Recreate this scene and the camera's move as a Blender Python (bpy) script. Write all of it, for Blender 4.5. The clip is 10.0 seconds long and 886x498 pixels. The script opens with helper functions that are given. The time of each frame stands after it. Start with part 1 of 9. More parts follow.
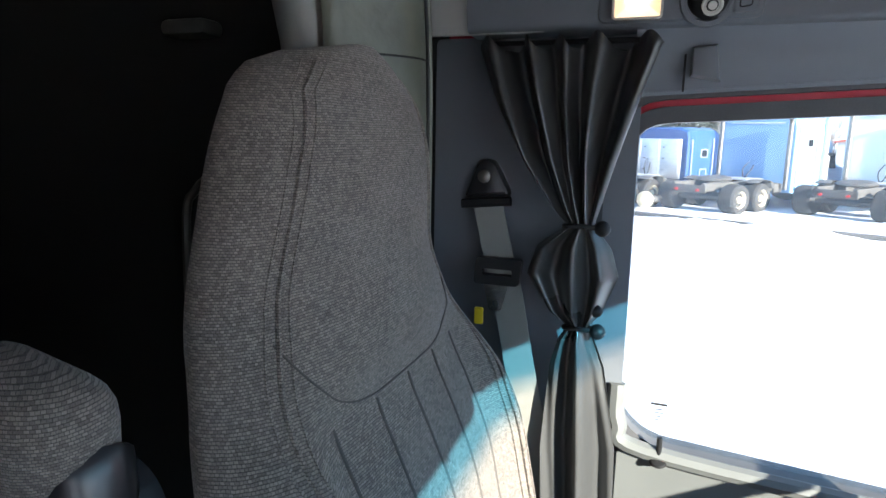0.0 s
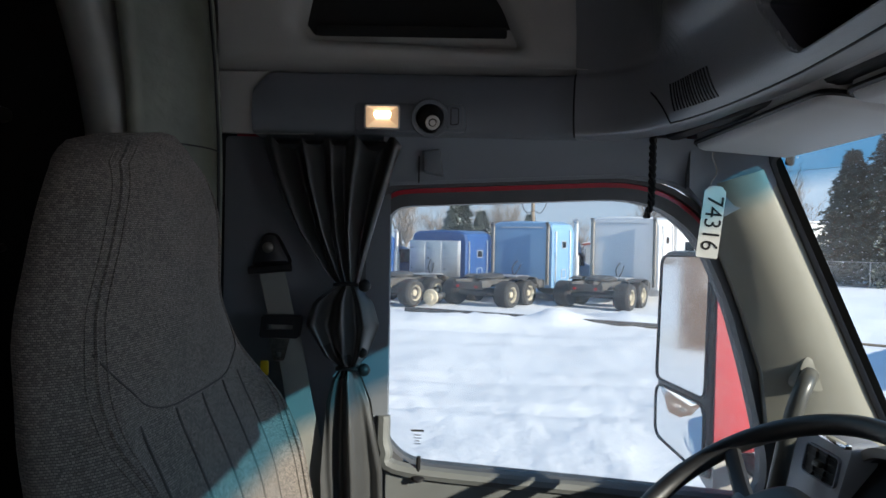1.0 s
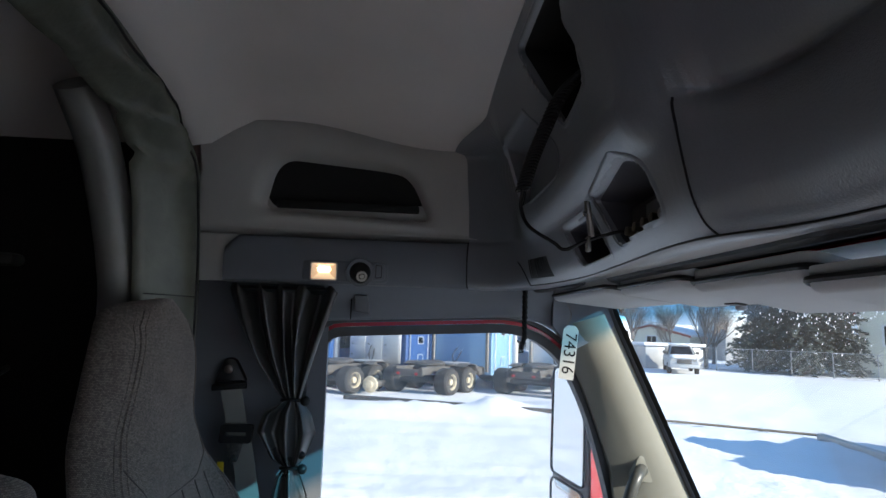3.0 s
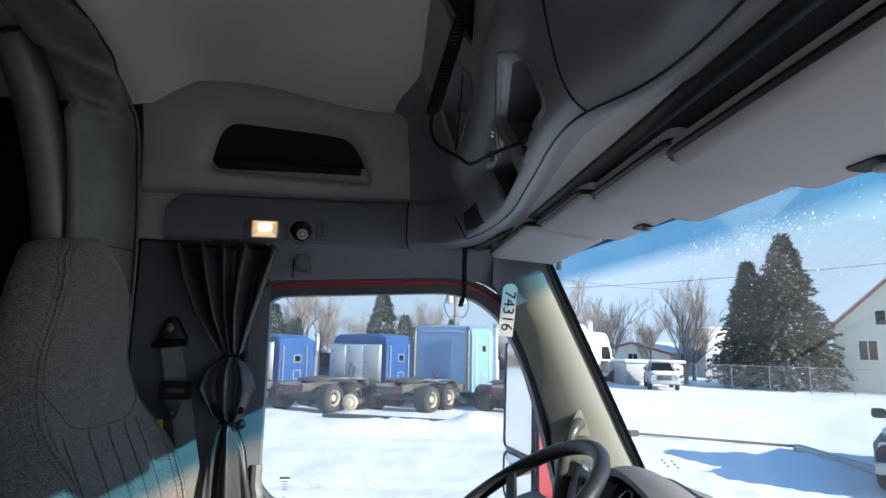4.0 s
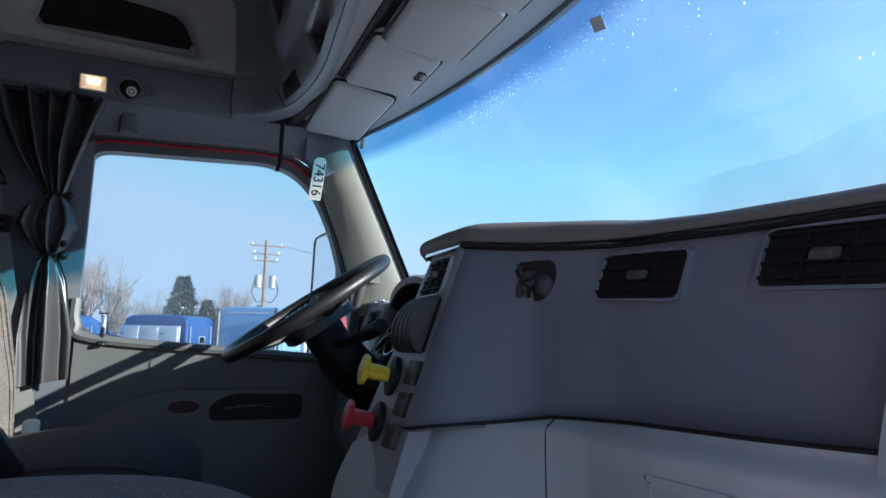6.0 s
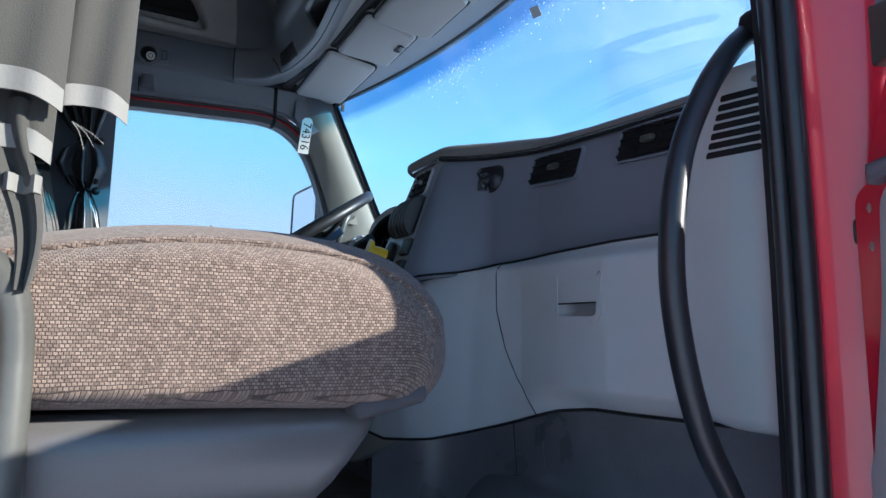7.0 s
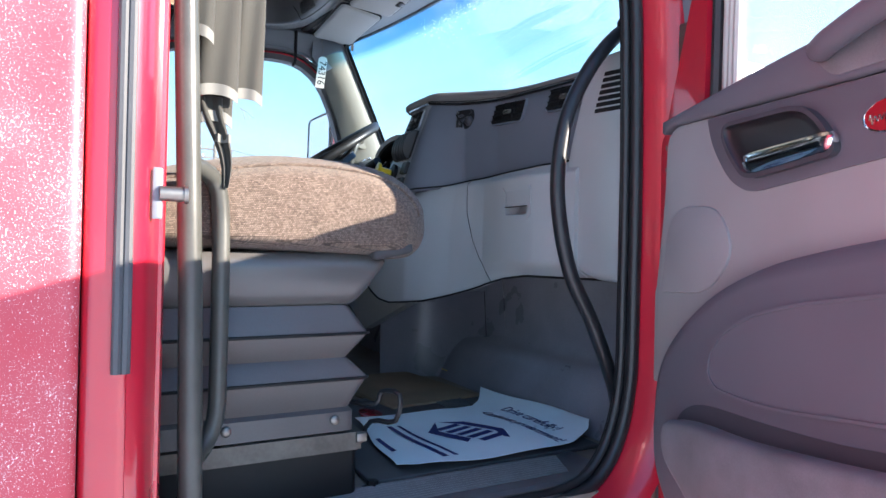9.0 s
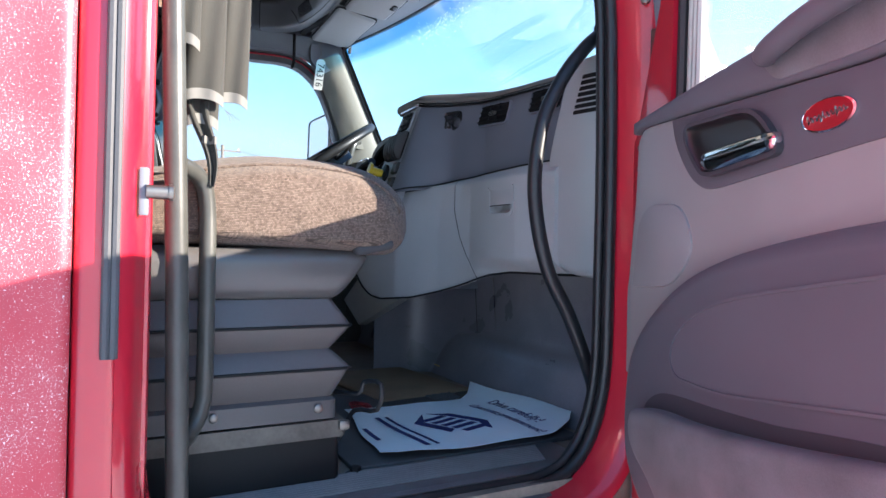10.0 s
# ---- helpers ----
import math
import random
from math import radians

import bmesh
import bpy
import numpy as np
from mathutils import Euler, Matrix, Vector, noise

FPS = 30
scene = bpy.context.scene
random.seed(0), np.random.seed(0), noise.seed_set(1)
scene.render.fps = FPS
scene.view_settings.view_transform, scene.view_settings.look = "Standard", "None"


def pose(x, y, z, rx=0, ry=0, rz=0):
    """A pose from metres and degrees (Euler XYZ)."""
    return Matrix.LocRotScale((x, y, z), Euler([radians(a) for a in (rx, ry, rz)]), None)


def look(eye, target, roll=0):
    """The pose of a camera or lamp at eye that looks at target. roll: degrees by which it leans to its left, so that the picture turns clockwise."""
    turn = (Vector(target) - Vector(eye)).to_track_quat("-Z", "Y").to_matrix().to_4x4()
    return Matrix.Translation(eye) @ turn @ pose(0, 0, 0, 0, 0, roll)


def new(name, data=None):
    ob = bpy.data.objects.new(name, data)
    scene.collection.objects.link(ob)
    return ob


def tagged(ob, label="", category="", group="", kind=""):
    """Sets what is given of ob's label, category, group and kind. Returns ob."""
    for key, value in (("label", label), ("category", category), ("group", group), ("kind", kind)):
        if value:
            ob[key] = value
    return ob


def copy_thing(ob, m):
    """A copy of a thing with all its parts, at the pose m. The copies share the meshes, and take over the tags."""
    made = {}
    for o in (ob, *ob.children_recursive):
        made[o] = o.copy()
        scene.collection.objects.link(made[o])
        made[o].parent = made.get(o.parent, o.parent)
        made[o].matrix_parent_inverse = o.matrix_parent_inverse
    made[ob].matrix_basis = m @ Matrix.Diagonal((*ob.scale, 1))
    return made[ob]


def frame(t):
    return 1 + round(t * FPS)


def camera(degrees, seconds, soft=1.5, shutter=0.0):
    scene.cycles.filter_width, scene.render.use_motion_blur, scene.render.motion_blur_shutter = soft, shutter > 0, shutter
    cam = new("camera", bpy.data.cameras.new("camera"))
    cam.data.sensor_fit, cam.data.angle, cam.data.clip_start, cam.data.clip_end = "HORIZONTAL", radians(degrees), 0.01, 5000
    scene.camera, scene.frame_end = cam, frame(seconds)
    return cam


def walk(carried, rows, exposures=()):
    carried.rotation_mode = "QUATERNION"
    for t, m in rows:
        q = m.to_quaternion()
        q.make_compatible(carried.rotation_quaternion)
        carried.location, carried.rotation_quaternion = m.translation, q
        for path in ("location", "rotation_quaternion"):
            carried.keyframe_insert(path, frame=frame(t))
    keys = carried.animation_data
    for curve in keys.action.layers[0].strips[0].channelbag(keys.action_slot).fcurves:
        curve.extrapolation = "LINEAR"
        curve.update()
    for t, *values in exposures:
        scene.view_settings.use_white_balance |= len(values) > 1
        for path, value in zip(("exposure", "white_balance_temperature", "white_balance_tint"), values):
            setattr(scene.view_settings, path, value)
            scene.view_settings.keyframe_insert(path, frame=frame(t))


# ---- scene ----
import functools

cam = camera(71.2, 10.0)
PATH = [
    (0, (0.067, -0.105, 1.195), (-1.785, -0.767, 0.833), 1.0),
    (0.5, (0.119, -0.071, 1.161), (-1.841, -0.416, 0.964), 1.3),
    (1, (0.293, -0.027, 1.148), (-1.706, -0.054, 1.125), 1.2),
    (1.5, (0.467, -0.008, 1.164), (-1.531, 0.065, 1.218), 1.4),
    (2, (0.571, 0.004, 1.195), (-1.423, 0.153, 1.254), 1.6),
    (2.5, (0.633, 0.010, 1.244), (-1.358, 0.154, 1.367), 1.6),
    (2.7, (0.658, 0.012, 1.257), (-1.328, 0.155, 1.442), 1.8),
    (3.8, (0.694, 0.097, 1.141), (-1.273, 0.272, 1.461), 1.4),
    (4, (0.699, 0.127, 1.093), (-1.265, 0.329, 1.411), 1.3),
    (4.5, (0.824, 0.109, 0.957), (-1.128, 0.407, 1.277), 1.4),
    (5, (0.954, 0.077, 0.905), (-0.943, 0.631, 1.209), 1.5),
    (5.5, (0.918, 0.114, 0.846), (-0.918, 0.848, 1.148), 1.5),
    (5.7, (0.923, 0.123, 0.782), (-0.910, 0.862, 1.088), 1.4),
    (6.8, (1.240, -0.105, 0.534), (-0.505, 0.832, 0.809), 0.8),
    (7, (1.290, -0.121, 0.486), (-0.457, 0.813, 0.756), 0.8),
    (7.5, (1.474, -0.135, 0.426), (-0.274, 0.805, 0.668), 0.8),
    (8, (1.570, -0.235, 0.396), (-0.186, 0.714, 0.524), 0.6),
    (8.5, (1.687, -0.313, 0.419), (-0.074, 0.635, 0.423), 1.0),
    (9, (1.741, -0.313, 0.422), (-0.026, 0.624, 0.436), 1.2),
    (9.5, (1.784, -0.296, 0.422), (0.012, 0.632, 0.437), 1.2),
    (10, (1.807, -0.291, 0.415), (0.029, 0.626, 0.430), 1.2),
]
EXPOSURES = [(0, 2.85, 7150, 13), (0.5, 1.25, 7650, 16), (1, 1.25, 7300, 13), (2.5, 1.5, 7150, 14), (4, 1.55, 7050, 13), (5.5, 1.42, 6700, 11), (6.8, 1.5, 5900, 9), (7.5, 2.12, 5950, 10), (8, 2.3, 6450, 11), (10, 2.08, 6600, 14)]
walk(cam, [(t, look(eye, target, roll)) for t, eye, target, roll in PATH], EXPOSURES)


# ---- light ----
SUN_WAY = Vector((0.52, 0.63, 0.30)).normalized()          # towards the sun
world = bpy.data.worlds.new("winter_sky")
scene.world = world
world.use_nodes = True
wn = world.node_tree.nodes
wl = world.node_tree.links
sky = wn.new("ShaderNodeTexSky")
sky.sky_type = 'NISHITA'
sky.sun_disc = False
sky.sun_elevation = math.asin(SUN_WAY.z)
sky.sun_rotation = math.atan2(SUN_WAY.x, SUN_WAY.y)
sky.altitude = 1500
sky.air_density = 1.0
sky.dust_density = 0.0
sky.ozone_density = 1.5
air = wn.new("ShaderNodeMix")                  # cold air: a little less red
air.data_type, air.blend_type = 'RGBA', 'MULTIPLY'
air.inputs[0].default_value = 1.0
air.inputs[7].default_value = (0.69, 0.93, 1.03, 1)
wl.new(sky.outputs[0], air.inputs[6])
glare = wn.new("ShaderNodeVectorMath")           # the glare low over the horizon held down
glare.operation = 'MINIMUM'
gtc, gdot, gmap, gcap = wn.new("ShaderNodeTexCoord"), wn.new("ShaderNodeVectorMath"), wn.new("ShaderNodeMapRange"), wn.new("ShaderNodeVectorMath")
gdot.operation, gcap.operation = 'DOT_PRODUCT', 'SCALE'
gdot.inputs[1].default_value = SUN_WAY
wl.new(gtc.outputs["Generated"], gdot.inputs[0])
wl.new(gdot.outputs["Value"], gmap.inputs["Value"])
gmap.inputs["From Min"].default_value, gmap.inputs["From Max"].default_value = 0.45, 0.95       # but not round the sun
gmap.inputs["To Min"].default_value, gmap.inputs["To Max"].default_value = 1.0, 2.2
gcap.inputs[0].default_value = (1.62, 2.18, 2.9)
wl.new(gmap.outputs[0], gcap.inputs["Scale"])
wl.new(gcap.outputs[0], glare.inputs[1])
wl.new(air.outputs[2], glare.inputs[0])
wl.new(glare.outputs[0], wn["Background"].inputs[0])
wn["Background"].inputs[1].default_value = 0.15

sun_data = bpy.data.lights.new("sun", 'SUN')
sun_data.energy = 4.6
sun_data.angle = radians(0.5)
sun_data.color = (1.0, 0.93, 0.82)
sun = new("sun", sun_data)
sun.matrix_world = look(SUN_WAY * 30, (0, 0, 0))


# ---- materials ----
def mat(name, color, rough=0.6, metal=0.0, vary=0.12, scale=6.0, fine=60.0, bump=0.15, dist=0.002, coat=0.0, spec=0.5, sheen=0.0):
    """A surface with stains at one scale, grain at another, and fine relief."""
    m = bpy.data.materials.new(name)
    m.use_nodes = True
    n, l = m.node_tree.nodes, m.node_tree.links
    b = n["Principled BSDF"]
    tc = n.new("ShaderNodeTexCoord")
    big, small = n.new("ShaderNodeTexNoise"), n.new("ShaderNodeTexNoise")
    big.inputs["Scale"].default_value, small.inputs["Scale"].default_value = scale, fine
    big.inputs["Detail"].default_value, small.inputs["Detail"].default_value = 5, 3
    l.new(tc.outputs["Object"], big.inputs["Vector"])
    l.new(tc.outputs["Object"], small.inputs["Vector"])
    mix = n.new("ShaderNodeMath")
    mix.operation = 'MULTIPLY_ADD'
    mix.inputs[1].default_value = 0.35
    l.new(small.outputs["Fac"], mix.inputs[0])
    l.new(big.outputs["Fac"], mix.inputs[2])
    ramp = n.new("ShaderNodeMapRange")
    ramp.inputs["From Min"].default_value, ramp.inputs["From Max"].default_value = 0.35, 1.0
    ramp.inputs["To Min"].default_value, ramp.inputs["To Max"].default_value = 1 - vary, 1 + vary
    l.new(mix.outputs[0], ramp.inputs["Value"])
    tint = n.new("ShaderNodeVectorMath")
    tint.operation = 'SCALE'
    tint.inputs[0].default_value = color
    l.new(ramp.outputs[0], tint.inputs["Scale"])
    l.new(tint.outputs[0], b.inputs["Base Color"])
    rr = n.new("ShaderNodeMapRange")
    rr.inputs["To Min"].default_value, rr.inputs["To Max"].default_value = max(0.02, rough - 0.1), min(1, rough + 0.1)
    l.new(big.outputs["Fac"], rr.inputs["Value"])
    l.new(rr.outputs[0], b.inputs["Roughness"])
    b.inputs["Metallic"].default_value = metal
    b.inputs["Coat Weight"].default_value = coat
    b.inputs["Coat Roughness"].default_value = 0.06
    b.inputs["Specular IOR Level"].default_value = spec
    b.inputs["Sheen Weight"].default_value = sheen
    if bump:
        bp = n.new("ShaderNodeBump")
        bp.inputs["Strength"].default_value, bp.inputs["Distance"].default_value = bump, dist
        l.new(small.outputs["Fac"], bp.inputs["Height"])
        l.new(bp.outputs[0], b.inputs["Normal"])
    return m


def cloth(name, dark, light, row=0.0040, dash=0.0075, tilt=0.0, relief=0.7, skew=1.0):
    """Woven seat cloth: rows of short threads, some pale, some dark."""
    m = mat(name, dark, 0.95, vary=0.2, scale=9, fine=300, bump=0, sheen=0.15, spec=0.15)
    n, l = m.node_tree.nodes, m.node_tree.links
    b = n["Principled BSDF"]

    def calc(op, a, b=0.0, c=0.0):
        """One step of arithmetic on sockets or numbers."""
        q = n.new("ShaderNodeMath")
        q.operation = op
        for i_, s_ in enumerate((a, b, c)):
            if isinstance(s_, (int, float)):
                q.inputs[i_].default_value = s_
            else:
                l.new(s_, q.inputs[i_])
        return q.outputs[0]
    tc, sep, wob = n.new("ShaderNodeTexCoord"), n.new("ShaderNodeSeparateXYZ"), n.new("ShaderNodeTexNoise")
    wob.inputs["Scale"].default_value, wob.inputs["Detail"].default_value = 60, 2
    l.new(tc.outputs["Object"], sep.inputs[0])
    l.new(tc.outputs["Object"], wob.inputs["Vector"])
    across = calc('ADD', calc('MULTIPLY_ADD', sep.outputs[0], skew, calc('MULTIPLY', sep.outputs[1], -1.0)), calc('MULTIPLY', wob.outputs["Fac"], dash * 0.9))
    up = calc('ADD', calc('MULTIPLY_ADD', sep.outputs[0], -tilt, sep.outputs[2]), calc('MULTIPLY', wob.outputs["Fac"], row * 0.8))
    xyz = n.new("ShaderNodeCombineXYZ")
    l.new(across, xyz.inputs[0])
    l.new(up, xyz.inputs[1])
    br = n.new("ShaderNodeTexBrick")
    br.inputs["Scale"].default_value, br.inputs["Brick Width"].default_value, br.inputs["Row Height"].default_value = 1.0, dash, row
    br.inputs["Mortar Size"].default_value, br.inputs["Mortar Smooth"].default_value = row * 0.22, 0.9
    br.inputs["Color1"].default_value, br.inputs["Color2"].default_value, br.inputs["Mortar"].default_value = (1, 1, 1, 1), (0.42, 0.42, 0.42, 1), (0.12, 0.12, 0.12, 1)
    l.new(xyz.outputs[0], br.inputs["Vector"])
    lum = n.new("ShaderNodeSeparateColor")
    l.new(br.outputs["Color"], lum.inputs[0])
    fl, fz = n.new("ShaderNodeTexNoise"), n.new("ShaderNodeTexNoise")
    fl.inputs["Scale"].default_value, fl.inputs["Detail"].default_value = 22, 4
    fz.inputs["Scale"].default_value, fz.inputs["Detail"].default_value = 900, 2
    l.new(tc.outputs["Object"], fl.inputs["Vector"])
    l.new(tc.outputs["Object"], fz.inputs["Vector"])
    tone = calc('ADD', calc('MULTIPLY', lum.outputs[0], 0.62), calc('ADD', calc('MULTIPLY', fl.outputs["Fac"], 0.20), calc('MULTIPLY', fz.outputs["Fac"], 0.40)))
    ramp = n.new("ShaderNodeValToRGB")
    ramp.color_ramp.elements[0].position, ramp.color_ramp.elements[1].position = 0.30, 0.95
    ramp.color_ramp.elements[0].color, ramp.color_ramp.elements[1].color = (*dark, 1), (*light, 1)
    l.new(tone, ramp.inputs[0])
    l.new(ramp.outputs[0], b.inputs["Base Color"])
    bp = n.new("ShaderNodeBump")
    bp.inputs["Strength"].default_value, bp.inputs["Distance"].default_value = relief, 0.0012
    l.new(tone, bp.inputs["Height"])
    l.new(bp.outputs[0], b.inputs["Normal"])
    return m


def pane(name, tint, gloss=0.06, dirt=0.0, film=0.0):
    """Clear or tinted glass: lets light through in its tint, with a thin sharp reflection."""
    m = bpy.data.materials.new(name)
    m.use_nodes = True
    n, l = m.node_tree.nodes, m.node_tree.links
    n.remove(n["Principled BSDF"])
    tr, gl, mx, fr = n.new("ShaderNodeBsdfTransparent"), n.new("ShaderNodeBsdfGlossy"), n.new("ShaderNodeMixShader"), n.new("ShaderNodeFresnel")
    tr.inputs[0].default_value = (*tint, 1)
    gl.inputs["Roughness"].default_value = 0.01
    fr.inputs[0].default_value = 1.33
    k = n.new("ShaderNodeMath")
    k.operation = 'MULTIPLY'
    k.inputs[1].default_value = gloss / 0.06
    l.new(fr.outputs[0], k.inputs[0])
    l.new(k.outputs[0], mx.inputs[0])
    l.new(tr.outputs[0], mx.inputs[1])
    l.new(gl.outputs[0], mx.inputs[2])
    last = mx
    if dirt:
        df, m2 = n.new("ShaderNodeBsdfTranslucent"), n.new("ShaderNodeMixShader")
        df.inputs[0].default_value = (0.8, 0.85, 0.9, 1)
        tc, no, vo = n.new("ShaderNodeTexCoord"), n.new("ShaderNodeTexNoise"), n.new("ShaderNodeTexVoronoi")
        no.inputs["Scale"].default_value, no.inputs["Detail"].default_value = 3.0, 6
        vo.inputs["Scale"].default_value = 38
        l.new(tc.outputs["Object"], no.inputs["Vector"])
        l.new(tc.outputs["Object"], vo.inputs["Vector"])
        spot = n.new("ShaderNodeMapRange")
        spot.inputs["From Min"].default_value, spot.inputs["From Max"].default_value = 0.10, 0.03
        l.new(vo.outputs["Distance"], spot.inputs["Value"])
        haze = n.new("ShaderNodeMapRange")
        haze.inputs["From Min"].default_value, haze.inputs["From Max"].default_value = 0.45, 0.75
        l.new(no.outputs["Fac"], haze.inputs["Value"])
        both = n.new("ShaderNodeMath")
        both.operation = 'MULTIPLY'
        l.new(spot.outputs[0], both.inputs[0])
        l.new(haze.outputs[0], both.inputs[1])
        add = n.new("ShaderNodeMath")
        add.operation = 'MULTIPLY_ADD'
        add.inputs[1].default_value = 0.16
        l.new(haze.outputs[0], add.inputs[0])
        l.new(both.outputs[0], add.inputs[2])
        sc = n.new("ShaderNodeMath")
        sc.operation = 'MULTIPLY'
        sc.inputs[1].default_value = dirt
        sc.use_clamp = True
        l.new(add.outputs[0], sc.inputs[0])
        l.new(sc.outputs[0], m2.inputs[0])
        l.new(mx.outputs[0], m2.inputs[1])
        l.new(df.outputs[0], m2.inputs[2])
        last = m2
    if film:                                       # thin dust that catches the light
        df, m3 = n.new("ShaderNodeBsdfTranslucent"), n.new("ShaderNodeMixShader")
        df.inputs[0].default_value = (0.8, 0.82, 0.84, 1)
        tc, no, amount = n.new("ShaderNodeTexCoord"), n.new("ShaderNodeTexNoise"), n.new("ShaderNodeMapRange")
        no.inputs["Scale"].default_value, no.inputs["Detail"].default_value = 6.0, 6
        l.new(tc.outputs["Object"], no.inputs["Vector"])
        amount.inputs["To Min"].default_value, amount.inputs["To Max"].default_value = film * 0.4, film * 1.6
        l.new(no.outputs["Fac"], amount.inputs["Value"])
        l.new(amount.outputs[0], m3.inputs[0])
        l.new(last.outputs[0], m3.inputs[1])
        l.new(df.outputs[0], m3.inputs[2])
        last = m3
    l.new(last.outputs[0], n["Material Output"].inputs[0])
    return m


def glow(name, color, strength):
    m = mat(name, color, 0.4, bump=0)
    b = m.node_tree.nodes["Principled BSDF"]
    b.inputs["Emission Color"].default_value = (*color, 1)
    b.inputs["Emission Strength"].default_value = strength
    return m


def salted(name, color):
    """Red body paint with dried road salt: ragged pale flecks of many sizes, in drifts."""
    m = mat(name, color, 0.5, vary=0.08, scale=3, fine=40, bump=0.02, coat=0.05)
    n, l = m.node_tree.nodes, m.node_tree.links
    b = n["Principled BSDF"]
    base = b.inputs["Base Color"].links[0].from_socket
    tc, no, film = n.new("ShaderNodeTexCoord"), n.new("ShaderNodeTexNoise"), n.new("ShaderNodeMapRange")
    no.inputs["Scale"].default_value, no.inputs["Detail"].default_value = 9, 5
    l.new(tc.outputs["Object"], no.inputs["Vector"])
    film.inputs["From Min"].default_value, film.inputs["From Max"].default_value = 0.3, 0.8
    film.inputs["To Min"].default_value, film.inputs["To Max"].default_value = 0.035, 0.09
    l.new(no.outputs["Fac"], film.inputs["Value"])
    total = film.outputs[0]
    for scale, rough, lo, hi in ((320.0, 0.7, 0.612, 0.64), (640.0, 0.7, 0.605, 0.64), (160.0, 0.85, 0.650, 0.668)):
        fleck, edge, drift = n.new("ShaderNodeTexNoise"), n.new("ShaderNodeMapRange"), n.new("ShaderNodeMath")
        fleck.inputs["Scale"].default_value, fleck.inputs["Detail"].default_value, fleck.inputs["Roughness"].default_value = scale, 3, rough
        l.new(tc.outputs["Object"], fleck.inputs["Vector"])
        drift.operation = 'MULTIPLY_ADD'
        drift.inputs[1].default_value = 0.16
        l.new(no.outputs["Fac"], drift.inputs[0])
        l.new(fleck.outputs["Fac"], drift.inputs[2])
        edge.inputs["From Min"].default_value, edge.inputs["From Max"].default_value = lo + 0.09, hi + 0.09
        edge.inputs["To Max"].default_value = 0.62
        l.new(drift.outputs[0], edge.inputs["Value"])
        add = n.new("ShaderNodeMath")
        add.operation = 'ADD'
        add.use_clamp = True
        l.new(total, add.inputs[0])
        l.new(edge.outputs[0], add.inputs[1])
        total = add.outputs[0]
    cm = n.new("ShaderNodeMix")
    cm.data_type = 'RGBA'
    l.new(total, cm.inputs[0])
    l.new(base, cm.inputs[6])
    cm.inputs[7].default_value = (0.85, 0.8, 0.8, 1)
    l.new(cm.outputs[2], b.inputs["Base Color"])
    return m


M_PAD = mat("padded_dash_vinyl", (0.175, 0.156, 0.143), 0.55, vary=0.1, fine=600, bump=0.4, dist=0.0008)
M_DARK = mat("slate_dash_vinyl", (0.135, 0.147, 0.175), 0.5, vary=0.1, fine=900, bump=0.35, dist=0.0006)
M_LAMPBAND = mat("charcoal_trim", (0.115, 0.126, 0.142), 0.55, vary=0.12, fine=900, bump=0.35, dist=0.0006)
M_SILL = mat("scuffed_sill_plastic", (0.115, 0.115, 0.122), 0.42, vary=0.3, scale=14, fine=300, bump=0.2, dist=0.001)
M_RIB = mat("worn_grey_rib", (0.19, 0.19, 0.195), 0.36, vary=0.2, scale=30, fine=200, bump=0.1)
M_SIDE = mat("grey_trim", (0.40, 0.395, 0.375), 0.65, vary=0.1, fine=900, bump=0.35, dist=0.0006)
M_HEADER = mat("slate_header_trim", (0.16, 0.178, 0.205), 0.6, vary=0.08, fine=900, bump=0.3, dist=0.0006)
M_LIGHT = mat("light_grey_plastic", (0.40, 0.41, 0.41), 0.5, vary=0.08, fine=900, bump=0.3, dist=0.0006)
M_VISOR = mat("visor_grey_plastic", (0.43, 0.432, 0.435), 0.6, vary=0.06, fine=900, bump=0.3, dist=0.0006)
M_BEIGE = mat("pillar_beige_plastic", (0.235, 0.226, 0.19), 0.55, vary=0.1, scale=8, fine=900, bump=0.3, dist=0.0006)
M_CEIL = mat("headliner_cloth", (0.70, 0.66, 0.635), 0.95, vary=0.1, scale=4, fine=700, bump=0.4, dist=0.001)
M_CURTWALL = mat("olive_grey_vinyl", (0.105, 0.112, 0.088), 0.40, vary=0.35, scale=9, fine=26, bump=0.55, dist=0.006)
M_TUBE = mat("padded_roll_vinyl", (0.20, 0.20, 0.19), 0.38, vary=0.2, fine=20, bump=0.5, dist=0.005)
M_BLACK = mat("black_plastic", (0.012, 0.012, 0.013), 0.5, vary=0.2, fine=400, bump=0.2, dist=0.0005, spec=0.22)
M_RUBBER = mat("black_rubber", (0.065, 0.065, 0.070), 0.6, vary=0.25, scale=12, fine=300, bump=0.3, dist=0.001)
M_FLOOR = mat("dirty_rubber_floor", (0.21, 0.180, 0.152), 0.75, vary=0.4, scale=9, fine=120, bump=0.4, dist=0.002)
# near black that stands for shade: sleeper, recesses, gap over the visors
M_VOID = mat("shade_near_black", (0.012, 0.012, 0.012), 0.95, vary=0.2, bump=0.2)
M_TOE = mat("toe_board_vinyl", (0.200, 0.205, 0.245), 0.30, vary=0.25, scale=7, fine=250, bump=0.2, dist=0.001)
M_VINYL = mat("black_curtain_vinyl", (0.046, 0.047, 0.048), 0.30, vary=0.15, fine=200, bump=0.12, dist=0.001)
M_CURTCLOTH = mat("taupe_curtain_cloth", (0.036, 0.034, 0.028), 0.9, vary=0.18, scale=12, fine=900, bump=0.4, dist=0.0008, sheen=0.1)
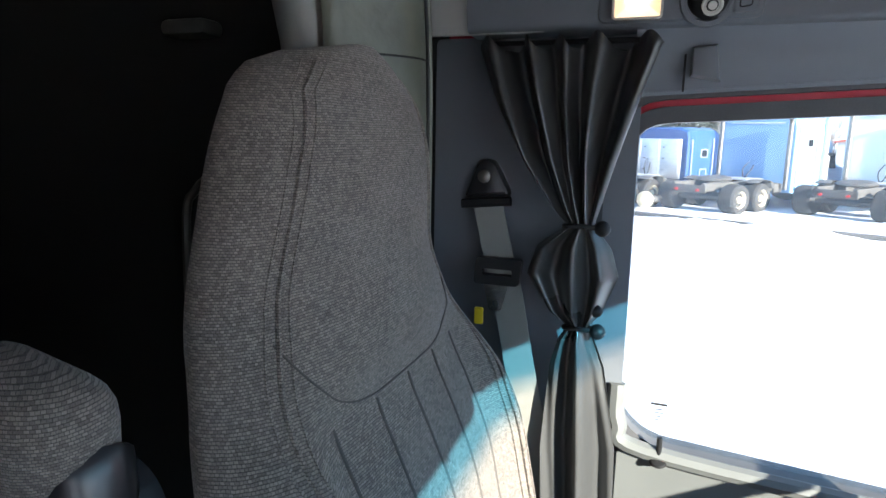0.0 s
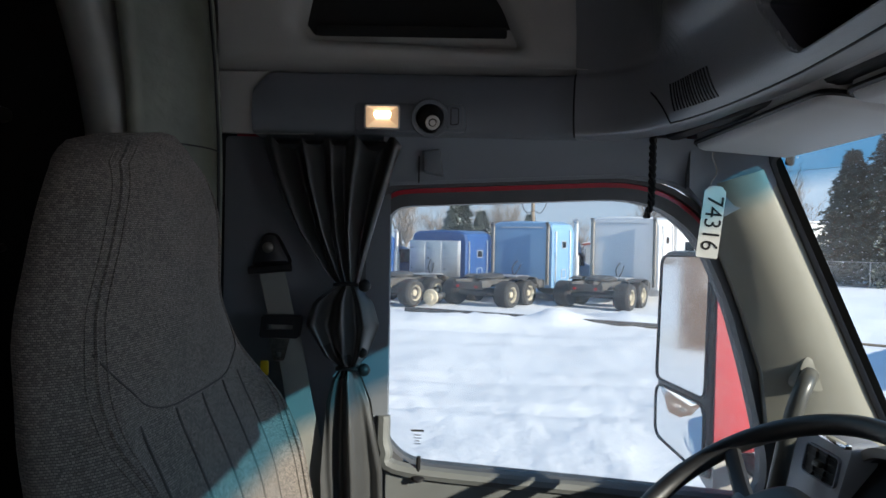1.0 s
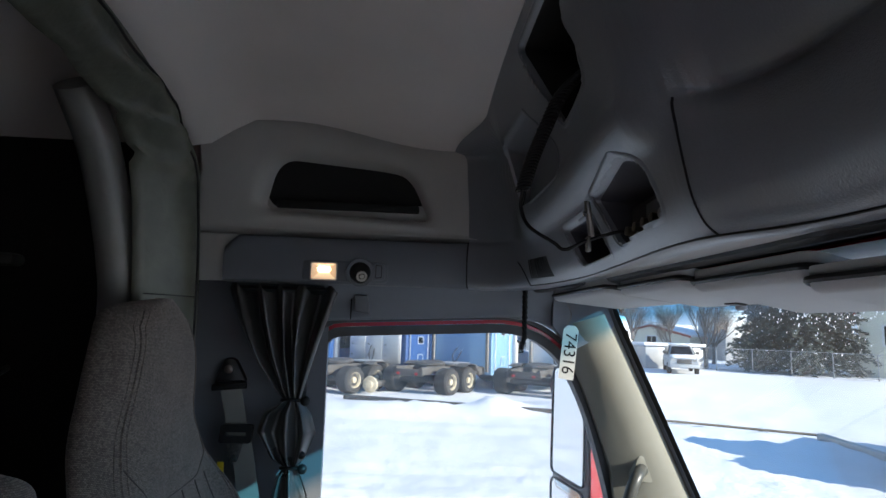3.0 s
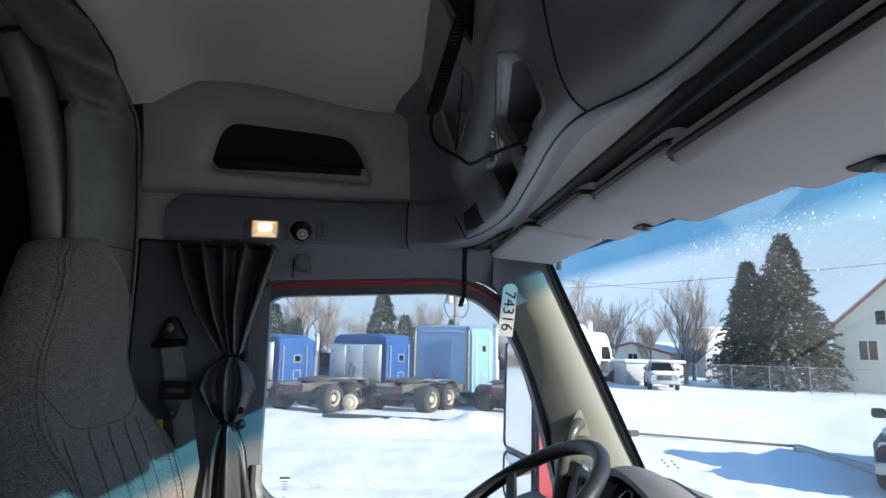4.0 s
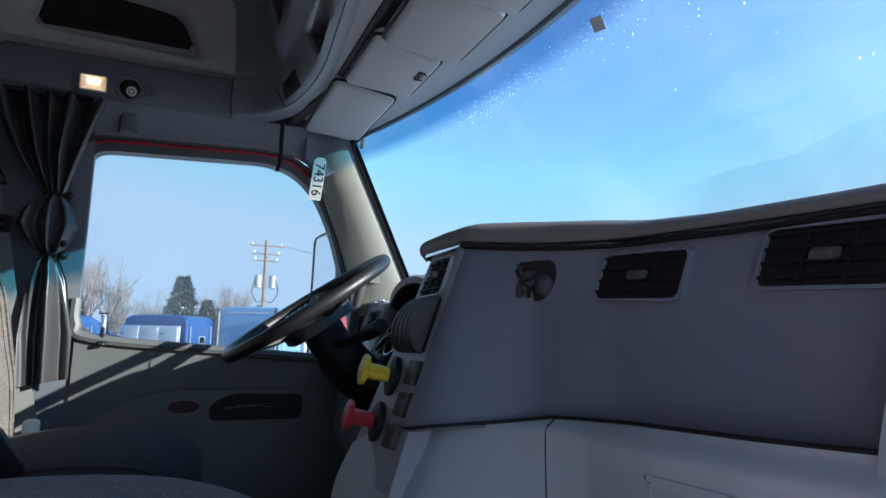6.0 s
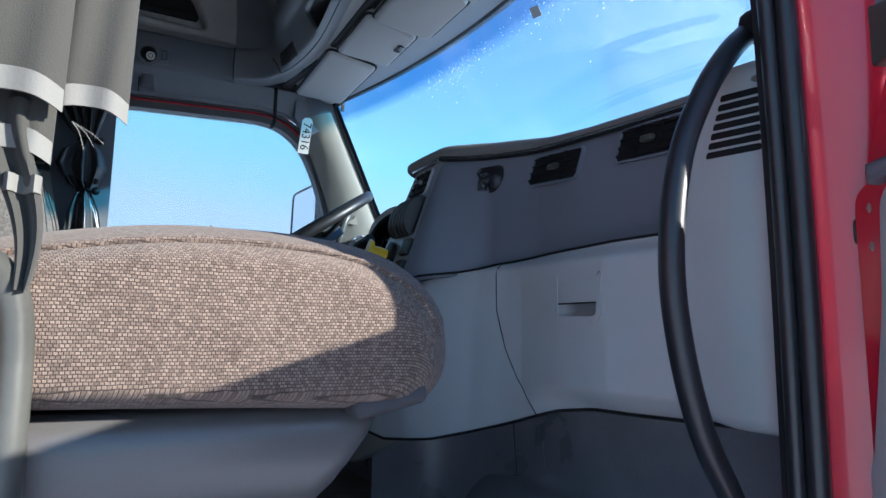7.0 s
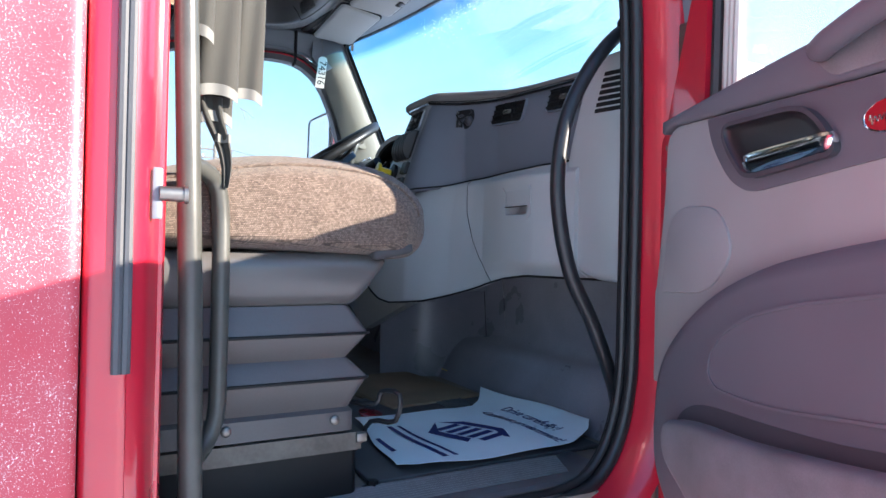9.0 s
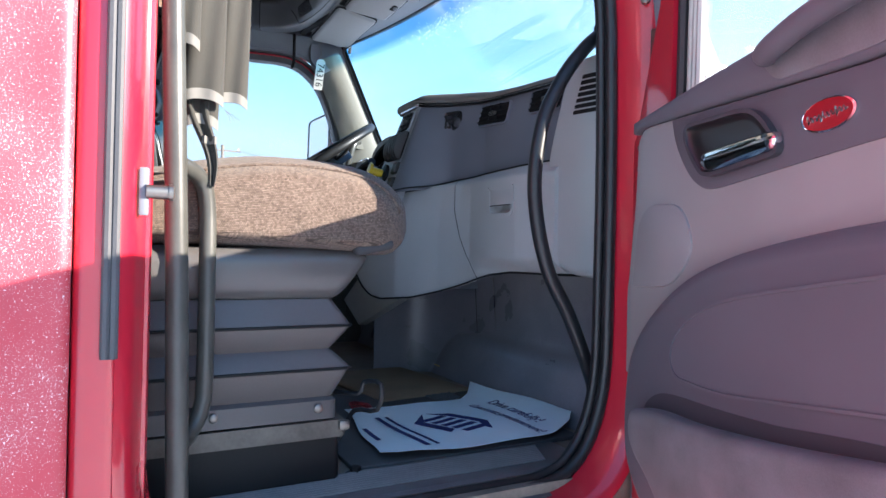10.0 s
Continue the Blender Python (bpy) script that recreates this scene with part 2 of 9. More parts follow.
M_HEM = mat("pale_hem_tape", (0.15, 0.145, 0.13), 0.8, vary=0.1, fine=600, bump=0.3, dist=0.0006)
M_SEATBASE = mat("seat_base_plastic", (0.095, 0.090, 0.088), 0.30, vary=0.2, scale=5, fine=700, bump=0.2, dist=0.0006)
M_BELLOWS = mat("bellows_vinyl", (0.085, 0.075, 0.074), 0.38, vary=0.15, scale=6, fine=300, bump=0.2, dist=0.001)
M_SEATC = cloth("driver_seat_cloth", (0.038, 0.034, 0.031), (0.26, 0.220, 0.195), 0.0024, 0.0044, 0.0, 0.8)
M_GROOVE = mat("sunken_seam_cloth", (0.075, 0.067, 0.062), 0.95, vary=0.2, scale=30, fine=700, bump=0.5, dist=0.001)
M_SEATP = cloth("passenger_seat_cloth", (0.030, 0.021, 0.018), (0.25, 0.185, 0.145), 0.0027, 0.0034, 0.8, 0.9, 0.35)
M_FLAP = mat("grey_felt_patch", (0.055, 0.056, 0.060), 0.95, vary=0.25, scale=30, fine=700, bump=0.5, dist=0.001)
M_SEAL = mat("glossy_door_rubber", (0.016, 0.016, 0.018), 0.34, vary=0.25, scale=20, fine=200, bump=0.15, dist=0.0008)
M_CUP = mat("black_lever_cup", (0.018, 0.016, 0.018), 0.3, vary=0.15, fine=300, bump=0.1, dist=0.0005)
M_SEATRIB = mat("ribbed_seat_cloth", (0.040, 0.037, 0.037), 0.95, vary=0.15, scale=20, fine=700, bump=0.6, dist=0.001)
M_RED = mat("red_body_paint", (0.47, 0.011, 0.030), 0.3, vary=0.06, scale=4, fine=60, bump=0.02, coat=0.8)
M_REDSALT = salted("salted_red_paint", (0.48, 0.011, 0.032))
M_GREYBAR = mat("satin_grey_tube", (0.062, 0.062, 0.055), 0.36, metal=0.0, vary=0.2, scale=20, fine=200, bump=0.05)
M_BLKBAR = mat("satin_black_tube", (0.014, 0.015, 0.018), 0.38, vary=0.2, scale=20, fine=300, bump=0.1, dist=0.0005)
M_CHROME = mat("chrome", (0.8, 0.8, 0.8), 0.1, metal=1.0, vary=0.03, bump=0)
M_STEEL = mat("worn_steel", (0.22, 0.205, 0.19), 0.4, metal=0.9, vary=0.2, scale=15, fine=200, bump=0.1)
M_RAIL = mat("scuffed_rail_steel", (0.11, 0.10, 0.088), 0.5, metal=0.4, vary=0.45, scale=18, fine=150, bump=0.2, dist=0.001)
M_DOORPAD = mat("door_grey_pad", (0.27, 0.255, 0.26), 0.5, vary=0.12, fine=900, bump=0.3, dist=0.0006)
M_DOORP = mat("door_mauve_plastic", (0.315, 0.302, 0.302), 0.5, vary=0.10, fine=900, bump=0.3, dist=0.0006)
M_DOORD = mat("door_slate_plastic", (0.118, 0.114, 0.135), 0.55, vary=0.1, fine=900, bump=0.35, dist=0.0006)
M_DOORLOW = mat("scuffed_door_plastic", (0.175, 0.172, 0.185), 0.5, vary=0.35, scale=14, fine=700, bump=0.3, dist=0.0006)
M_DOORL = mat("driver_door_plastic", (0.105, 0.110, 0.108), 0.5, vary=0.12, fine=900, bump=0.3, dist=0.0006)
M_PAPER = mat("pale_blue_paper", (0.74, 0.88, 0.94), 0.8, vary=0.05, scale=8, fine=200, bump=0.25, dist=0.002)
M_INK = mat("navy_ink", (0.02, 0.03, 0.16), 0.7, vary=0.05, bump=0)
M_WHITE = mat("white_card", (0.75, 0.75, 0.72), 0.8, vary=0.06, fine=300, bump=0.1)
M_INKBLK = mat("black_marker", (0.01, 0.01, 0.012), 0.7, bump=0)
M_YELLOW = mat("yellow_plastic", (0.75, 0.50, 0.02), 0.4, vary=0.08, bump=0)
M_REDKNOB = mat("red_plastic", (0.45, 0.01, 0.015), 0.4, vary=0.08, bump=0)
M_BADGE = mat("badge_red_enamel", (0.35, 0.01, 0.02), 0.25, vary=0.05, bump=0, coat=0.5)
M_BADGEDK = mat("dull_red_enamel", (0.055, 0.010, 0.013), 0.4, vary=0.1, bump=0)
M_BRASS = mat("sun_slit_brass", (0.65, 0.48, 0.2), 0.3, metal=0.9, bump=0)
M_WEB = mat("seat_belt_webbing", (0.20, 0.20, 0.185), 0.8, vary=0.08, fine=1200, bump=0.5, dist=0.0005)
M_GAUGE = mat("gauge_face", (0.012, 0.017, 0.028), 0.35, vary=0.1, bump=0, coat=0.15)
M_LEATHER = mat("black_wheel_leather", (0.016, 0.016, 0.017), 0.42, vary=0.3, scale=25, fine=500, bump=0.4, dist=0.0006)
M_LINING = mat("pale_header_lining", (0.36, 0.375, 0.40), 0.6, vary=0.08, fine=900, bump=0.3, dist=0.0006)
M_CONS = mat("slate_console_vinyl", (0.150, 0.161, 0.180), 0.33, vary=0.15, scale=4, fine=420, bump=0.5, dist=0.0010, spec=1.0)
M_GLOSS = mat("glossy_black_plastic", (0.012, 0.012, 0.014), 0.5, vary=0.2, bump=0)
M_STACK = mat("satin_slate_bezel", (0.27, 0.282, 0.31), 0.36, vary=0.08, fine=900, bump=0.2, dist=0.0005)
# serves dark plastic parts and, in cubbies and door pocket, painted recess shade
M_POCKET = mat("dark_plastic_recess_shade", (0.05, 0.048, 0.058), 0.6, vary=0.1, fine=900, bump=0.3, dist=0.0006)
M_GLASS = pane("clear_glass", (0.83, 0.87, 0.89), 0.012, film=0.05)
M_WSCREEN = pane("windscreen_glass", (0.92, 0.96, 0.98), 0.011, 0.30)
wsn, wsl = M_WSCREEN.node_tree.nodes, M_WSCREEN.node_tree.links      # the shade band: blue towards the glass's top
wtc, wsp, wrp = wsn.new("ShaderNodeTexCoord"), wsn.new("ShaderNodeSeparateXYZ"), wsn.new("ShaderNodeValToRGB")
wsl.new(wtc.outputs["Object"], wsp.inputs[0])


def step(op, a, b, c=0.0):
    """One step of arithmetic in the windscreen's material."""
    q = wsn.new("ShaderNodeMath")
    q.operation = op
    for i_, s_ in enumerate((a, b, c)):
        if isinstance(s_, (int, float)):
            q.inputs[i_].default_value = s_
        else:
            wsl.new(s_, q.inputs[i_])
    return q.outputs[0]


band_h = step('MULTIPLY_ADD', step('MULTIPLY', wsp.outputs[0], wsp.outputs[0]), 0.06, step('SUBTRACT', wsp.outputs[2], 1.315))
wmr, wip = wsn.new("ShaderNodeMapRange"), wsn.new("ShaderNodeMapRange")
wmr.inputs["From Min"].default_value, wmr.inputs["From Max"].default_value = -0.020, 0.014
wsl.new(band_h, wmr.inputs["Value"])
wsl.new(wmr.outputs[0], wrp.inputs[0])
wrp.color_ramp.elements[0].color, wrp.color_ramp.elements[1].color = (0.76, 0.855, 0.915, 1), (0.07, 0.35, 0.57, 1)
wip.inputs["From Min"].default_value, wip.inputs["From Max"].default_value = 1.140, 1.165      # unwiped above the wiper's sweep, plus part of a reflection put in as haze
wsl.new(step('MULTIPLY_ADD', wsp.outputs[0], -0.05, wsp.outputs[2]), wip.inputs["Value"])
wno = wsn.new("ShaderNodeTexNoise")
wno.inputs["Scale"].default_value, wno.inputs["Detail"].default_value = 5, 6
wsl.new(wtc.outputs["Object"], wno.inputs["Vector"])
# film over sweep and shade band: real dust plus reflected haze painted in
film = step('MULTIPLY', step('ADD', step('MULTIPLY_ADD', wip.outputs[0], 0.012, 0.004), step('MULTIPLY', wmr.outputs[0], 0.008)), step('ADD', wno.outputs["Fac"], 0.4))
dust, dmix = wsn.new("ShaderNodeBsdfTranslucent"), wsn.new("ShaderNodeMixShader")
dust.inputs[0].default_value = (0.78, 0.82, 0.86, 1)
wsl.new(film, dmix.inputs[0])
wsl.new(wsn["Material Output"].inputs[0].links[0].from_socket, dmix.inputs[1])
wsl.new(dust.outputs[0], dmix.inputs[2])
wsl.new(dmix.outputs[0], wsn["Material Output"].inputs[0])
wsl.new(wrp.outputs[0], [n_ for n_ in wsn if n_.type == 'BSDF_TRANSPARENT'][0].inputs[0])
M_MIRROR = mat("mirror_silver", (0.85, 0.88, 0.9), 0.03, metal=1.0, vary=0.02, bump=0)
M_BULB = glow("lit_reflector", (1.0, 0.72, 0.48), 0.22)
M_BULBDIM = glow("dim_reflector", (1.0, 0.70, 0.45), 0.13)
M_BULBMID = glow("lit_lamp_lens", (1.0, 0.80, 0.58), 0.75)
M_FIL = glow("lamp_bulb", (1.0, 0.86, 0.62), 5.0)
M_LENS = mat("clear_lens", (0.5, 0.47, 0.42), 0.15, vary=0.1, bump=0, coat=0.5)


# ---- mesh helpers ----
def thing(name, at=(0, 0, 0), label="", category="", group="", kind="", m=None):
    ob = new(name)
    ob.empty_display_size = 0.05
    ob.matrix_basis = m if m is not None else Matrix.Translation(at)
    ob["placed"] = 1 if m is not None else 0
    return tagged(ob, label, category, group, kind)


def part(name, bm, material, parent=None, label="", sharp=35, local=None, recalc=True):
    """Links a bmesh as one mesh object under a thing or a part. Shapes are in the world's metres, or, under a thing made with m, in its own."""
    if recalc:
        bmesh.ops.recalc_face_normals(bm, faces=bm.faces)
    me = bpy.data.meshes.new(name)
    bm.to_mesh(me)
    bm.free()
    me.materials.append(material)
    me.shade_smooth()
    me.set_sharp_from_angle(angle=radians(sharp))
    ob = new(name, me)
    if parent is not None:
        ob.parent = parent
        if parent.type == 'EMPTY' and not parent.get("placed"):
            ob.matrix_parent_inverse = parent.matrix_basis.inverted()
    return tagged(ob, label)


def single(name, bm, material, label="", category="", group="", kind="", sharp=35):
    return tagged(part(name, bm, material, None, sharp=sharp), label, category, group, kind)


def B():
    return bmesh.new()


def box(bm, c, s, m=None, r=0.0, seg=2):
    """A box of size s round c, its edges rounded by r."""
    made = bmesh.ops.create_cube(bm, size=1)
    vs = made["verts"]
    bmesh.ops.scale(bm, vec=s, verts=vs)
    if r:
        es = list({e for v in vs for e in v.link_edges})
        out = bmesh.ops.bevel(bm, geom=es, offset=min(r, min(s) * 0.49), segments=seg, profile=0.5, affect='EDGES')
        vs = list({v for f in out["faces"] for v in f.verts} | {v for v in vs if v.is_valid})
    t = Matrix.Translation(c) @ (m if m is not None else Matrix())
    bmesh.ops.transform(bm, matrix=t, verts=vs)
    return bm


def spl(pts, n=6, closed=False):
    """A smooth line through the points."""
    P = [Vector(p) for p in pts]
    out, k = [], len(P)
    for i in range(k if closed else k - 1):
        a = P[(i - 1) % k] if closed or i else P[0] * 2 - P[1]
        b, c = P[i], P[(i + 1) % k]
        d = P[(i + 2) % k] if closed or i + 2 < k else c * 2 - b
        for j in range(n):
            t = j / n
            out.append(0.5 * (2 * b + (c - a) * t + (2 * a - 5 * b + 4 * c - d) * t * t + (3 * b - a - 3 * c + d) * t ** 3))
    if not closed:
        out.append(P[-1].copy())
    return out


def tube(bm, pts, r, n=10, closed=False, ends=True, flat=None):
    """A tube along the points; r may be a number or a list; flat=(axis, ratio) squeezes it."""
    P = [Vector(p) for p in pts]
    k = len(P)
    up = Vector((0.13, 0.21, 0.97))
    rings = []
    for i, p in enumerate(P):
        a = P[(i - 1) % k] if closed else P[max(i - 1, 0)]
        b = P[(i + 1) % k] if closed else P[min(i + 1, k - 1)]
        t = (b - a)
        if t.length < 1e-9:
            t = Vector((0, 0, 1))
        t.normalize()
        u = up - t * up.dot(t)
        if u.length < 1e-3:
            u = Vector((1, 0, 0)) - t * t.x
        u.normalize()
        up = u
        v = t.cross(u)
        rad = r[i] if isinstance(r, (list, tuple)) else r
        ring_v = []
        for j in range(n):
            w = 2 * math.pi * j / n
            o = u * math.cos(w) * rad + v * math.sin(w) * rad
            if flat:
                ax = Vector(flat[0])
                o = o - ax * o.dot(ax) * (1 - flat[1])
            ring_v.append(bm.verts.new(p + o))
        rings.append(ring_v)
    for i in range(k if closed else k - 1):
        A, C = rings[i], rings[(i + 1) % k]
        for j in range(n):
            bm.faces.new((A[j], A[(j + 1) % n], C[(j + 1) % n], C[j]))
    if ends and not closed:
        bm.faces.new(rings[0][::-1])
        bm.faces.new(rings[-1])
    return bm


def sheet(bm, f, nu, nv, wrap=False, skip=None):
    """A surface f(u, v) over the unit square, in nu x nv faces."""
    V = [[bm.verts.new(f(i / nu, j / nv)) for j in range(nv + 1)] for i in range(nu if wrap else nu + 1)]
    for i in range(nu):
        for j in range(nv):
            if skip and skip((i + 0.5) / nu, (j + 0.5) / nv):
                continue
            a, b = V[i], V[(i + 1) % len(V)]
            bm.faces.new((a[j], b[j], b[j + 1], a[j + 1]))
    return V


def thick(bm, way):
    """Gives the whole sheet a thickness: a second skin moved by way, and the rim between."""
    way = Vector(way)
    faces, rim = list(bm.faces), [e for e in bm.edges if e.is_boundary]
    twin = {v: bm.verts.new(v.co + way) for v in list(bm.verts)}
    for f in faces:
        bm.faces.new([twin[v] for v in reversed(f.verts)])
    for e in rim:
        a, b = e.verts
        bm.faces.new((a, b, twin[b], twin[a]))
    return bm


def loft(bm, loops, cap=True):
    R = [[bm.verts.new(p) for p in lp] for lp in loops]
    n = len(R[0])
    for a, b in zip(R, R[1:]):
        for j in range(n):
            bm.faces.new((a[j], a[(j + 1) % n], b[(j + 1) % n], b[j]))
    if cap:
        bm.faces.new(R[0][::-1])
        bm.faces.new(R[-1])
    return bm


def prism(bm, poly, put, d0, d1, r=0.0):
    """A plate: the outline poly (a, b), from depth d0 to d1, placed by put(a, b, d). r rounds its face at d1."""
    if not r:
        return loft(bm, [[put(a, b, d0) for a, b in poly], [put(a, b, d1) for a, b in poly]])
    s = 1 if d1 > d0 else -1
    rows = [(poly, d0), (poly, d1 - s * r), (inset(poly, r * 0.3), d1 - s * r * 0.3), (inset(poly, r), d1)]
    return loft(bm, [[put(a, b, d) for a, b in pl] for pl, d in rows])


def inset(poly, d):
    """The outline moved inwards by d (outwards for minus)."""
    n = len(poly)
    area = sum(poly[i][0] * poly[(i + 1) % n][1] - poly[(i + 1) % n][0] * poly[i][1] for i in range(n))
    s = 1 if area > 0 else -1
    out = []
    for i in range(n):
        p, q, w = Vector(poly[i - 1]), Vector(poly[i]), Vector(poly[(i + 1) % n])
        e1, e2 = (q - p).normalized(), (w - q).normalized()
        n1, n2 = Vector((-e1.y, e1.x)) * s, Vector((-e2.y, e2.x)) * s
        b = n1 + n2
        b = b / max(0.35, b.dot(b) / 2)
        out.append((q.x + b.x * d, q.y + b.y * d))
    return out


def rounded(poly, r, n=5):
    """Rounds the corners of an outline; r a number or one for each corner."""
    out, k = [], len(poly)
    for i in range(k):
        p, q, w = Vector(poly[i - 1]), Vector(poly[i]), Vector(poly[(i + 1) % k])
        rad = r[i] if isinstance(r, (list, tuple)) else r
        a = q + (p - q).normalized() * min(rad, (p - q).length * 0.48)
        b = q + (w - q).normalized() * min(rad, (w - q).length * 0.48)
        for j in range(n + 1):
            t = j / n
            out.append(tuple(a * (1 - t) ** 2 + q * 2 * t * (1 - t) + b * t * t))
    return out


def ring(bm, outer, inner, put, d0, d1):
    """A flat frame between two outlines with as many points each."""
    n = len(outer)
    R = [[bm.verts.new(put(a, b, d)) for a, b in lp] for lp, d in ((inner, d0), (outer, d0), (outer, d1), (inner, d1))]
    for k in range(4):
        a, b = R[k], R[(k + 1) % 4]
        for j in range(n):
            bm.faces.new((a[j], a[(j + 1) % n], b[(j + 1) % n], b[j]))
    return bm


def lathe(bm, prof, m, n=20, cap=True):
    """Turns the profile of (radius, height) round the z axis of m."""
    return loft(bm, [[m @ Vector((r * math.cos(2 * math.pi * j / n), r * math.sin(2 * math.pi * j / n), h)) for j in range(n)] for r, h in prof], cap)


def aim(at, way):
    """A pose whose z axis points along way."""
    return Matrix.Translation(at) @ Vector(way).to_track_quat('Z', 'Y').to_matrix().to_4x4()


def letters(name, text, size, m, material, parent, depth=0.0006, slant=0.0, align='LEFT'):
    """Raised letters in the built-in font, as a mesh."""
    cu = bpy.data.curves.new(name, 'FONT')
    cu.body, cu.size, cu.extrude, cu.shear, cu.align_x = text, size, depth, slant, align
    tmp = bpy.data.objects.new(name, cu)
    scene.collection.objects.link(tmp)
    me = bpy.data.meshes.new_from_object(tmp.evaluated_get(bpy.context.evaluated_depsgraph_get()))
    bpy.data.objects.remove(tmp)
    me.transform(m)
    me.materials.clear()
    me.materials.append(material)
    ob = new(name, me)
    ob.parent = parent
    if parent.type == 'EMPTY' and not parent.get("placed"):
        ob.matrix_parent_inverse = parent.matrix_basis.inverted()
    return ob


def lerp(pts, x):
    """Straight lines between the (x, y) pairs."""
    if x <= pts[0][0]:
        return pts[0][1]
    for (a, p), (b, q) in zip(pts, pts[1:]):
        if x <= b:
            return p + (q - p) * (x - a) / (b - a)
    return pts[-1][1]


def smooth(a, b, x):
    t = max(0.0, min(1.0, (x - a) / (b - a)))
    return t * t * (3 - 2 * t)


# ---- the cab: floor, walls, ceiling ----
def left(a, b, d):
    """On the driver's side wall: a ahead, b up, d inwards from the glass."""
    return (-0.965 + d, a, b)


def right(a, b, d):
    """On the passenger's side wall: d outwards from the inner face."""
    return (0.84 + d, a, b)


bm = B()
box(bm, (-0.03, -0.61, -0.03), (1.84, 3.1, 0.06))
single("floor", bm, M_FLOOR, "dirty black rubber cab floor", "floor", kind="structure")

bm = B()
prism(bm, [(0.90, 0.37), (0.79, 0.37), (0.782, 0.33), (0.775, 0.18), (0.768, 0.160), (0.752, 0.148), (0.735, 0.140), (0.712, 0.10), (0.685, 0.03), (0.675, 0.0), (0.90, 0.0)], lambda a, b, d: (d, a, b), -0.90, 0.83)
single("toe_board", bm, M_TOE, "scuffed dark blue vinyl toe board under the dash", "toe board", kind="structure")
# bright brass put in for the sunlit slit low on the toe board
bm = B()
box(bm, (-0.24, 0.686, 0.027), (0.30, 0.006, 0.005), r=0.0015)
single("sun_slit_strip", bm, M_BRASS, "thin shiny brass strip standing for the sunlit slit on the toe board", "trim", kind="structure")

# firewall and kick panels that close the foot wells
bm = B()
box(bm, (-0.02, 0.945, 0.09), (1.93, 0.03, 1.12))
single("firewall", bm, M_TOE, "dark vinyl firewall behind the dash", "wall", kind="structure")
bm = B()
box(bm, (-0.962, 0.80, 0.245), (0.03, 0.30, 0.78))
single("kick_panel_left", bm, M_TOE, "dark vinyl kick panel by the driver's feet", "wall", kind="structure")
bm = B()
box(bm, (0.885, 0.775, 0.35), (0.02, 0.33, 0.97))
single("kick_panel_right", bm, M_TOE, "dark vinyl kick panel by the passenger's feet", "wall", kind="structure")

# door sill on the passenger's side, with ribs
sill = thing("door_sill", (0.80, 0.1, 0.0), "black ribbed plastic door sill", "sill", kind="structure")
bm = B()
box(bm, (0.765, 0.13, -0.004), (0.13, 0.86, 0.02), r=0.006)
part("sill_plate", bm, M_SILL, sill)
for i in range(9):
    bm = B()
    tube(bm, [(0.722 + 0.0095 * i, y, 0.0075) for y in (-0.28, 0.1, 0.50 - 0.004 * i)], 0.0032, 8)
    part("rib", bm, M_RIB, sill)
bm = B()
prism(bm, [(0.828, 0.004), (0.86, -0.012), (0.90, -0.02), (0.90, -0.07), (0.828, -0.07)], lambda a, b, d: (a, d, b), -0.30, 0.50)
part("sill_step", bm, M_SILL, sill)

# sleeper behind the seats: its gloom put into near-black walls and bunk
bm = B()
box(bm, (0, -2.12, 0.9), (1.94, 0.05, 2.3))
single("wall_rear", bm, M_VOID, "rear wall of the sleeper, its gloom painted near black", "wall", kind="structure")
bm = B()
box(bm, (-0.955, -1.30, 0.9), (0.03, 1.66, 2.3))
single("wall_sleeper_left", bm, M_VOID, "sleeper side wall, its gloom painted near black", "wall", kind="structure")
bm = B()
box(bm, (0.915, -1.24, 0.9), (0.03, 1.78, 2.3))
single("wall_sleeper_right", bm, M_VOID, "sleeper side wall, its gloom painted near black", "wall", kind="structure")
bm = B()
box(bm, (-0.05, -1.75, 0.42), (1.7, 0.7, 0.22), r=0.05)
single("bunk", bm, M_VOID, "sleeper bunk, its gloom painted near black", "bunk", kind="structure")
bm = B()
tube(bm, spl([(-0.80, -0.90, 0.5), (-0.80, -0.90, 1.0), (-0.83, -0.90, 1.09), (-0.90, -0.90, 1.12)], 5), 0.008, 8)
single("sleeper_pipe", bm, M_GREYBAR, "thin dark grey pipe in the sleeper", "pipe")
bm = B()
box(bm, (-0.90, -0.95, 1.38), (0.06, 0.10, 0.03), r=0.012)
single("sleeper_lamp", bm, M_GREYBAR, "small unlit grey reading lamp in the sleeper", "lamp")

# headliner
def headline(u, v):
    x = -0.80 + 1.60 * u
    y = -2.1 + 2.42 * v
    e = abs(x) / 0.80
    z0 = 1.66 + 0.075 * smooth(-0.47, -0.32, y) - 0.055 * smooth(-0.25, 0.12, y)
    if y < -0.47:
        z0 = 1.66
    return (x, y, z0 + 0.11 * (1 - e ** 3) * (1 - 0.55 * smooth(0.05, 0.6, y)))


bm = B()
sheet(bm, headline, 32, 48)
thick(bm, (0, 0, 0.02))
single("ceiling", bm, M_CEIL, "pale grey cloth headliner", "ceiling", kind="structure", sharp=60)

# driver's side: lower B-pillar, trim bands
bm = B()
prism(bm, rounded([(-0.48, 0.0), (-0.145, 0.0), (-0.15, 1.35), (-0.48, 1.35)], 0.01), left, 0.0, 0.03)
single("b_pillar_left", bm, M_LAMPBAND, "charcoal B-pillar trim behind the driver's door", "pillar trim", kind="structure")

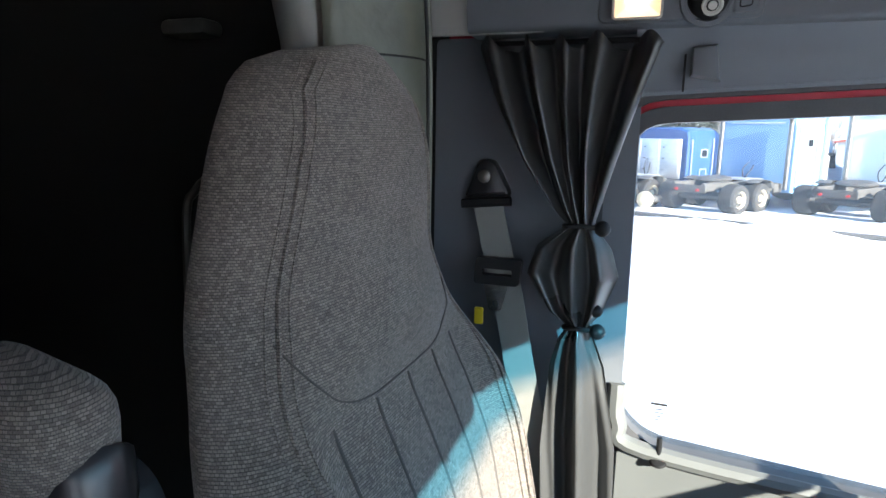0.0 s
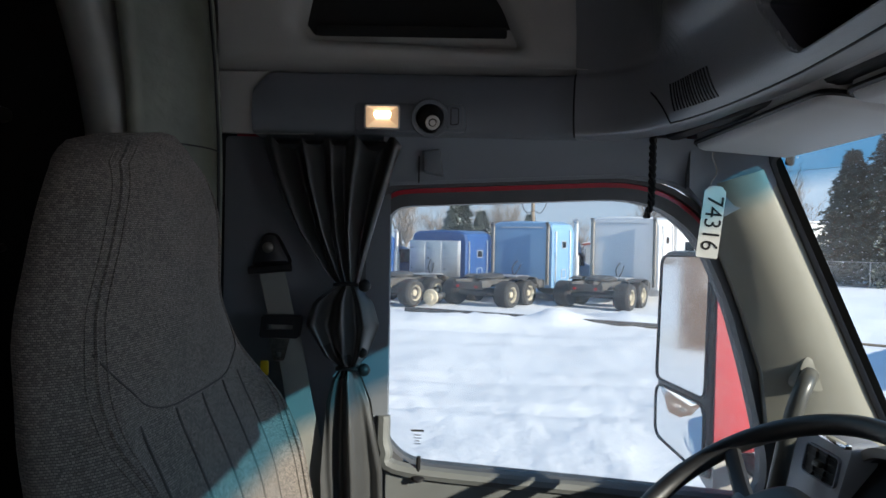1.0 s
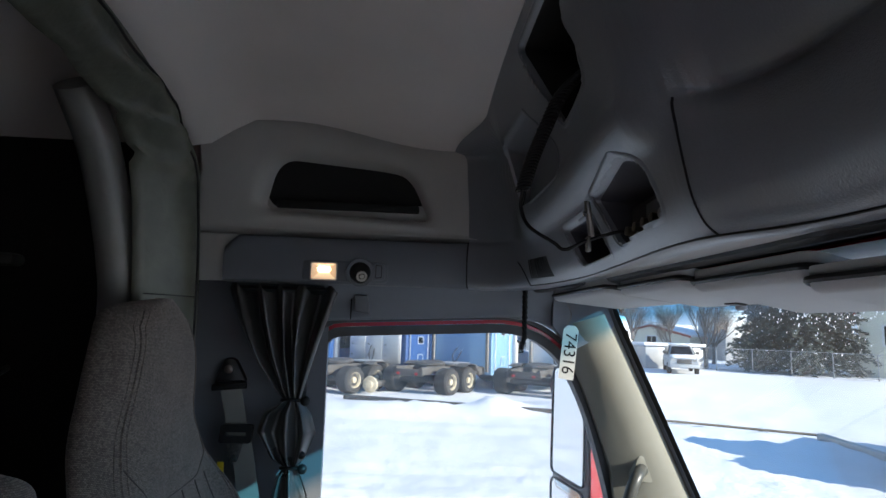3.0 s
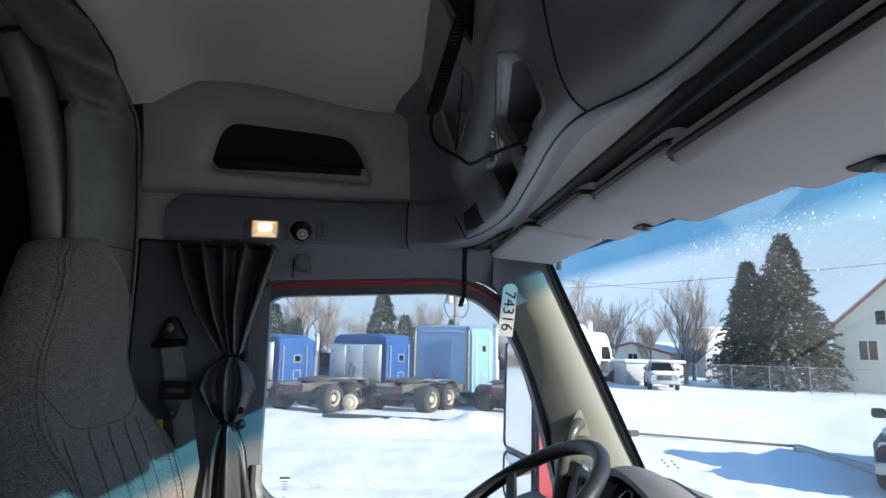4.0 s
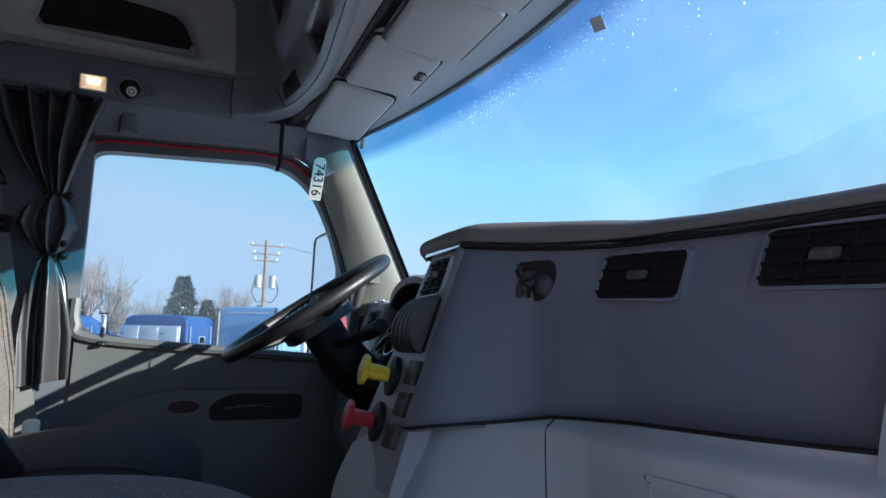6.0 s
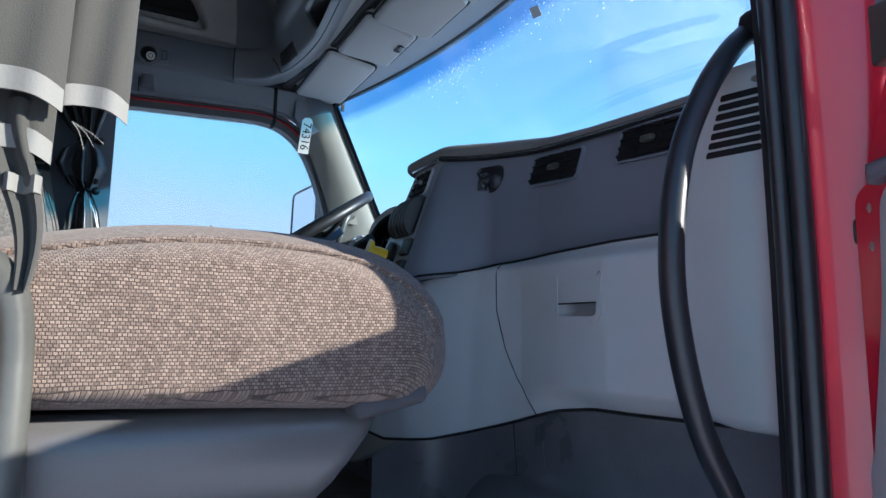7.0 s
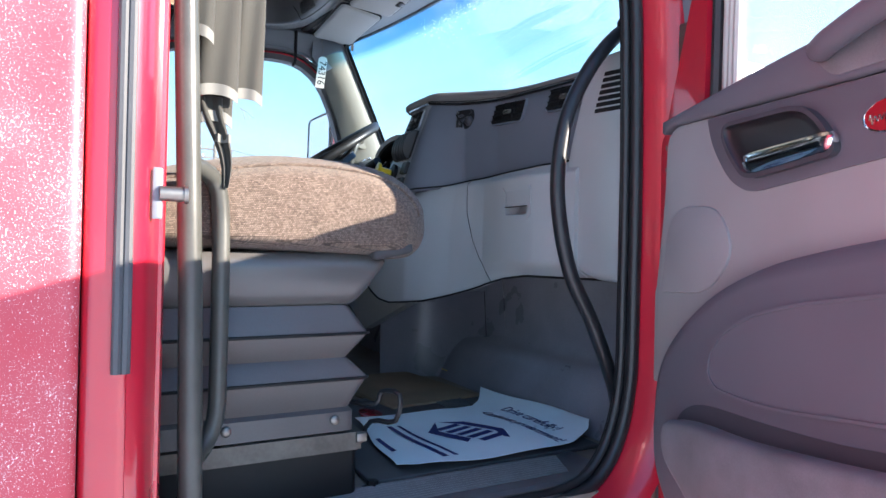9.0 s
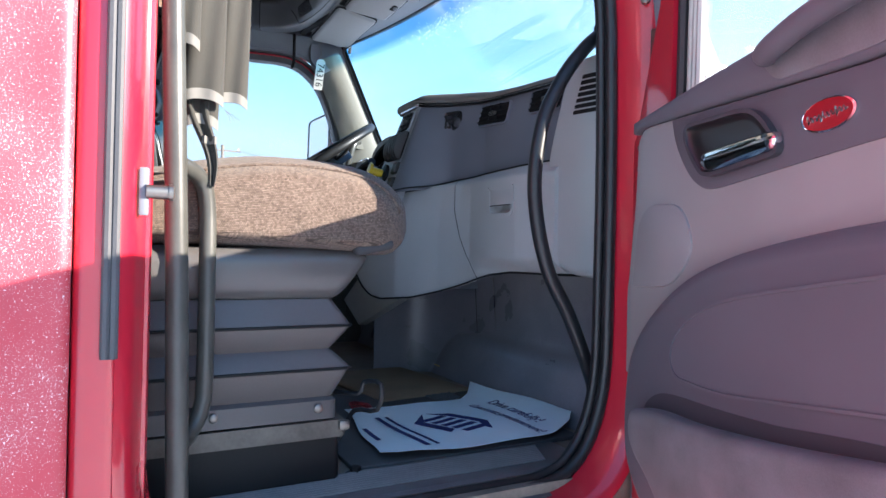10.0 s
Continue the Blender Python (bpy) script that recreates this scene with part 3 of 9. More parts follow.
WIN = [(-0.168, 0.775), (-0.158, 1.216), (0.36, 1.243), (0.462, 1.170), (0.524, 1.042), (0.566, 0.900), (0.61, 0.72), (0.60, 0.645), (0.26, 0.672), (-0.115, 0.700)]
WINLOOP = rounded(WIN, [0.05, 0.05, 0.09, 0.06, 0.06, 0.06, 0.04, 0.04, 0.1, 0.05], 5)
w1 = thing("window_1", (-0.965, 0.2, 0.7), "driver's side window in a black gasket with a thin red painted frame line", "window", kind="structure")
bm = B()
ring(bm, inset(WINLOOP, -0.024), WINLOOP, left, -0.02, 0.028)
part("gasket", bm, M_RUBBER, w1)
bm = B()
ring(bm, inset(WINLOOP, -0.034), inset(WINLOOP, -0.0245), left, -0.02, 0.020)
part("painted_edge", bm, M_RED, w1, "red painted frame edge")
bm = B()
ring(bm, inset(WINLOOP, -0.046), inset(WINLOOP, -0.0345), left, -0.02, 0.034)
part("outer_gasket", bm, M_RUBBER, w1)
bm = B()
prism(bm, inset(WINLOOP, -0.004), left, 0.0, 0.004)
g = part("pane", bm, M_GLASS, w1)
g.visible_shadow = False
# maker's etching, not readable
bm = B()
for i, w in enumerate((0.026, 0.014, 0.017, 0.010, 0.014)):
    box(bm, (-0.958, -0.088, 0.764 - 0.006 * i - (0.003 if i else 0)), (0.001, w, 0.0013 if i else 0.004))
part("etched_mark", bm, M_INKBLK, w1)
# header over the window
bm = B()
def header(u, v):
    y = -0.16 + 0.62 * u
    top = 1.352
    bot = lerp([(-0.16, 1.262), (0.30, 1.286), (0.40, 1.275), (0.46, 1.240), (0.505, 1.19), (0.56, 1.08)], y)
    z = bot + (top - bot) * v
    return (-0.918 + 0.035 * smooth(1.25, 1.36, z) - 0.012 * math.sin(math.pi * v), y, z)
sheet(bm, header, 40, 8)
thick(bm, (-0.02, 0, 0))
hd = single("header_left", bm, M_HEADER, "dark slate plastic header over the driver's window", "header trim", kind="structure", sharp=50)
bm = B()
tube(bm, [(-0.926, y, lerp([(-0.16, 1.262), (0.30, 1.286), (0.40, 1.275), (0.46, 1.240), (0.505, 1.19)], y)) for y in np.linspace(-0.15, 0.505, 24)], 0.006, 8)
part("header_lip", bm, M_HEADER, hd)
bm = B()
box(bm, (-0.910, -0.093, 1.306), (0.004, 0.003, 0.088))
part("header_seam", bm, M_BLACK, hd)
# hook bracket moulded in the header
bm = B()
prism(bm, [(-0.085, 1.283), (-0.045, 1.275), (-0.052, 1.325), (-0.085, 1.322)], lambda a, b, d: (-0.925 + d, a, b), 0.0, 0.035, 0.008)
part("hook_plate", bm, M_LAMPBAND, hd)

# lamp band along the side, sweeping round into the overhead console
PLAN = spl([(-0.868, -0.46, 0), (-0.868, -0.16, 0), (-0.868, 0.10, 0), (-0.852, 0.20, 0), (-0.79, 0.295, 0), (-0.66, 0.358, 0), (-0.45, 0.378, 0), (-0.22, 0.362, 0), (-0.03, 0.345, 0), (0.07, 0.350, 0), (0.14, 0.378, 0), (0.22, 0.392, 0), (0.36, 0.388, 0), (0.62, 0.365, 0), (0.78, 0.295, 0), (0.85, 0.20, 0), (0.868, 0.10, 0), (0.868, -0.16, 0), (0.868, -0.46, 0)], 8)
PLAN = [Vector((p.x, p.y)) for p in PLAN]


def plan(s):
    """The console's lower line seen from above, s from the back left (0) round to the back right (1)."""
    i = min(int(s * (len(PLAN) - 1)), len(PLAN) - 2)
    t = s * (len(PLAN) - 1) - i
    p = PLAN[i].lerp(PLAN[i + 1], t)
    d = (PLAN[min(i + 4, len(PLAN) - 1)] - PLAN[max(i - 3, 0)]).normalized()
    return p, Vector((-d.y, d.x))


def swept(prof, s0, s1):
    """A surface with the profile of (offset outwards, z) along the console line."""
    def f(u, v):
        p, n = plan(s0 + (s1 - s0) * u)
        k = v * (len(prof) - 1)
        i = min(int(k), len(prof) - 2)
        o = prof[i][0] + (prof[i + 1][0] - prof[i][0]) * (k - i)
        z = prof[i][1] + (prof[i + 1][1] - prof[i][1]) * (k - i)
        return (p.x + n.x * o, p.y + n.y * o, z)
    return f


def profile(pts, n=4):
    return [(p.x, p.y) for p in spl([(a, b, 0) for a, b in pts], n)]


# s runs about 0.32 at the seam behind the console's corner
bm = B()
pr = profile([(0.055, 1.345), (0.012, 1.348), (0.0, 1.362), (-0.004, 1.40), (0.0, 1.44), (0.006, 1.458), (0.012, 1.463)])
def band_end(u, v):
    """The left run, its upper rear corner rounded off."""
    p = swept(pr, 0.010 + 0.1525 * u, 0)(0, v)
    top = 1.463 - 0.085 * (1 - min(1.0, max(0.0, (p[1] + 0.428) / 0.055)) ** 0.5)
    return (p[0] + 0.004, p[1], 1.345 + (p[2] - 1.345) * (top - 1.345) / 0.118)
sheet(bm, band_end, 80, len(pr) - 1)
sheet(bm, swept(pr, 0.8375, 1.0), 40, len(pr) - 1)
band = single("lamp_band", bm, M_LAMPBAND, "charcoal trim band sweeping from the side lamps into the overhead console", "trim", kind="structure", sharp=60)
for s in (0.163, 0.837):
    p, n = plan(s)
    bm = B()
    tube(bm, [(p.x + n.x * o - n.x * 0.003, p.y + n.y * o - n.y * 0.003, z) for o, z in pr[4:]], 0.0018, 6)
    part("seam", bm, M_BLACK, band)

# grey side panels round a recessed side light, its shade painted near black
PANE = rounded([(-0.325, 1.535), (0.098, 1.520), (0.045, 1.632), (-0.02, 1.643), (-0.288, 1.662)], [0.03, 0.02, 0.05, 0.04, 0.05], 6)


def side_x(z):
    return -0.874 + 0.075 * smooth(1.55, 1.76, z) * 0.8


def side_panel(sgn, name):
    th = thing(name, (sgn * 0.86, -0.1, 1.46), "grey moulded side panel round a dark recessed storage pane", "side panel", kind="structure")
    bm = B()
    top = [(-0.46, 1.70), (-0.38, 1.745), (-0.30, 1.775), (-0.22, 1.78), (0.09, 1.73), (0.20, 1.72), (0.30, 1.72)]
    n = len(PANE)
    outer = []
    c = Vector((-0.12, 1.585))
    for a, b in PANE:                         # the panel's outer edge, met along rays from the pane's middle
        d = (Vector((a, b)) - c).normalized()
        best = 9.0
        for k in range(1, 400):
            q = c + d * (k * 0.003)
            if q.x < -0.475 or q.x > 0.235 or q.y < 1.458 or q.y > lerp(top, q.x):
                best = (k - 1) * 0.003
                break
        q = c + d * best
        outer.append((q.x, q.y))
    lip = inset(PANE, -0.018)
    def put(a, b, d):
        p = side_x(b) + d
        turn = max(0.0, a - 0.14)
        return (-sgn * (p + turn * turn * 2.2), a, b)
    rows = []
    for k in range(7):
        t = k / 6
        rows.append([put(l[0] + (o[0] - l[0]) * t, l[1] + (o[1] - l[1]) * t, 0.004 * (1 - t) if k else 0.0) for l, o in zip(lip, outer)])
    rows = [[put(a, b, -0.05) for a, b in inset(PANE, 0.004)], [put(a, b, -0.045) for a, b in PANE], [put(a, b, -0.012) for a, b in inset(PANE, -0.006)]] + rows
    loft(bm, rows, cap=False)
    part("panel", bm, M_SIDE, th, sharp=50)
    bm = B()
    prism(bm, [(-0.52, 1.43), (0.34, 1.43), (0.40, 1.60), (0.40, 1.80), (-0.52, 1.80)], lambda a, b, d: (-sgn * d, a, b), -0.93, -0.915)
    part("backing", bm, M_SIDE, th)
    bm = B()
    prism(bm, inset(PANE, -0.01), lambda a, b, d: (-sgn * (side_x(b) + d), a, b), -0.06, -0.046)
    part("pane", bm, M_VOID, th, "recessed pane, its shade painted near black")
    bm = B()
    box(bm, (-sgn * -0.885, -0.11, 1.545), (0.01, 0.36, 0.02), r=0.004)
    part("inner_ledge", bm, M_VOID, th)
    bm = B()
    box(bm, (sgn * 0.882, -0.385, 1.405), (0.012, 0.19, 0.118), r=0.004)
    part("rear_return", bm, M_SIDE, th)
    return th


side_panel(-1, "side_panel_left")
side_panel(1, "side_panel_right")

# padded vinyl curtain wall that arches over behind the seats
ARCH = [(-0.84, 1.00), (-0.838, 1.30), (-0.80, 1.50), (-0.765, 1.60), (-0.66, 1.655), (-0.50, 1.70), (-0.30, 1.73), (0.0, 1.745)]
ARCHIN = [(-0.672, 1.00), (-0.665, 1.30), (-0.640, 1.44), (-0.60, 1.55), (-0.545, 1.615), (-0.42, 1.65), (-0.22, 1.675), (0.0, 1.685)]


def arch(sgn):
    oc = spl([(a, b, 0) for a, b in [(-0.84, 0.0)] + ARCH], 6)
    ic = spl([(a, b, 0) for a, b in [(-0.70, 0.0)] + ARCHIN], 6)
    def f(u, v):
        k = u * (len(oc) - 1)
        i = min(int(k), len(oc) - 2)
        o = oc[i].lerp(oc[i + 1], k - i)
        q = ic[i].lerp(ic[i + 1], k - i)
        p = o.lerp(q, v)
        bulge = 0.022 * math.sin(math.pi * min(1, v * 1.15)) + 0.016 * max(0.0, math.sin(44 * u - 4.5 * v + 0.8)) ** 2 * smooth(0.12, 0.45, v) * smooth(0.42, 0.52, u) * smooth(0.95, 0.75, u) + (0.008 * math.sin(9 * v + 17 * u) + 0.005 * math.sin(31 * u - 7 * v) + 0.0025 * math.sin(71 * u + 11 * v)) * smooth(0.3, 0.6, u) * math.sin(math.pi * v)
        return (-sgn * p.x, -0.458 - 0.062 * v * v + bulge, p.y)
    return f


for sgn, nm in ((-1, "curtain_wall_left"), (1, "curtain_wall_right")):
    bm = B()
    sheet(bm, arch(-1 if sgn < 0 else 1) if sgn < 0 else (lambda u, v: (lambda p: (-p[0], p[1], p[2]))(arch(-1)(u, v))), 60, 14)
    for v in bm.verts:
        v.co.x = -abs(v.co.x) * (1 if sgn < 0 else -1)
    thick(bm, (0, -0.015, 0))
    cw = single(nm, bm, M_CURTWALL, "olive grey padded vinyl wall arching over behind the seats, piped seams", "vinyl wall", kind="structure", sharp=60)
    for v0 in (0.0, 0.22):
        bm = B()
        tube(bm, [(sgn * abs(p[0]), p[1] + 0.002, p[2]) for p in (arch(-1)(k / 50, v0) for k in range(51))], 0.0055 if v0 == 0 else 0.0028, 8)
        part("piping", bm, M_CURTWALL if v0 == 0 else M_BLACK, cw)
    uz = min((k / 200 for k in range(201)), key=lambda q: abs(arch(-1)(q, 0.3)[2] - 1.30))
    bm = B()
    tube(bm, [(sgn * abs(p[0]), p[1] + 0.0005, p[2]) for p in (arch(-1)(uz, k / 20) for k in range(20))], 0.0014, 6)
    part("cross_seam", bm, M_BLACK, cw)
bm = B()
tube(bm, spl([(-0.725, -0.58, 0.2), (-0.720, -0.578, 0.9), (-0.708, -0.575, 1.25), (-0.695, -0.58, 1.36), (-0.662, -0.592, 1.48), (-0.61, -0.605, 1.60), (-0.53, -0.62, 1.70)], 8), 0.042, 16)
single("curtain_roll", bm, M_TUBE, "pale grey padded roll of the tied-back bunk curtain", "curtain roll", kind="structure", sharp=80)

# ---- overhead console ----
con = thing("overhead_console", (0, 0.45, 1.34), "dark moulded overhead console with open cubbies, bins and a bulging cover", "overhead console")
# offset from the lower line and height: at the ends, along the arm with the cubbies, over the closed cover
SEC_END = [(0.055, 1.345), (0.012, 1.348), (0.002, 1.354), (-0.002, 1.372), (-0.004, 1.40), (-0.001, 1.43), (0.004, 1.452), (0.010, 1.461), (0.012, 1.466), (0.011, 1.475), (0.009, 1.50), (0.004, 1.55), (-0.018, 1.62), (-0.04, 1.67)]
SEC_ARM = [(0.020, 1.3475), (0.004, 1.348), (-0.008, 1.352), (-0.024, 1.366), (-0.036, 1.39), (-0.046, 1.42), (-0.060, 1.447), (-0.078, 1.463), (-0.092, 1.478), (-0.097, 1.495), (-0.095, 1.515), (-0.100, 1.546), (-0.120, 1.60), (-0.140, 1.65)]
SEC_COVER = [(0.020, 1.3475), (0.004, 1.348), (-0.006, 1.352), (-0.026, 1.362), (-0.044, 1.385), (-0.054, 1.415), (-0.056, 1.445), (-0.050, 1.468), (-0.042, 1.482), (-0.034, 1.494), (-0.050, 1.512), (-0.075, 1.546), (-0.115, 1.60), (-0.15, 1.65)]
ROWS = 5


def section(s):
    """The console's outline at s, as points (x, y, z) from the lower line up to the headliner."""
    p, n = plan(s)
    c = smooth(0.03, 0.11, p.x)
    e = smooth(0.60, 0.84, abs(p.x))
    pts = []
    for a, b, d in zip(SEC_ARM, SEC_COVER, SEC_END):
        o, z = a[0] + (b[0] - a[0]) * c, a[1] + (b[1] - a[1]) * c
        o, z = o + (d[0] - o) * e, z + (d[1] - z) * e
        pts.append((p.x + n.x * o, p.y + n.y * o, z))
    tx = max(-0.795, min(0.795, p.x * 0.95))
    ty = 0.205 - 0.055 * smooth(0.64, 0.795, abs(tx))                       # the headliner's corners are rounded
    pts.append((tx, ty, headline((tx + 0.80) / 1.60, (ty + 2.1) / 2.42)[2] - 0.004))
    return spl(pts, ROWS)


def along(x):
    """The place s on the front run at x."""
    a, b = 0.2, 0.8
    for _ in range(30):
        m = (a + b) / 2
        a, b = (m, b) if plan(m)[0].x < x else (a, m)
    return a


@functools.lru_cache(None)
def outline(x):
    return section(along(x))


def surf(x, z, d=0.0):
    """On the console's face at x and height z, d deep into it."""
    L = outline(round(x, 4))
    q = L[-1]
    for a, b in zip(L, L[1:]):
        if b.z >= z:
            q = a.lerp(b, max(0.0, min(1.0, (z - a.z) / max(1e-6, b.z - a.z))))
            break
    return Vector((q.x, q.y + d, q.z))


CUBBIES = [rounded(c, 0.014, 4) for c in ([(-0.44, 1.436), (-0.405, 1.367), (-0.212, 1.367), (-0.236, 1.433)], [(-0.198, 1.444), (-0.022, 1.458), (0.012, 1.442), (0.022, 1.382), (-0.155, 1.369)])]
BINS = [rounded(c, 0.02, 4) for c in ([(-0.69, 1.508), (-0.272, 1.506), (-0.262, 1.54), (-0.40, 1.648), (-0.655, 1.642)], [(-0.185, 1.552), (-0.035, 1.562), (-0.028, 1.735), (-0.345, 1.735)])]


def within(poly, a, b):
    hit = False
    for (x0, y0), (x1, y1) in zip(poly, poly[1:] + poly[:1]):
        if (y0 > b) != (y1 > b) and a < x0 + (b - y0) / (y1 - y0) * (x1 - x0):
            hit = not hit
    return hit


HOLES = CUBBIES + BINS


bm = B()
NC = 520
SECS = [section(0.163 + 0.674 * k / NC) for k in range(NC + 1)]
grid = [[bm.verts.new(q) for q in L] for L in SECS]
for a, b in zip(grid, grid[1:]):
    for j in range(len(a) - 1):
        m = (a[j].co + b[j + 1].co) / 2
        if j > 10 and any(within(h_, m.x, m.z) for h_ in HOLES):
            continue
        q4 = (a[j], b[j], b[j + 1], a[j + 1])
        bm.faces.new(q4)
part("moulding", bm, M_CONS, con, sharp=60)
# the openings: rounded rim, walls, back; cubbies and one bin painted dark for shade
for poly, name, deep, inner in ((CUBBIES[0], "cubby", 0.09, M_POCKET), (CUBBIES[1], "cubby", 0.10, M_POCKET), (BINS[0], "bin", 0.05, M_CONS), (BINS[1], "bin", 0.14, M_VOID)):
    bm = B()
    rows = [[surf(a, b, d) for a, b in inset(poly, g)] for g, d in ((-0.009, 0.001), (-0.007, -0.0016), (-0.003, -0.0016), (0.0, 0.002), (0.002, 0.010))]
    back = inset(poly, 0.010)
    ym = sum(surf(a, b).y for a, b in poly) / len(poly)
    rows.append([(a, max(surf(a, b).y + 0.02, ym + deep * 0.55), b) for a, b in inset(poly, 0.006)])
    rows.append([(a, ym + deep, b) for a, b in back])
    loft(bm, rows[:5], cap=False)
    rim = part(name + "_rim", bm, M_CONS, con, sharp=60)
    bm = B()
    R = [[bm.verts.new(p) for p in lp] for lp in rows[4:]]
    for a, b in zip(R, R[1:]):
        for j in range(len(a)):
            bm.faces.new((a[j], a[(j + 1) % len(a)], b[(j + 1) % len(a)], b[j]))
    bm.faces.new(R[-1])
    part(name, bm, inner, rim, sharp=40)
# lid edge inside the left bin
bm = B()
tube(bm, [(-0.62, 0.285, 1.515), (-0.50, 0.280, 1.60), (-0.46, 0.278, 1.635)], 0.0014, 6)
part("lid_seam", bm, M_BLACK, con)
# seams: along the lower edge, down the cover's side, across the left end
for name, pts in (("lower_seam", [surf(x, 1.3515) for x in np.linspace(-0.735, 0.735, 90)]), ("cover_seam", [surf(0.075 + 0.004 * math.sin(k / 7), 1.352 + 0.138 * k / 24) for k in range(25)]), ("end_seam", [surf(-0.735 - 0.030 * (k / 10) ** 2, 1.352 + 0.055 * k / 10) for k in range(11)])):
    bm = B()
    tube(bm, pts, 0.0017, 6)
    part(name, bm, M_BLACK, con)
# radio set with its knobs, in the right cubby
bm = B()
box(bm, (-0.070, 0.374, 1.400), (0.150, 0.07, 0.052), pose(0, 0, 0, 0, -3, 0), 0.006)
rs = part("radio", bm, M_BLACK, con, "black radio set in the cubby")
bm = B()
box(bm, (-0.050, 0.3375, 1.404), (0.07, 0.004, 0.026), pose(0, 0, 0, 0, -3, 0), 0.002)
part("display", bm, M_GAUGE, rs)
for i in range(5):
    bm = B()
    lathe(bm, [(0.0065, 0.0), (0.0065, 0.012), (0.003, 0.013)], aim((-0.132 + 0.027 * i, 0.339, 1.386 + 0.0015 * i), (0, -1, 0.1)), 12)
    part("radio_knob", bm, M_STEEL, rs)
bm = B()
box(bm, (-0.208, 0.300, 1.415), (0.016, 0.006, 0.055), pose(0, 0, 0, 12, 14, 0), 0.002)
br = part("bracket", bm, M_STEEL, con, "bent steel microphone bracket")
bm = B()
lathe(bm, [(0.006, 0.0), (0.006, 0.004), (0.003, 0.005)], aim((-0.206, 0.295, 1.425), (0, -1, 0)), 10)
part("bolt", bm, M_CHROME, br)


# underside, from the lower line to the visors
def under(u, v):
    x = -0.80 + 1.60 * u
    y0 = surf(max(-0.78, min(0.78, x)), 1.3478).y - 0.002
    return (x, y0 + (0.414 - y0) * v, 1.3482 + 0.003 * math.sin(math.pi * v))
bm = B()
sheet(bm, under, 80, 6)
part("underside", bm, M_VISOR, con, "grey plastic strip under the console", sharp=60)
# black sheet and bar put the gap's shade into their colour
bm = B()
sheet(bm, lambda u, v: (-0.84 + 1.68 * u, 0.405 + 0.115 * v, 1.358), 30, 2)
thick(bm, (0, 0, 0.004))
part("gap_shade_strip", bm, M_VOID, con, "black strip painted for the shaded gap over the visors")
bm = B()
tube(bm, [(x, 0.424 - 0.05 * smooth(0.5, 0.85, abs(x)), 1.349) for x in np.linspace(-0.84, 0.84, 30)], 0.016, 8, flat=((0, 0, 1), 0.5))
part("visor_gap", bm, M_BLACK, con)
# header lining between visors and windscreen
bm = B()
def screen(x, z):
    """On the windscreen at x and height z."""
    yl = 0.552 + (1.336 - z) * 0.46
    b = 0.225 + (1.336 - z) * 0.28
    return (x, yl + b * (1 - (x / 0.87) ** 2), z)


def glass_top(x):
    return 1.372 - 0.055 * x * x


def lining(u, v):
    x = -0.88 + 1.76 * u
    q = screen(max(-0.86, min(0.86, x)), glass_top(x))
    return (x, 0.50 + (q[1] + 0.006 - 0.50) * v, 1.350 + (q[2] - 1.350) * v - 0.010 * math.sin(math.pi * v))
sheet(bm, lining, 50, 8)
part("header_lining", bm, M_LINING, con, "pale grey lining above the windscreen", sharp=60)

# speaker grille in the console's left corner
gl = thing("speaker_grille", (-0.64, 0.32, 1.38), "small dark slotted speaker grille in the console's corner", "speaker grille")
for i in range(15):
    x = -0.715 + 0.0085 * i
    bm = B()
    tube(bm, [surf(x, 1.3665 + 0.042 * k / 4 - 0.004 * (i / 14), -0.0004) for k in range(5)], 0.0016, 5)
    part("slat", bm, M_BLACK, gl)

# visors
def visor(x0, x1, y0, y1, z0, z1, name, label, latch=None, bulge=0.016):
    th = thing(name, ((x0 + x1) / 2, y0, z0), label, "sun visor", group="visor panels under the overhead console")
    bm = B()
    poly = [(a, b) for a, b in rounded([(x0, y0), (x1, y0), (x1 - 0.012, y1), (x0 + 0.025, y1)], 0.022, 4)]
    def put(a, b, d):
        t = (b - y0) / (y1 - y0)
        return (a, b, z0 + (z1 - z0) * t - d)
    prism(bm, poly, put, -0.012, bulge, 0.010)
    part("panel", bm, M_VISOR, th, sharp=50)
    # black seam, thickened to put in the shading round each visor
    bm = B()
    tube(bm, [put(a, b, bulge - 0.012) for a, b in inset(poly, -0.002)], 0.0042, 6, closed=True)
    part("edge_seam_shade", bm, M_BLACK, th)
    if latch:
        bm = B()
        prism(bm, rounded([(latch - 0.026, y1 - 0.030), (latch + 0.024, y1 - 0.030), (latch + 0.018, y1 - 0.008), (latch - 0.020, y1 - 0.008)], 0.010), put, bulge - 0.002, bulge + 0.0015)
        pk = part("latch_pocket", bm, M_BLACK, th)
        bm = B()
        lathe(bm, [(0.008, 0.0), (0.009, 0.003), (0.007, 0.006), (0.003, 0.007)], aim((latch + 0.010, y1 - 0.018, z1 - bulge - 0.001), (0, 0, -1)), 12)
        part("latch_knob", bm, M_STACK, pk)
    return th


visor(-0.83, -0.438, 0.405, 0.565, 1.338, 1.322, "visor", "pale grey plastic end panel of the sun visor row")
visor(-0.431, -0.172, 0.424, 0.580, 1.335, 1.314, "visor", "pale grey folded sun visor with a black latch", -0.270)
visor(-0.182, 0.085, 0.440, 0.598, 1.328, 1.298, "visor", "pale grey plastic panel of the sun visor row")
visor(0.066, 0.42, 0.438, 0.598, 1.311, 1.282, "visor", "large pale grey folded sun visor with a black latch", 0.19, 0.014)
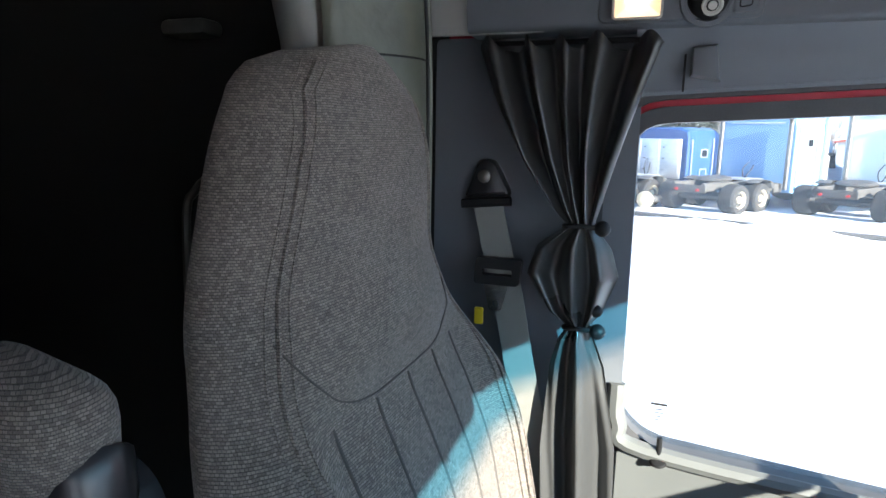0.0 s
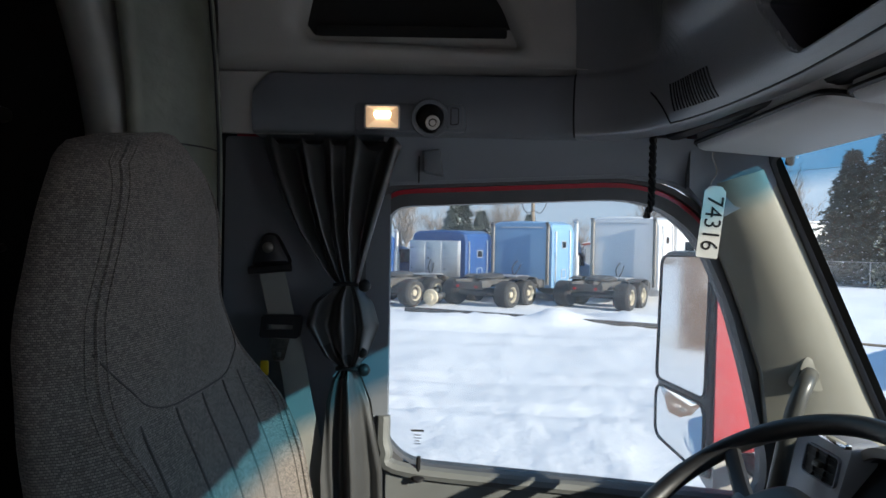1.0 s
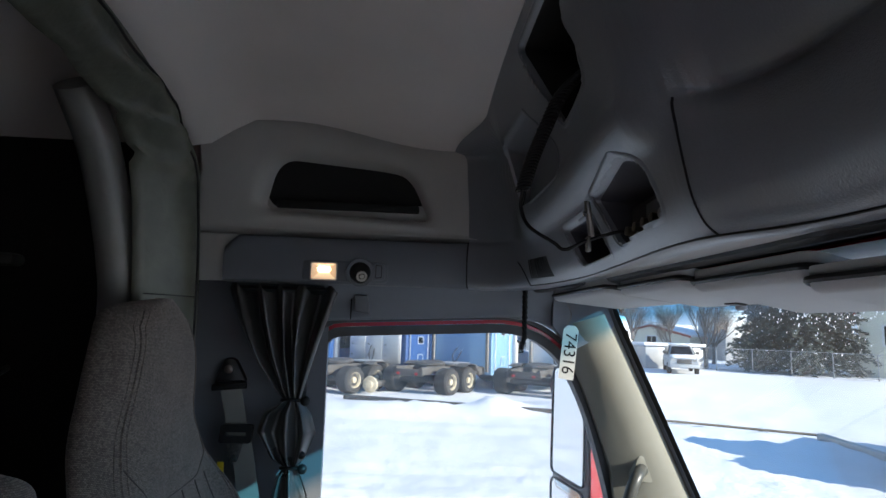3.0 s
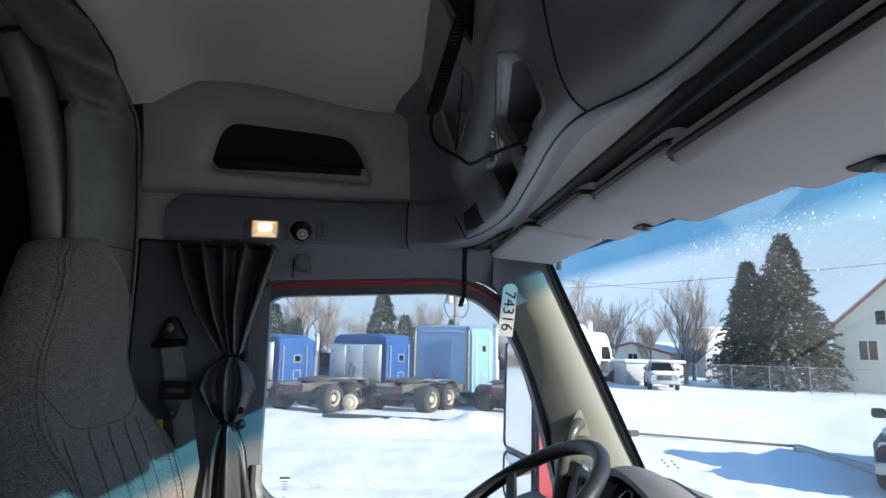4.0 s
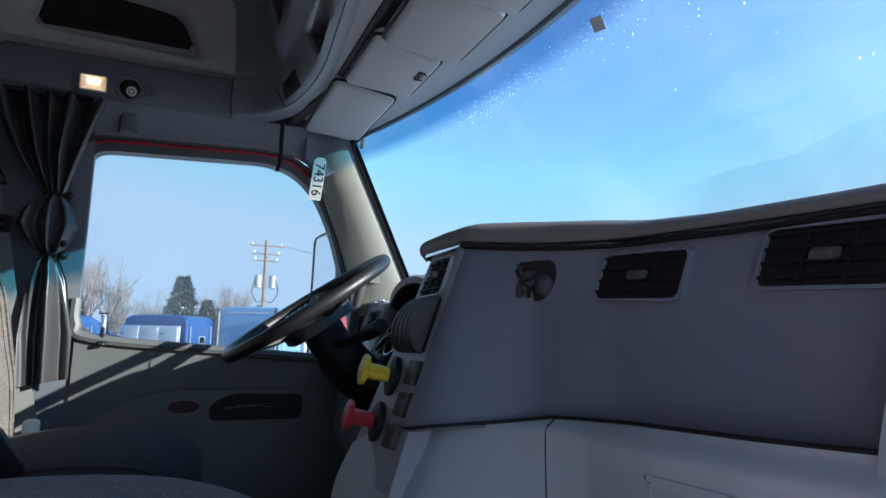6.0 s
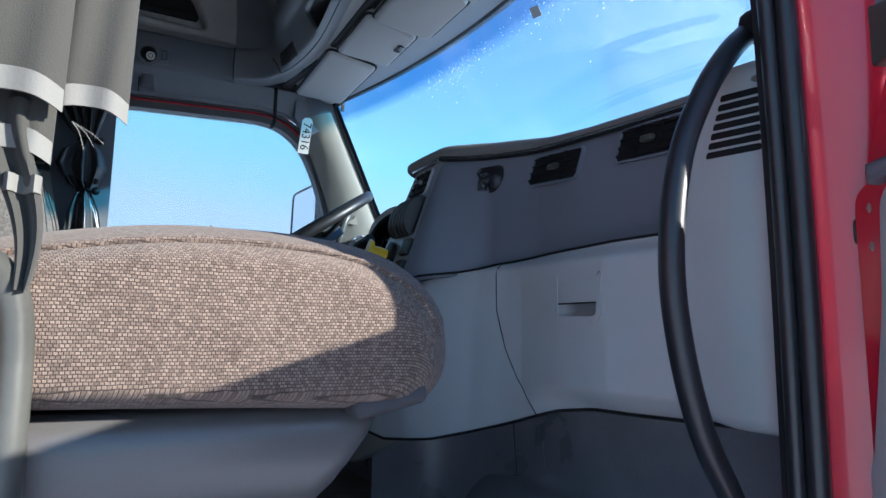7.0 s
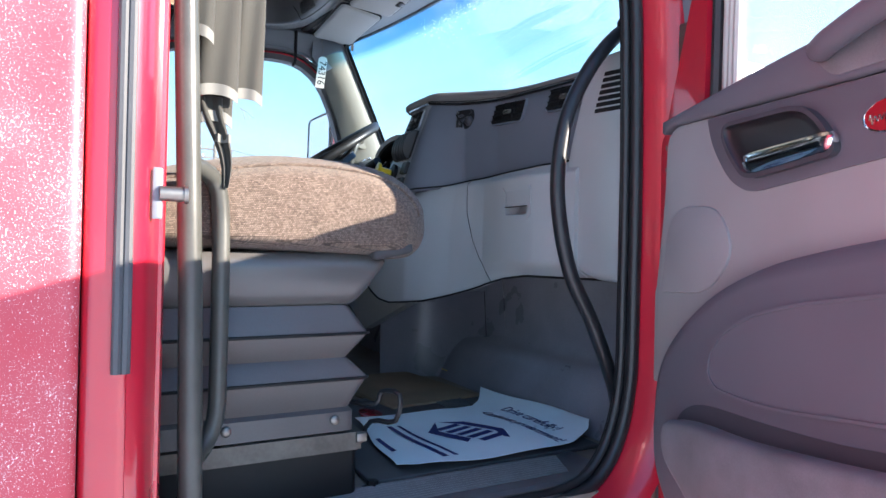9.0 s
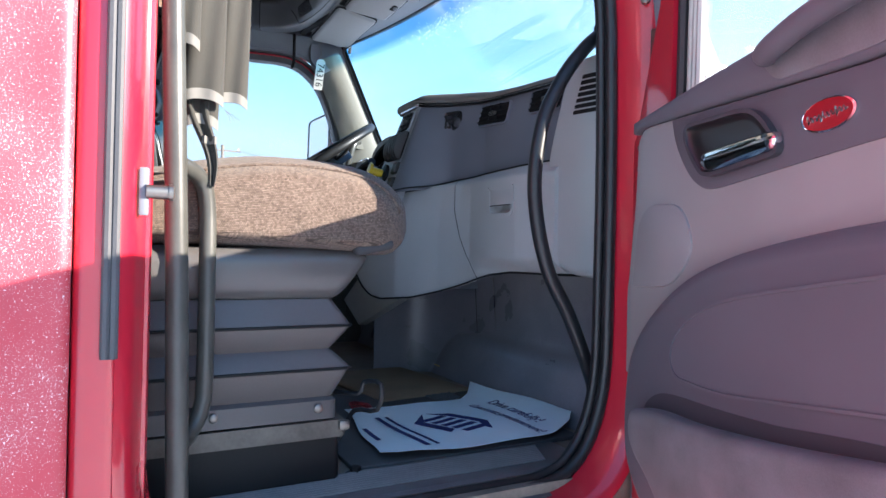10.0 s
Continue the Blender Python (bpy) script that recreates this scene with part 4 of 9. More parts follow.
visor(0.43, 0.83, 0.42, 0.575, 1.325, 1.31, "visor", "pale grey plastic end panel of the sun visor row")

# ---- windscreen ----
ws = thing("window_2", (0, 1.0, 0.85), "wide curved windscreen, blue shade band along the top, dried droplets", "windscreen", kind="structure")
bm = B()
sheet(bm, lambda u, v: (lambda x: screen(x, 0.70 + (glass_top(x) + 0.008 - 0.70) * v))(-0.87 + 1.74 * u), 40, 18)
part("pane", bm, M_WSCREEN, ws, sharp=80)
bm = B()
side = [screen(0.868, z) for z in np.linspace(0.72, 1.29, 14)] + spl([screen(0.868, 1.29), screen(0.858, 1.318), screen(0.80, glass_top(0.80))], 4)[1:]
tube(bm, [(-x, y, z) for x, y, z in side] + [screen(x, glass_top(x)) for x in np.linspace(-0.75, 0.75, 30)] + [tuple(q) for q in side[::-1]], 0.0075, 8)
part("seal", bm, M_RUBBER, ws)
for s_ in (-1, 1):
    bm = B()
    sheet(bm, lambda u, v: (lambda q: (q[0], q[1] - 0.003, q[2]))(screen(s_ * (0.868 - (0.016 + 0.006 * v) * u), 0.72 + 0.61 * v)), 2, 24)
    part("black_edge", bm, M_BLACK, ws, "black painted edge of the glass", sharp=80)
bm = B()
box(bm, (-0.846, 0.588, 1.318), (0.018, 0.012, 0.036), pose(0, 0, 0, 0, 12, 0), 0.005)
part("aerial_clip", bm, M_BLACK, ws)
bm = B()
prism(bm, [(0.058, 1.303), (0.090, 1.298), (0.095, 1.319), (0.063, 1.325)], lambda a, b, d: (screen(a, b)[0], screen(a, b)[1] - d, b), 0.004, 0.005)
part("sticker", bm, M_LIGHT, ws, "faded grey sticker")
bm = B()
for i in range(3):
    for j in range(2):
        x, z = -0.805 + 0.020 * j + 0.003 * i, 0.838 - 0.007 * i
        q = screen(x, z)
        box(bm, (q[0], q[1] - 0.004, z), (0.012, 0.001, 0.003))
part("etched_mark", bm, M_SIDE, ws)

# dried droplets in a spray under the shade band
rd = random.Random(9)
verts, faces = [], []
for k in range(540):
    x = (rd.gauss(-0.33, 0.09), rd.gauss(0.46, 0.16), rd.uniform(-0.45, 0.7))[k % 3]
    z = min(1.335, 1.315 - 0.06 * x * x + (-0.014 + rd.gauss(0, 0.010), -0.035 + rd.gauss(0, 0.030), rd.gauss(0.0, 0.012))[k % 3] - (0.08 * rd.random() if k % 8 == 0 else 0))
    r = rd.uniform(0.0005, 0.0016)
    q = screen(x, z)
    i = len(verts)
    for j in range(6):
        w = math.pi * j / 3
        verts.append((q[0] + r * math.cos(w), q[1] - 0.002, z + r * 1.5 * math.sin(w)))
    verts.append((q[0], q[1] - 0.0034, z))
    faces += [(i + j, i + (j + 1) % 6, i + 6) for j in range(6)]
me = bpy.data.meshes.new("droplets")
me.from_pydata(verts, [], faces)
drop = bpy.data.materials.new("dried_droplet")
drop.use_nodes = True
tl_ = drop.node_tree.nodes.new("ShaderNodeBsdfTranslucent")
tl_.inputs[0].default_value = (0.95, 0.97, 1.0, 1)
drop.node_tree.links.new(tl_.outputs[0], drop.node_tree.nodes["Material Output"].inputs[0])
me.materials.append(drop)
ob = new("droplets", me)
ob.parent = ws
ob.matrix_parent_inverse = ws.matrix_basis.inverted()
tagged(ob, "dried water droplets on the glass", kind="stuff")

# A-pillars
def a_pillar(sgn, name, material, label):
    th = thing(name, (sgn * 0.88, 0.6, 0.85), label, "pillar", kind="structure")
    rear = [(0.60, 0.78), (0.585, 0.90), (0.545, 1.02), (0.505, 1.12), (0.470, 1.20), (0.445, 1.26)]
    front = [(0.82, 0.78), (0.765, 0.865), (0.705, 1.005), (0.650, 1.12), (0.60, 1.23), (0.565, 1.30)]
    bm = B()
    loops = []
    for (ya, za), (yb, zb) in zip(rear, front):
        a, b = Vector((0.918, ya, za)), Vector((0.872, yb, zb))
        m1 = a.lerp(b, 0.33) + Vector((-0.022, 0, 0))
        m2 = a.lerp(b, 0.70) + Vector((-0.026, 0, 0))
        back = Vector((0.06, 0.0, 0))
        loops.append([Vector((sgn * q.x, q.y, q.z)) for q in (a, m1, m2, b, b + back, a + back)])
    sm = []
    for i in range(len(loops) - 1):
        for k in range(4):
            sm.append([p.lerp(q, k / 4) for p, q in zip(loops[i], loops[i + 1])])
    sm.append(loops[-1])
    loft(bm, sm)
    part("cover", bm, material, th, sharp=50)
    return th


a_pillar(-1, "a_pillar_left", M_BEIGE, "beige grey plastic A-pillar cover")
a_pillar(1, "a_pillar_right", M_HEADER, "dark grey plastic A-pillar cover")
# upper corner trim beside the header
bm = B()
def corner(u, v):
    yb = 0.425 + 0.150 * u
    lo = lerp([(0.425, 1.262), (0.455, 1.226), (0.484, 1.204), (0.565, 1.254), (0.575, 1.268)], yb)
    y = yb + (0.425 + 0.128 * u - yb) * v
    return (-0.896 + 0.030 * smooth(0.44, 0.57, y), y, lo + (1.368 - lo) * v)
sheet(bm, corner, 16, 6)
thick(bm, (-0.02, 0, 0))
box(bm, (-0.945, 0.42, 1.372), (0.03, 0.26, 0.06))
single("corner_trim", bm, M_HEADER, "slate corner trim over the A-pillar", "corner trim", kind="structure")

gh = thing("pillar_grab_bar", (-0.86, 0.66, 0.9), "grey plastic grab handle on the driver's A-pillar", "grab bar")
bm = B()
prism(bm, rounded([(0.615, 0.885), (0.70, 0.875), (0.715, 0.935), (0.64, 0.955)], 0.02), lambda a, b, d: (-0.893 + d, a, b), 0.0, 0.022, 0.008)
part("mount", bm, M_BEIGE, gh)
bm = B()
tube(bm, spl([(-0.865, 0.645, 0.915), (-0.835, 0.62, 0.905), (-0.825, 0.60, 0.87), (-0.83, 0.585, 0.80), (-0.845, 0.575, 0.70)], 6), 0.015, 12)
part("bar", bm, M_GREYBAR, gh)

# passenger's side: header over the door and pillar behind it
bm = B()
prism(bm, [(-0.34, 1.25), (0.40, 1.29), (0.46, 1.25), (0.60, 1.30), (0.60, 1.36), (-0.46, 1.36), (-0.46, 1.25)], right, 0.03, 0.09)
single("header_right", bm, M_HEADER, "dark slate header over the passenger's door", "header trim", kind="structure")
bm = B()
prism(bm, [(-0.46, 0.0), (-0.315, 0.0), (-0.315, 1.36), (-0.46, 1.36)], right, 0.02, 0.055)
single("b_pillar_right", bm, M_HEADER, "dark inner B-pillar on the passenger's side", "pillar trim", kind="structure")

# outer skin that closes the cab above the windows
bm = B()
box(bm, (-0.995, -0.87, 1.66), (0.03, 2.95, 0.76))
single("outer_wall_left", bm, M_RED, "red outer cab side over the window", "body panel", kind="structure")
bm = B()
box(bm, (-0.985, -0.66, 0.4), (0.03, 1.0, 2.6))
single("outer_b_pillar_left", bm, M_RED, "red outer pillar behind the driver's door", "body panel", kind="structure")
bm = B()
box(bm, (-0.02, -0.80, 2.06), (1.95, 3.0, 0.03))
single("roof", bm, M_RED, "red cab roof", "roof", kind="structure")
bm = B()
def brow(u, v):
    x = -0.97 + 1.94 * u
    k = max(-0.86, min(0.86, x))
    return (x, screen(k, glass_top(k))[1] + 0.008 - 0.10 * v * v, glass_top(k) + 0.004 + 0.69 * v)


sheet(bm, brow, 40, 8)
thick(bm, (0, 0.02, 0))
single("brow", bm, M_RED, "red cab front over the windscreen", "body panel", kind="structure")


# ---- dashboard ----
dash = thing("dashboard", (0.2, 0.6, 0.37), "slate and light grey dashboard with padded top and air vents", "dashboard")


def face_y(x):
    return lerp([(0.0, 0.44), (0.215, 0.452), (0.25, 0.478), (0.30, 0.508), (0.406, 0.547), (0.517, 0.560), (0.65, 0.574), (0.80, 0.584)], x)


def crest(x):
    return lerp([(-0.01, 0.856), (0.03, 0.864), (0.07, 0.869), (0.12, 0.872), (0.19, 0.872), (0.264, 0.867), (0.33, 0.860), (0.38, 0.854), (0.44, 0.845), (0.53, 0.838), (0.82, 0.831)], x)


def strip_z(x):
    return lerp([(0.08, 0.836), (0.205, 0.838), (0.224, 0.834), (0.285, 0.827), (0.35, 0.821), (0.45, 0.815), (0.60, 0.810), (0.82, 0.804)], x)


# padded top
bm = B()
def pad(u, v):
    x = 0.072 + 0.748 * u
    y0 = face_y(x) - 0.004
    cz = crest(x)
    if v < 0.4:
        t = v / 0.4
        a = t * math.pi / 2
        return (x, y0 + 0.05 * (1 - math.cos(a)) - 0.008 * math.sin(2 * a), cz - (cz - strip_z(x) - 0.002) * (1 - math.sin(a)))
    t = (v - 0.4) / 0.6
    return (x, y0 + 0.05 + (screen(x, 0.76)[1] - 0.02 - y0 - 0.05) * t, cz - 0.115 * t + 0.012 * math.sin(math.pi * t))
sheet(bm, pad, 50, 20)
thick(bm, (0, 0.010, -0.010))
ptop = part("padded_top", bm, M_PAD, dash, sharp=60)
bm = B()
prof = [pad(0.0, k / 20) for k in range(21)]
loft(bm, [[(0.077 - dx, 0.52 + (y - 0.52) * q, 0.842 + (z - 0.842) * q) for _, y, z in prof] + [(0.077 - dx, 0.52 + (prof[-1][1] - 0.52) * q, 0.76), (0.077 - dx, 0.50, 0.81)] for dx, q in ((0.0, 1.0), (0.014, 0.95), (0.024, 0.82), (0.030, 0.6), (0.033, 0.3))])
part("pad_end", bm, M_PAD, ptop, sharp=60)
# dark upper face, bending forward beside the switch stack
def face_pt(u, v):
    zt = 0.52 + 0.31 * v
    k = (0.83 - zt) / 0.33
    xl, yl = 0.213 - 0.045 * k, 0.454 - 0.086 * k
    x = xl + (0.712 - xl) * u
    z = low_top(x) - 0.004 + (strip_z(max(0.215, x)) - low_top(x) + 0.004) * v
    return (x, face_y(x) + (yl - face_y(xl)) * (1 - smooth(0.0, 0.24, u)) + 0.006 * (1 - v) ** 2, z)


def low_top(x):
    return lerp([(0.0, 0.545), (0.05, 0.570), (0.20, 0.590), (0.33, 0.615), (0.45, 0.622), (0.80, 0.632)], x)


bm = B()
sheet(bm, face_pt, 60, 16)
thick(bm, (0, 0.012, 0))
part("upper_face", bm, M_DARK, dash, sharp=60)
bm = B()
tube(bm, [(x, face_y(x) - 0.006, strip_z(x)) for x in np.linspace(0.215, 0.748, 40)], 0.0055, 8)
part("trim_strip", bm, M_BLACK, dash, "glossy black strip with a chrome line")
bm = B()
tube(bm, [(x, face_y(x) - 0.011, strip_z(x) + 0.001) for x in np.linspace(0.215, 0.745, 40)], 0.0016, 6)
part("chrome_line", bm, M_CHROME, dash)

# light lower panels
def low_y(x, z):
    base = lerp([(0.0, 0.43), (0.10, 0.44), (0.20, 0.462), (0.30, 0.500), (0.36, 0.512), (0.50, 0.512), (0.60, 0.518), (0.72, 0.545), (0.80, 0.56)], x)
    kick = lerp([(0.0, 0.10), (0.20, 0.075), (0.30, 0.03), (0.40, 0.0)], x)
    return base - kick * smooth(0.70, 0.45, z) + 0.022 * smooth(0.600, 0.625, z) + 0.05 * smooth(0.41, 0.36, z) * smooth(0.40, 0.55, x)


def low_bottom(x):
    return lerp([(0.0, 0.40), (0.025, 0.350), (0.061, 0.313), (0.10, 0.292), (0.144, 0.284), (0.24, 0.294), (0.381, 0.338), (0.47, 0.366), (0.53, 0.374), (0.80, 0.376)], x)


def split(v):
    """Where the glove box's curved left edge runs."""
    return lerp([(0.0, 0.432), (0.10, 0.416), (0.25, 0.390), (0.45, 0.364), (0.70, 0.344), (1.0, 0.334)], v)


def lower(x0, x1, name, n, skip=None):
    bm = B()
    def f(u, v):
        a, b = x0(v), x1(v)
        x = a + (b - a) * u
        z = low_bottom(x) + (low_top(x) - low_bottom(x)) * v
        return (x, low_y(x, z), z)
    sheet(bm, f, n, 60, skip=(lambda u, v: skip(*f(u, v))) if skip else None)
    thick(bm, (0, 0.020, 0))
    return part(name, bm, M_LIGHT, dash, sharp=50)


lower(lambda v: 0.0, lambda v: split(v) - 0.0015, "knee_panel", 60)
glove = lower(lambda v: split(v) + 0.0015, lambda v: 0.715, "glove_box_door", 80, lambda x, y, z: 0.500 < x < 0.586 and 0.513 < z < 0.574)
bm = B()
tube(bm, [(lambda x, z: (x, low_y(x, z) + 0.002, z))(split(k / 30), low_bottom(split(k / 30)) + (low_top(split(k / 30)) - low_bottom(split(k / 30))) * k / 30) for k in range(31)], 0.0022, 6)
part("glove_box_gap", bm, M_BLACK, dash)
bm = B()
tube(bm, [(0.004 + 0.76 * k / 60, low_y(0.004 + 0.76 * k / 60, low_bottom(0.004 + 0.76 * k / 60)) - 0.001, low_bottom(0.004 + 0.76 * k / 60) - 0.002) for k in range(61)], 0.0026, 8)
part("lower_edge", bm, M_BLACK, dash)
bm = B()
tube(bm, [(x, min(low_y(x, low_top(x)), face_pt((x - 0.18) / 0.532, 0.0)[1]) - 0.001, low_top(x) + 0.001) for x in np.linspace(0.185, 0.70, 40)], 0.0022, 8)
part("seam", bm, M_BLACK, dash)
# glove box latch: frame, lever, hollow finger cup
def latch_at(a, b, d):
    return (a, low_y(a, b) - d, b)
LO = rounded([(0.491, 0.505), (0.595, 0.505), (0.595, 0.582), (0.491, 0.582)], [0.022, 0.022, 0.006, 0.006], 6)
bm = B()
ring(bm, LO, inset(LO, 0.010), latch_at, -0.012, 0.0022)
lt = part("latch_frame", bm, M_LIGHT, glove)
bm = B()
LI = inset(LO, 0.009)
R = [[bm.verts.new(latch_at(0.543 + (a - 0.543) * k, 0.5435 + (b - 0.5435) * k, d)) for a, b in LI] for k, d in ((1.0, -0.001), (0.97, -0.012), (0.88, -0.022), (0.6, -0.026))]
for a, b in zip(R, R[1:]):
    for j in range(len(a)):
        bm.faces.new((a[j], a[(j + 1) % len(a)], b[(j + 1) % len(a)], b[j]))
bm.faces.new(R[-1])
part("finger_cup", bm, M_LIGHT, lt, sharp=60)
bm = B()
prism(bm, rounded([(0.500, 0.536), (0.586, 0.536), (0.586, 0.574), (0.500, 0.574)], 0.003), latch_at, -0.006, 0.0012, 0.0015)
part("latch_lever", bm, M_LIGHT, lt)
bm = B()
tube(bm, [latch_at(a, b, 0.0005) for a, b in inset(LO, 0.0085)], 0.0013, 5, closed=True)
tube(bm, [latch_at(a, 0.535, 0.0002) for a in np.linspace(0.500, 0.586, 8)], 0.0012, 5)
part("latch_gap", bm, M_BLACK, lt)
# engine tunnel's side beside the foot well, and the grey cover over it
bm = B()
TUN = spl([(0.10, 0.772, 0), (0.02, 0.766, 0), (-0.06, 0.745, 0), (-0.13, 0.705, 0), (-0.175, 0.64, 0), (-0.19, 0.57, 0), (-0.19, 0.48, 0)], 6)
def tunnel(u, v):
    k = u * (len(TUN) - 1)
    i = min(int(k), len(TUN) - 2)
    p = TUN[i].lerp(TUN[i + 1], k - i)
    return (p.x + 0.05 * (1 - v) * (1 - u), p.y, 0.34 * v)
sheet(bm, tunnel, 36, 10)
thick(bm, (-0.008, 0.008, 0))
part("tunnel_cover", bm, M_TOE, dash, "dark blue vinyl engine tunnel cover", sharp=60)
bm = B()
tube(bm, [tunnel(0.20, k / 10) for k in range(11)], 0.0014, 6)
part("tunnel_seam", bm, M_BLACK, dash)
bm = B()
prism(bm, [(-0.42, 0.235), (-0.25, 0.160), (0.10, 0.275), (0.06, 0.33), (0.0, 0.42), (-0.12, 0.40)], lambda a, b, d: (a, 0.445 + d, b), 0.0, 0.03, 0.0)
part("side_cover", bm, M_LIGHT, dash)
bm = B()
tube(bm, [(-0.125, 0.444, 0.335), (0.03, 0.444, 0.350)], 0.0014, 6)
part("cover_seam", bm, M_BLACK, dash)
# passenger vents
def vent(parent, put, w, h, slats, name="vent", frame_mat=None, rim=0.003):
    """A rectangular vent in put(a, b, d) of w x h."""
    o = rounded([(-w / 2 - rim, -h / 2 - rim), (w / 2 + rim, -h / 2 - rim), (w / 2 + rim, h / 2 + rim), (-w / 2 - rim, h / 2 + rim)], 0.012, 4)
    i = rounded([(-w / 2, -h / 2), (w / 2, -h / 2), (w / 2, h / 2), (-w / 2, h / 2)], 0.008, 4)
    bm = B()
    ring(bm, o, i, put, -0.006, 0.0052)
    v = part(name, bm, frame_mat or M_DARK, parent)
    bm = B()
    prism(bm, i, put, -0.006, 0.0012)
    part("vent_back", bm, M_BLACK, v)
    for k in range(slats):
        b = -h / 2 + h * (k + 0.5) / slats
        bm = B()
        loft(bm, [[put(a, b - 0.0012, 0.0015), put(a, b + 0.0010, 0.0015), put(a, b + 0.0030, 0.0060), put(a, b + 0.0012, 0.0060)] for a in (-w / 2 + 0.001, w / 2 - 0.001)])
        part("slat", bm, M_BLACK, v)
    for a in (-w / 6, w / 6):
        bm = B()
        loft(bm, [[put(a - 0.001, b, 0.001), put(a + 0.001, b, 0.001), put(a + 0.001, b, 0.006), put(a - 0.001, b, 0.006)] for b in (-h / 2, h / 2)])
        part("vane", bm, M_BLACK, v)
    bm = B()
    prism(bm, rounded([(-0.010, -0.004), (0.010, -0.004), (0.010, 0.006), (-0.010, 0.006)], 0.003), put, 0.004, 0.014, 0.003)
    part("vent_tab", bm, M_GREYBAR, v)
    return v


for cx in (0.452, 0.648):
    vent(dash, lambda a, b, d, cx=cx: (cx + a + 0.38 * b, face_y(cx + a + 0.38 * b) - d - 0.002, 0.777 + b - 0.05 * a), 0.112, 0.048, 4)
# speaker hole as a dark plate, its shade put in, with wiring showing
hole = rounded([(-0.038, 0.034), (-0.042, -0.005), (-0.020, -0.042), (0.0, -0.052), (0.020, -0.042), (0.042, -0.005), (0.038, 0.034)], 0.016, 5)
bm = B()
prism(bm, hole, lambda a, b, d: (0.304 + a * 0.70, face_y(0.304 + a * 0.70) - d, 0.786 + b * 0.62), -0.01, 0.0015)
h = part("open_hole", bm, M_BLKBAR, dash, "dark plate for the shaded open round hole, with loose wiring")
for ax, az, rr in ((0.294, 0.785, 0.012), (0.316, 0.776, 0.014)):
    bm = B()
    lathe(bm, [(rr, 0.0), (rr * 0.92, 0.004), (rr * 0.6, 0.008), (0.002, 0.0095)], aim((ax, face_y(ax) - 0.0008, az), (0.25, -0.97, 0)), 14)
    part("bracket", bm, M_POCKET, h)
bm = B()
tube(bm, spl([(0.285, 0.494, 0.762), (0.295, 0.492, 0.780), (0.31, 0.502, 0.786), (0.328, 0.512, 0.800)], 5), 0.0035, 6)
part("cable", bm, M_BLKBAR, h)
bm = B()
tube(bm, spl([(0.283, 0.492, 0.796), (0.290, 0.494, 0.785), (0.298, 0.500, 0.772), (0.300, 0.500, 0.760)], 5), 0.0028, 6)
part("cable", bm, M_BLKBAR, h)
for q in ((0.290, 0.498, 0.766), (0.322, 0.513, 0.770), (0.284, 0.496, 0.800)):
    bm = B()
    box(bm, q, (0.012, 0.004, 0.007), pose(0, 0, 0, 0, 25, 0), 0.001)
    part("bracket", bm, M_GREYBAR, h)

# light grey end pod with its demister grille
pod = thing("dash_end_pod", (0.75, 0.6, 0.37), "light grey plastic dash end pod with slotted demister grille", "dash pod")
POD = rounded([(0.728, 0.826), (0.704, 0.74), (0.678, 0.64), (0.668, 0.54), (0.676, 0.45), (0.705, 0.392), (0.745, 0.372), (0.905, 0.365), (0.905, 0.842), (0.775, 0.846)], [0.03, 0.05, 0.05, 0.05, 0.05, 0.04, 0.03, 0.01, 0.02, 0.03], 4)
bm = B()
prism(bm, POD, lambda a, b, d: (a, 0.625 + 0.25 * (a - 0.75) - d, b), -0.06, 0.062, 0.020)
part("body", bm, M_LIGHT, pod, sharp=50)
for k in range(7):
    bm = B()
    z = 0.797 - 0.0122 * k
    x0 = 0.771 - 0.0036 * k
    prism(bm, rounded([(x0, z - 0.0043), (0.818, z - 0.0050), (0.818, z + 0.0038), (x0 + 0.002, z + 0.0043)], 0.003), lambda a, b, d: (a, 0.563 + 0.25 * (a - 0.75) - d, b), -0.004, 0.0008)
    part("slot", bm, M_BLACK, pod)
bm = B()
box(bm, (0.742, 0.560, 0.818), (0.014, 0.008, 0.012), r=0.003)
part("strip_end", bm, M_CHROME, pod)

# switch stack facing the driver
def stack(a, b, d):
    """a across, b down the panel, d out of it."""
    t = b / 0.34
    l = Vector((0.092, 0.450, 0.828)).lerp(Vector((-0.036, 0.360, 0.50)), t)
    r = Vector((0.213, 0.452, 0.830)).lerp(Vector((0.168, 0.366, 0.50)), t)
    p = l.lerp(r, a)
    return p + Vector((-0.12, -0.96, 0.25)) * d


st = thing("switch_stack", (0.12, 0.42, 0.5), "satin grey centre stack with an air vent, rocker switches, brake knobs", "switch stack")
bm = B()
prism(bm, rounded([(0, -0.014), (1, -0.010), (1, 0.34), (0, 0.34)], 0.0), stack, -0.03, 0.0)
part("bezel", bm, M_STACK, st)
vent(st, lambda a, b, d: stack(0.46 + a / 0.125, 0.034 - b, d), 0.070, 0.054, 4, frame_mat=M_STACK)
bm = B()
prism(bm, [(-0.02, -0.010), (1.0, -0.008), (1.0, 0.000), (-0.02, -0.001)], stack, -0.004, 0.010, 0.002)
part("chrome_bar", bm, M_CHROME, st)
bm = B()
prism(bm, rounded([(0.21, 0.068), (0.80, 0.068), (0.80, 0.146), (0.21, 0.146)], 0.008), stack, -0.002, 0.0018)
sw = part("switch_panel", bm, M_BLACK, st)
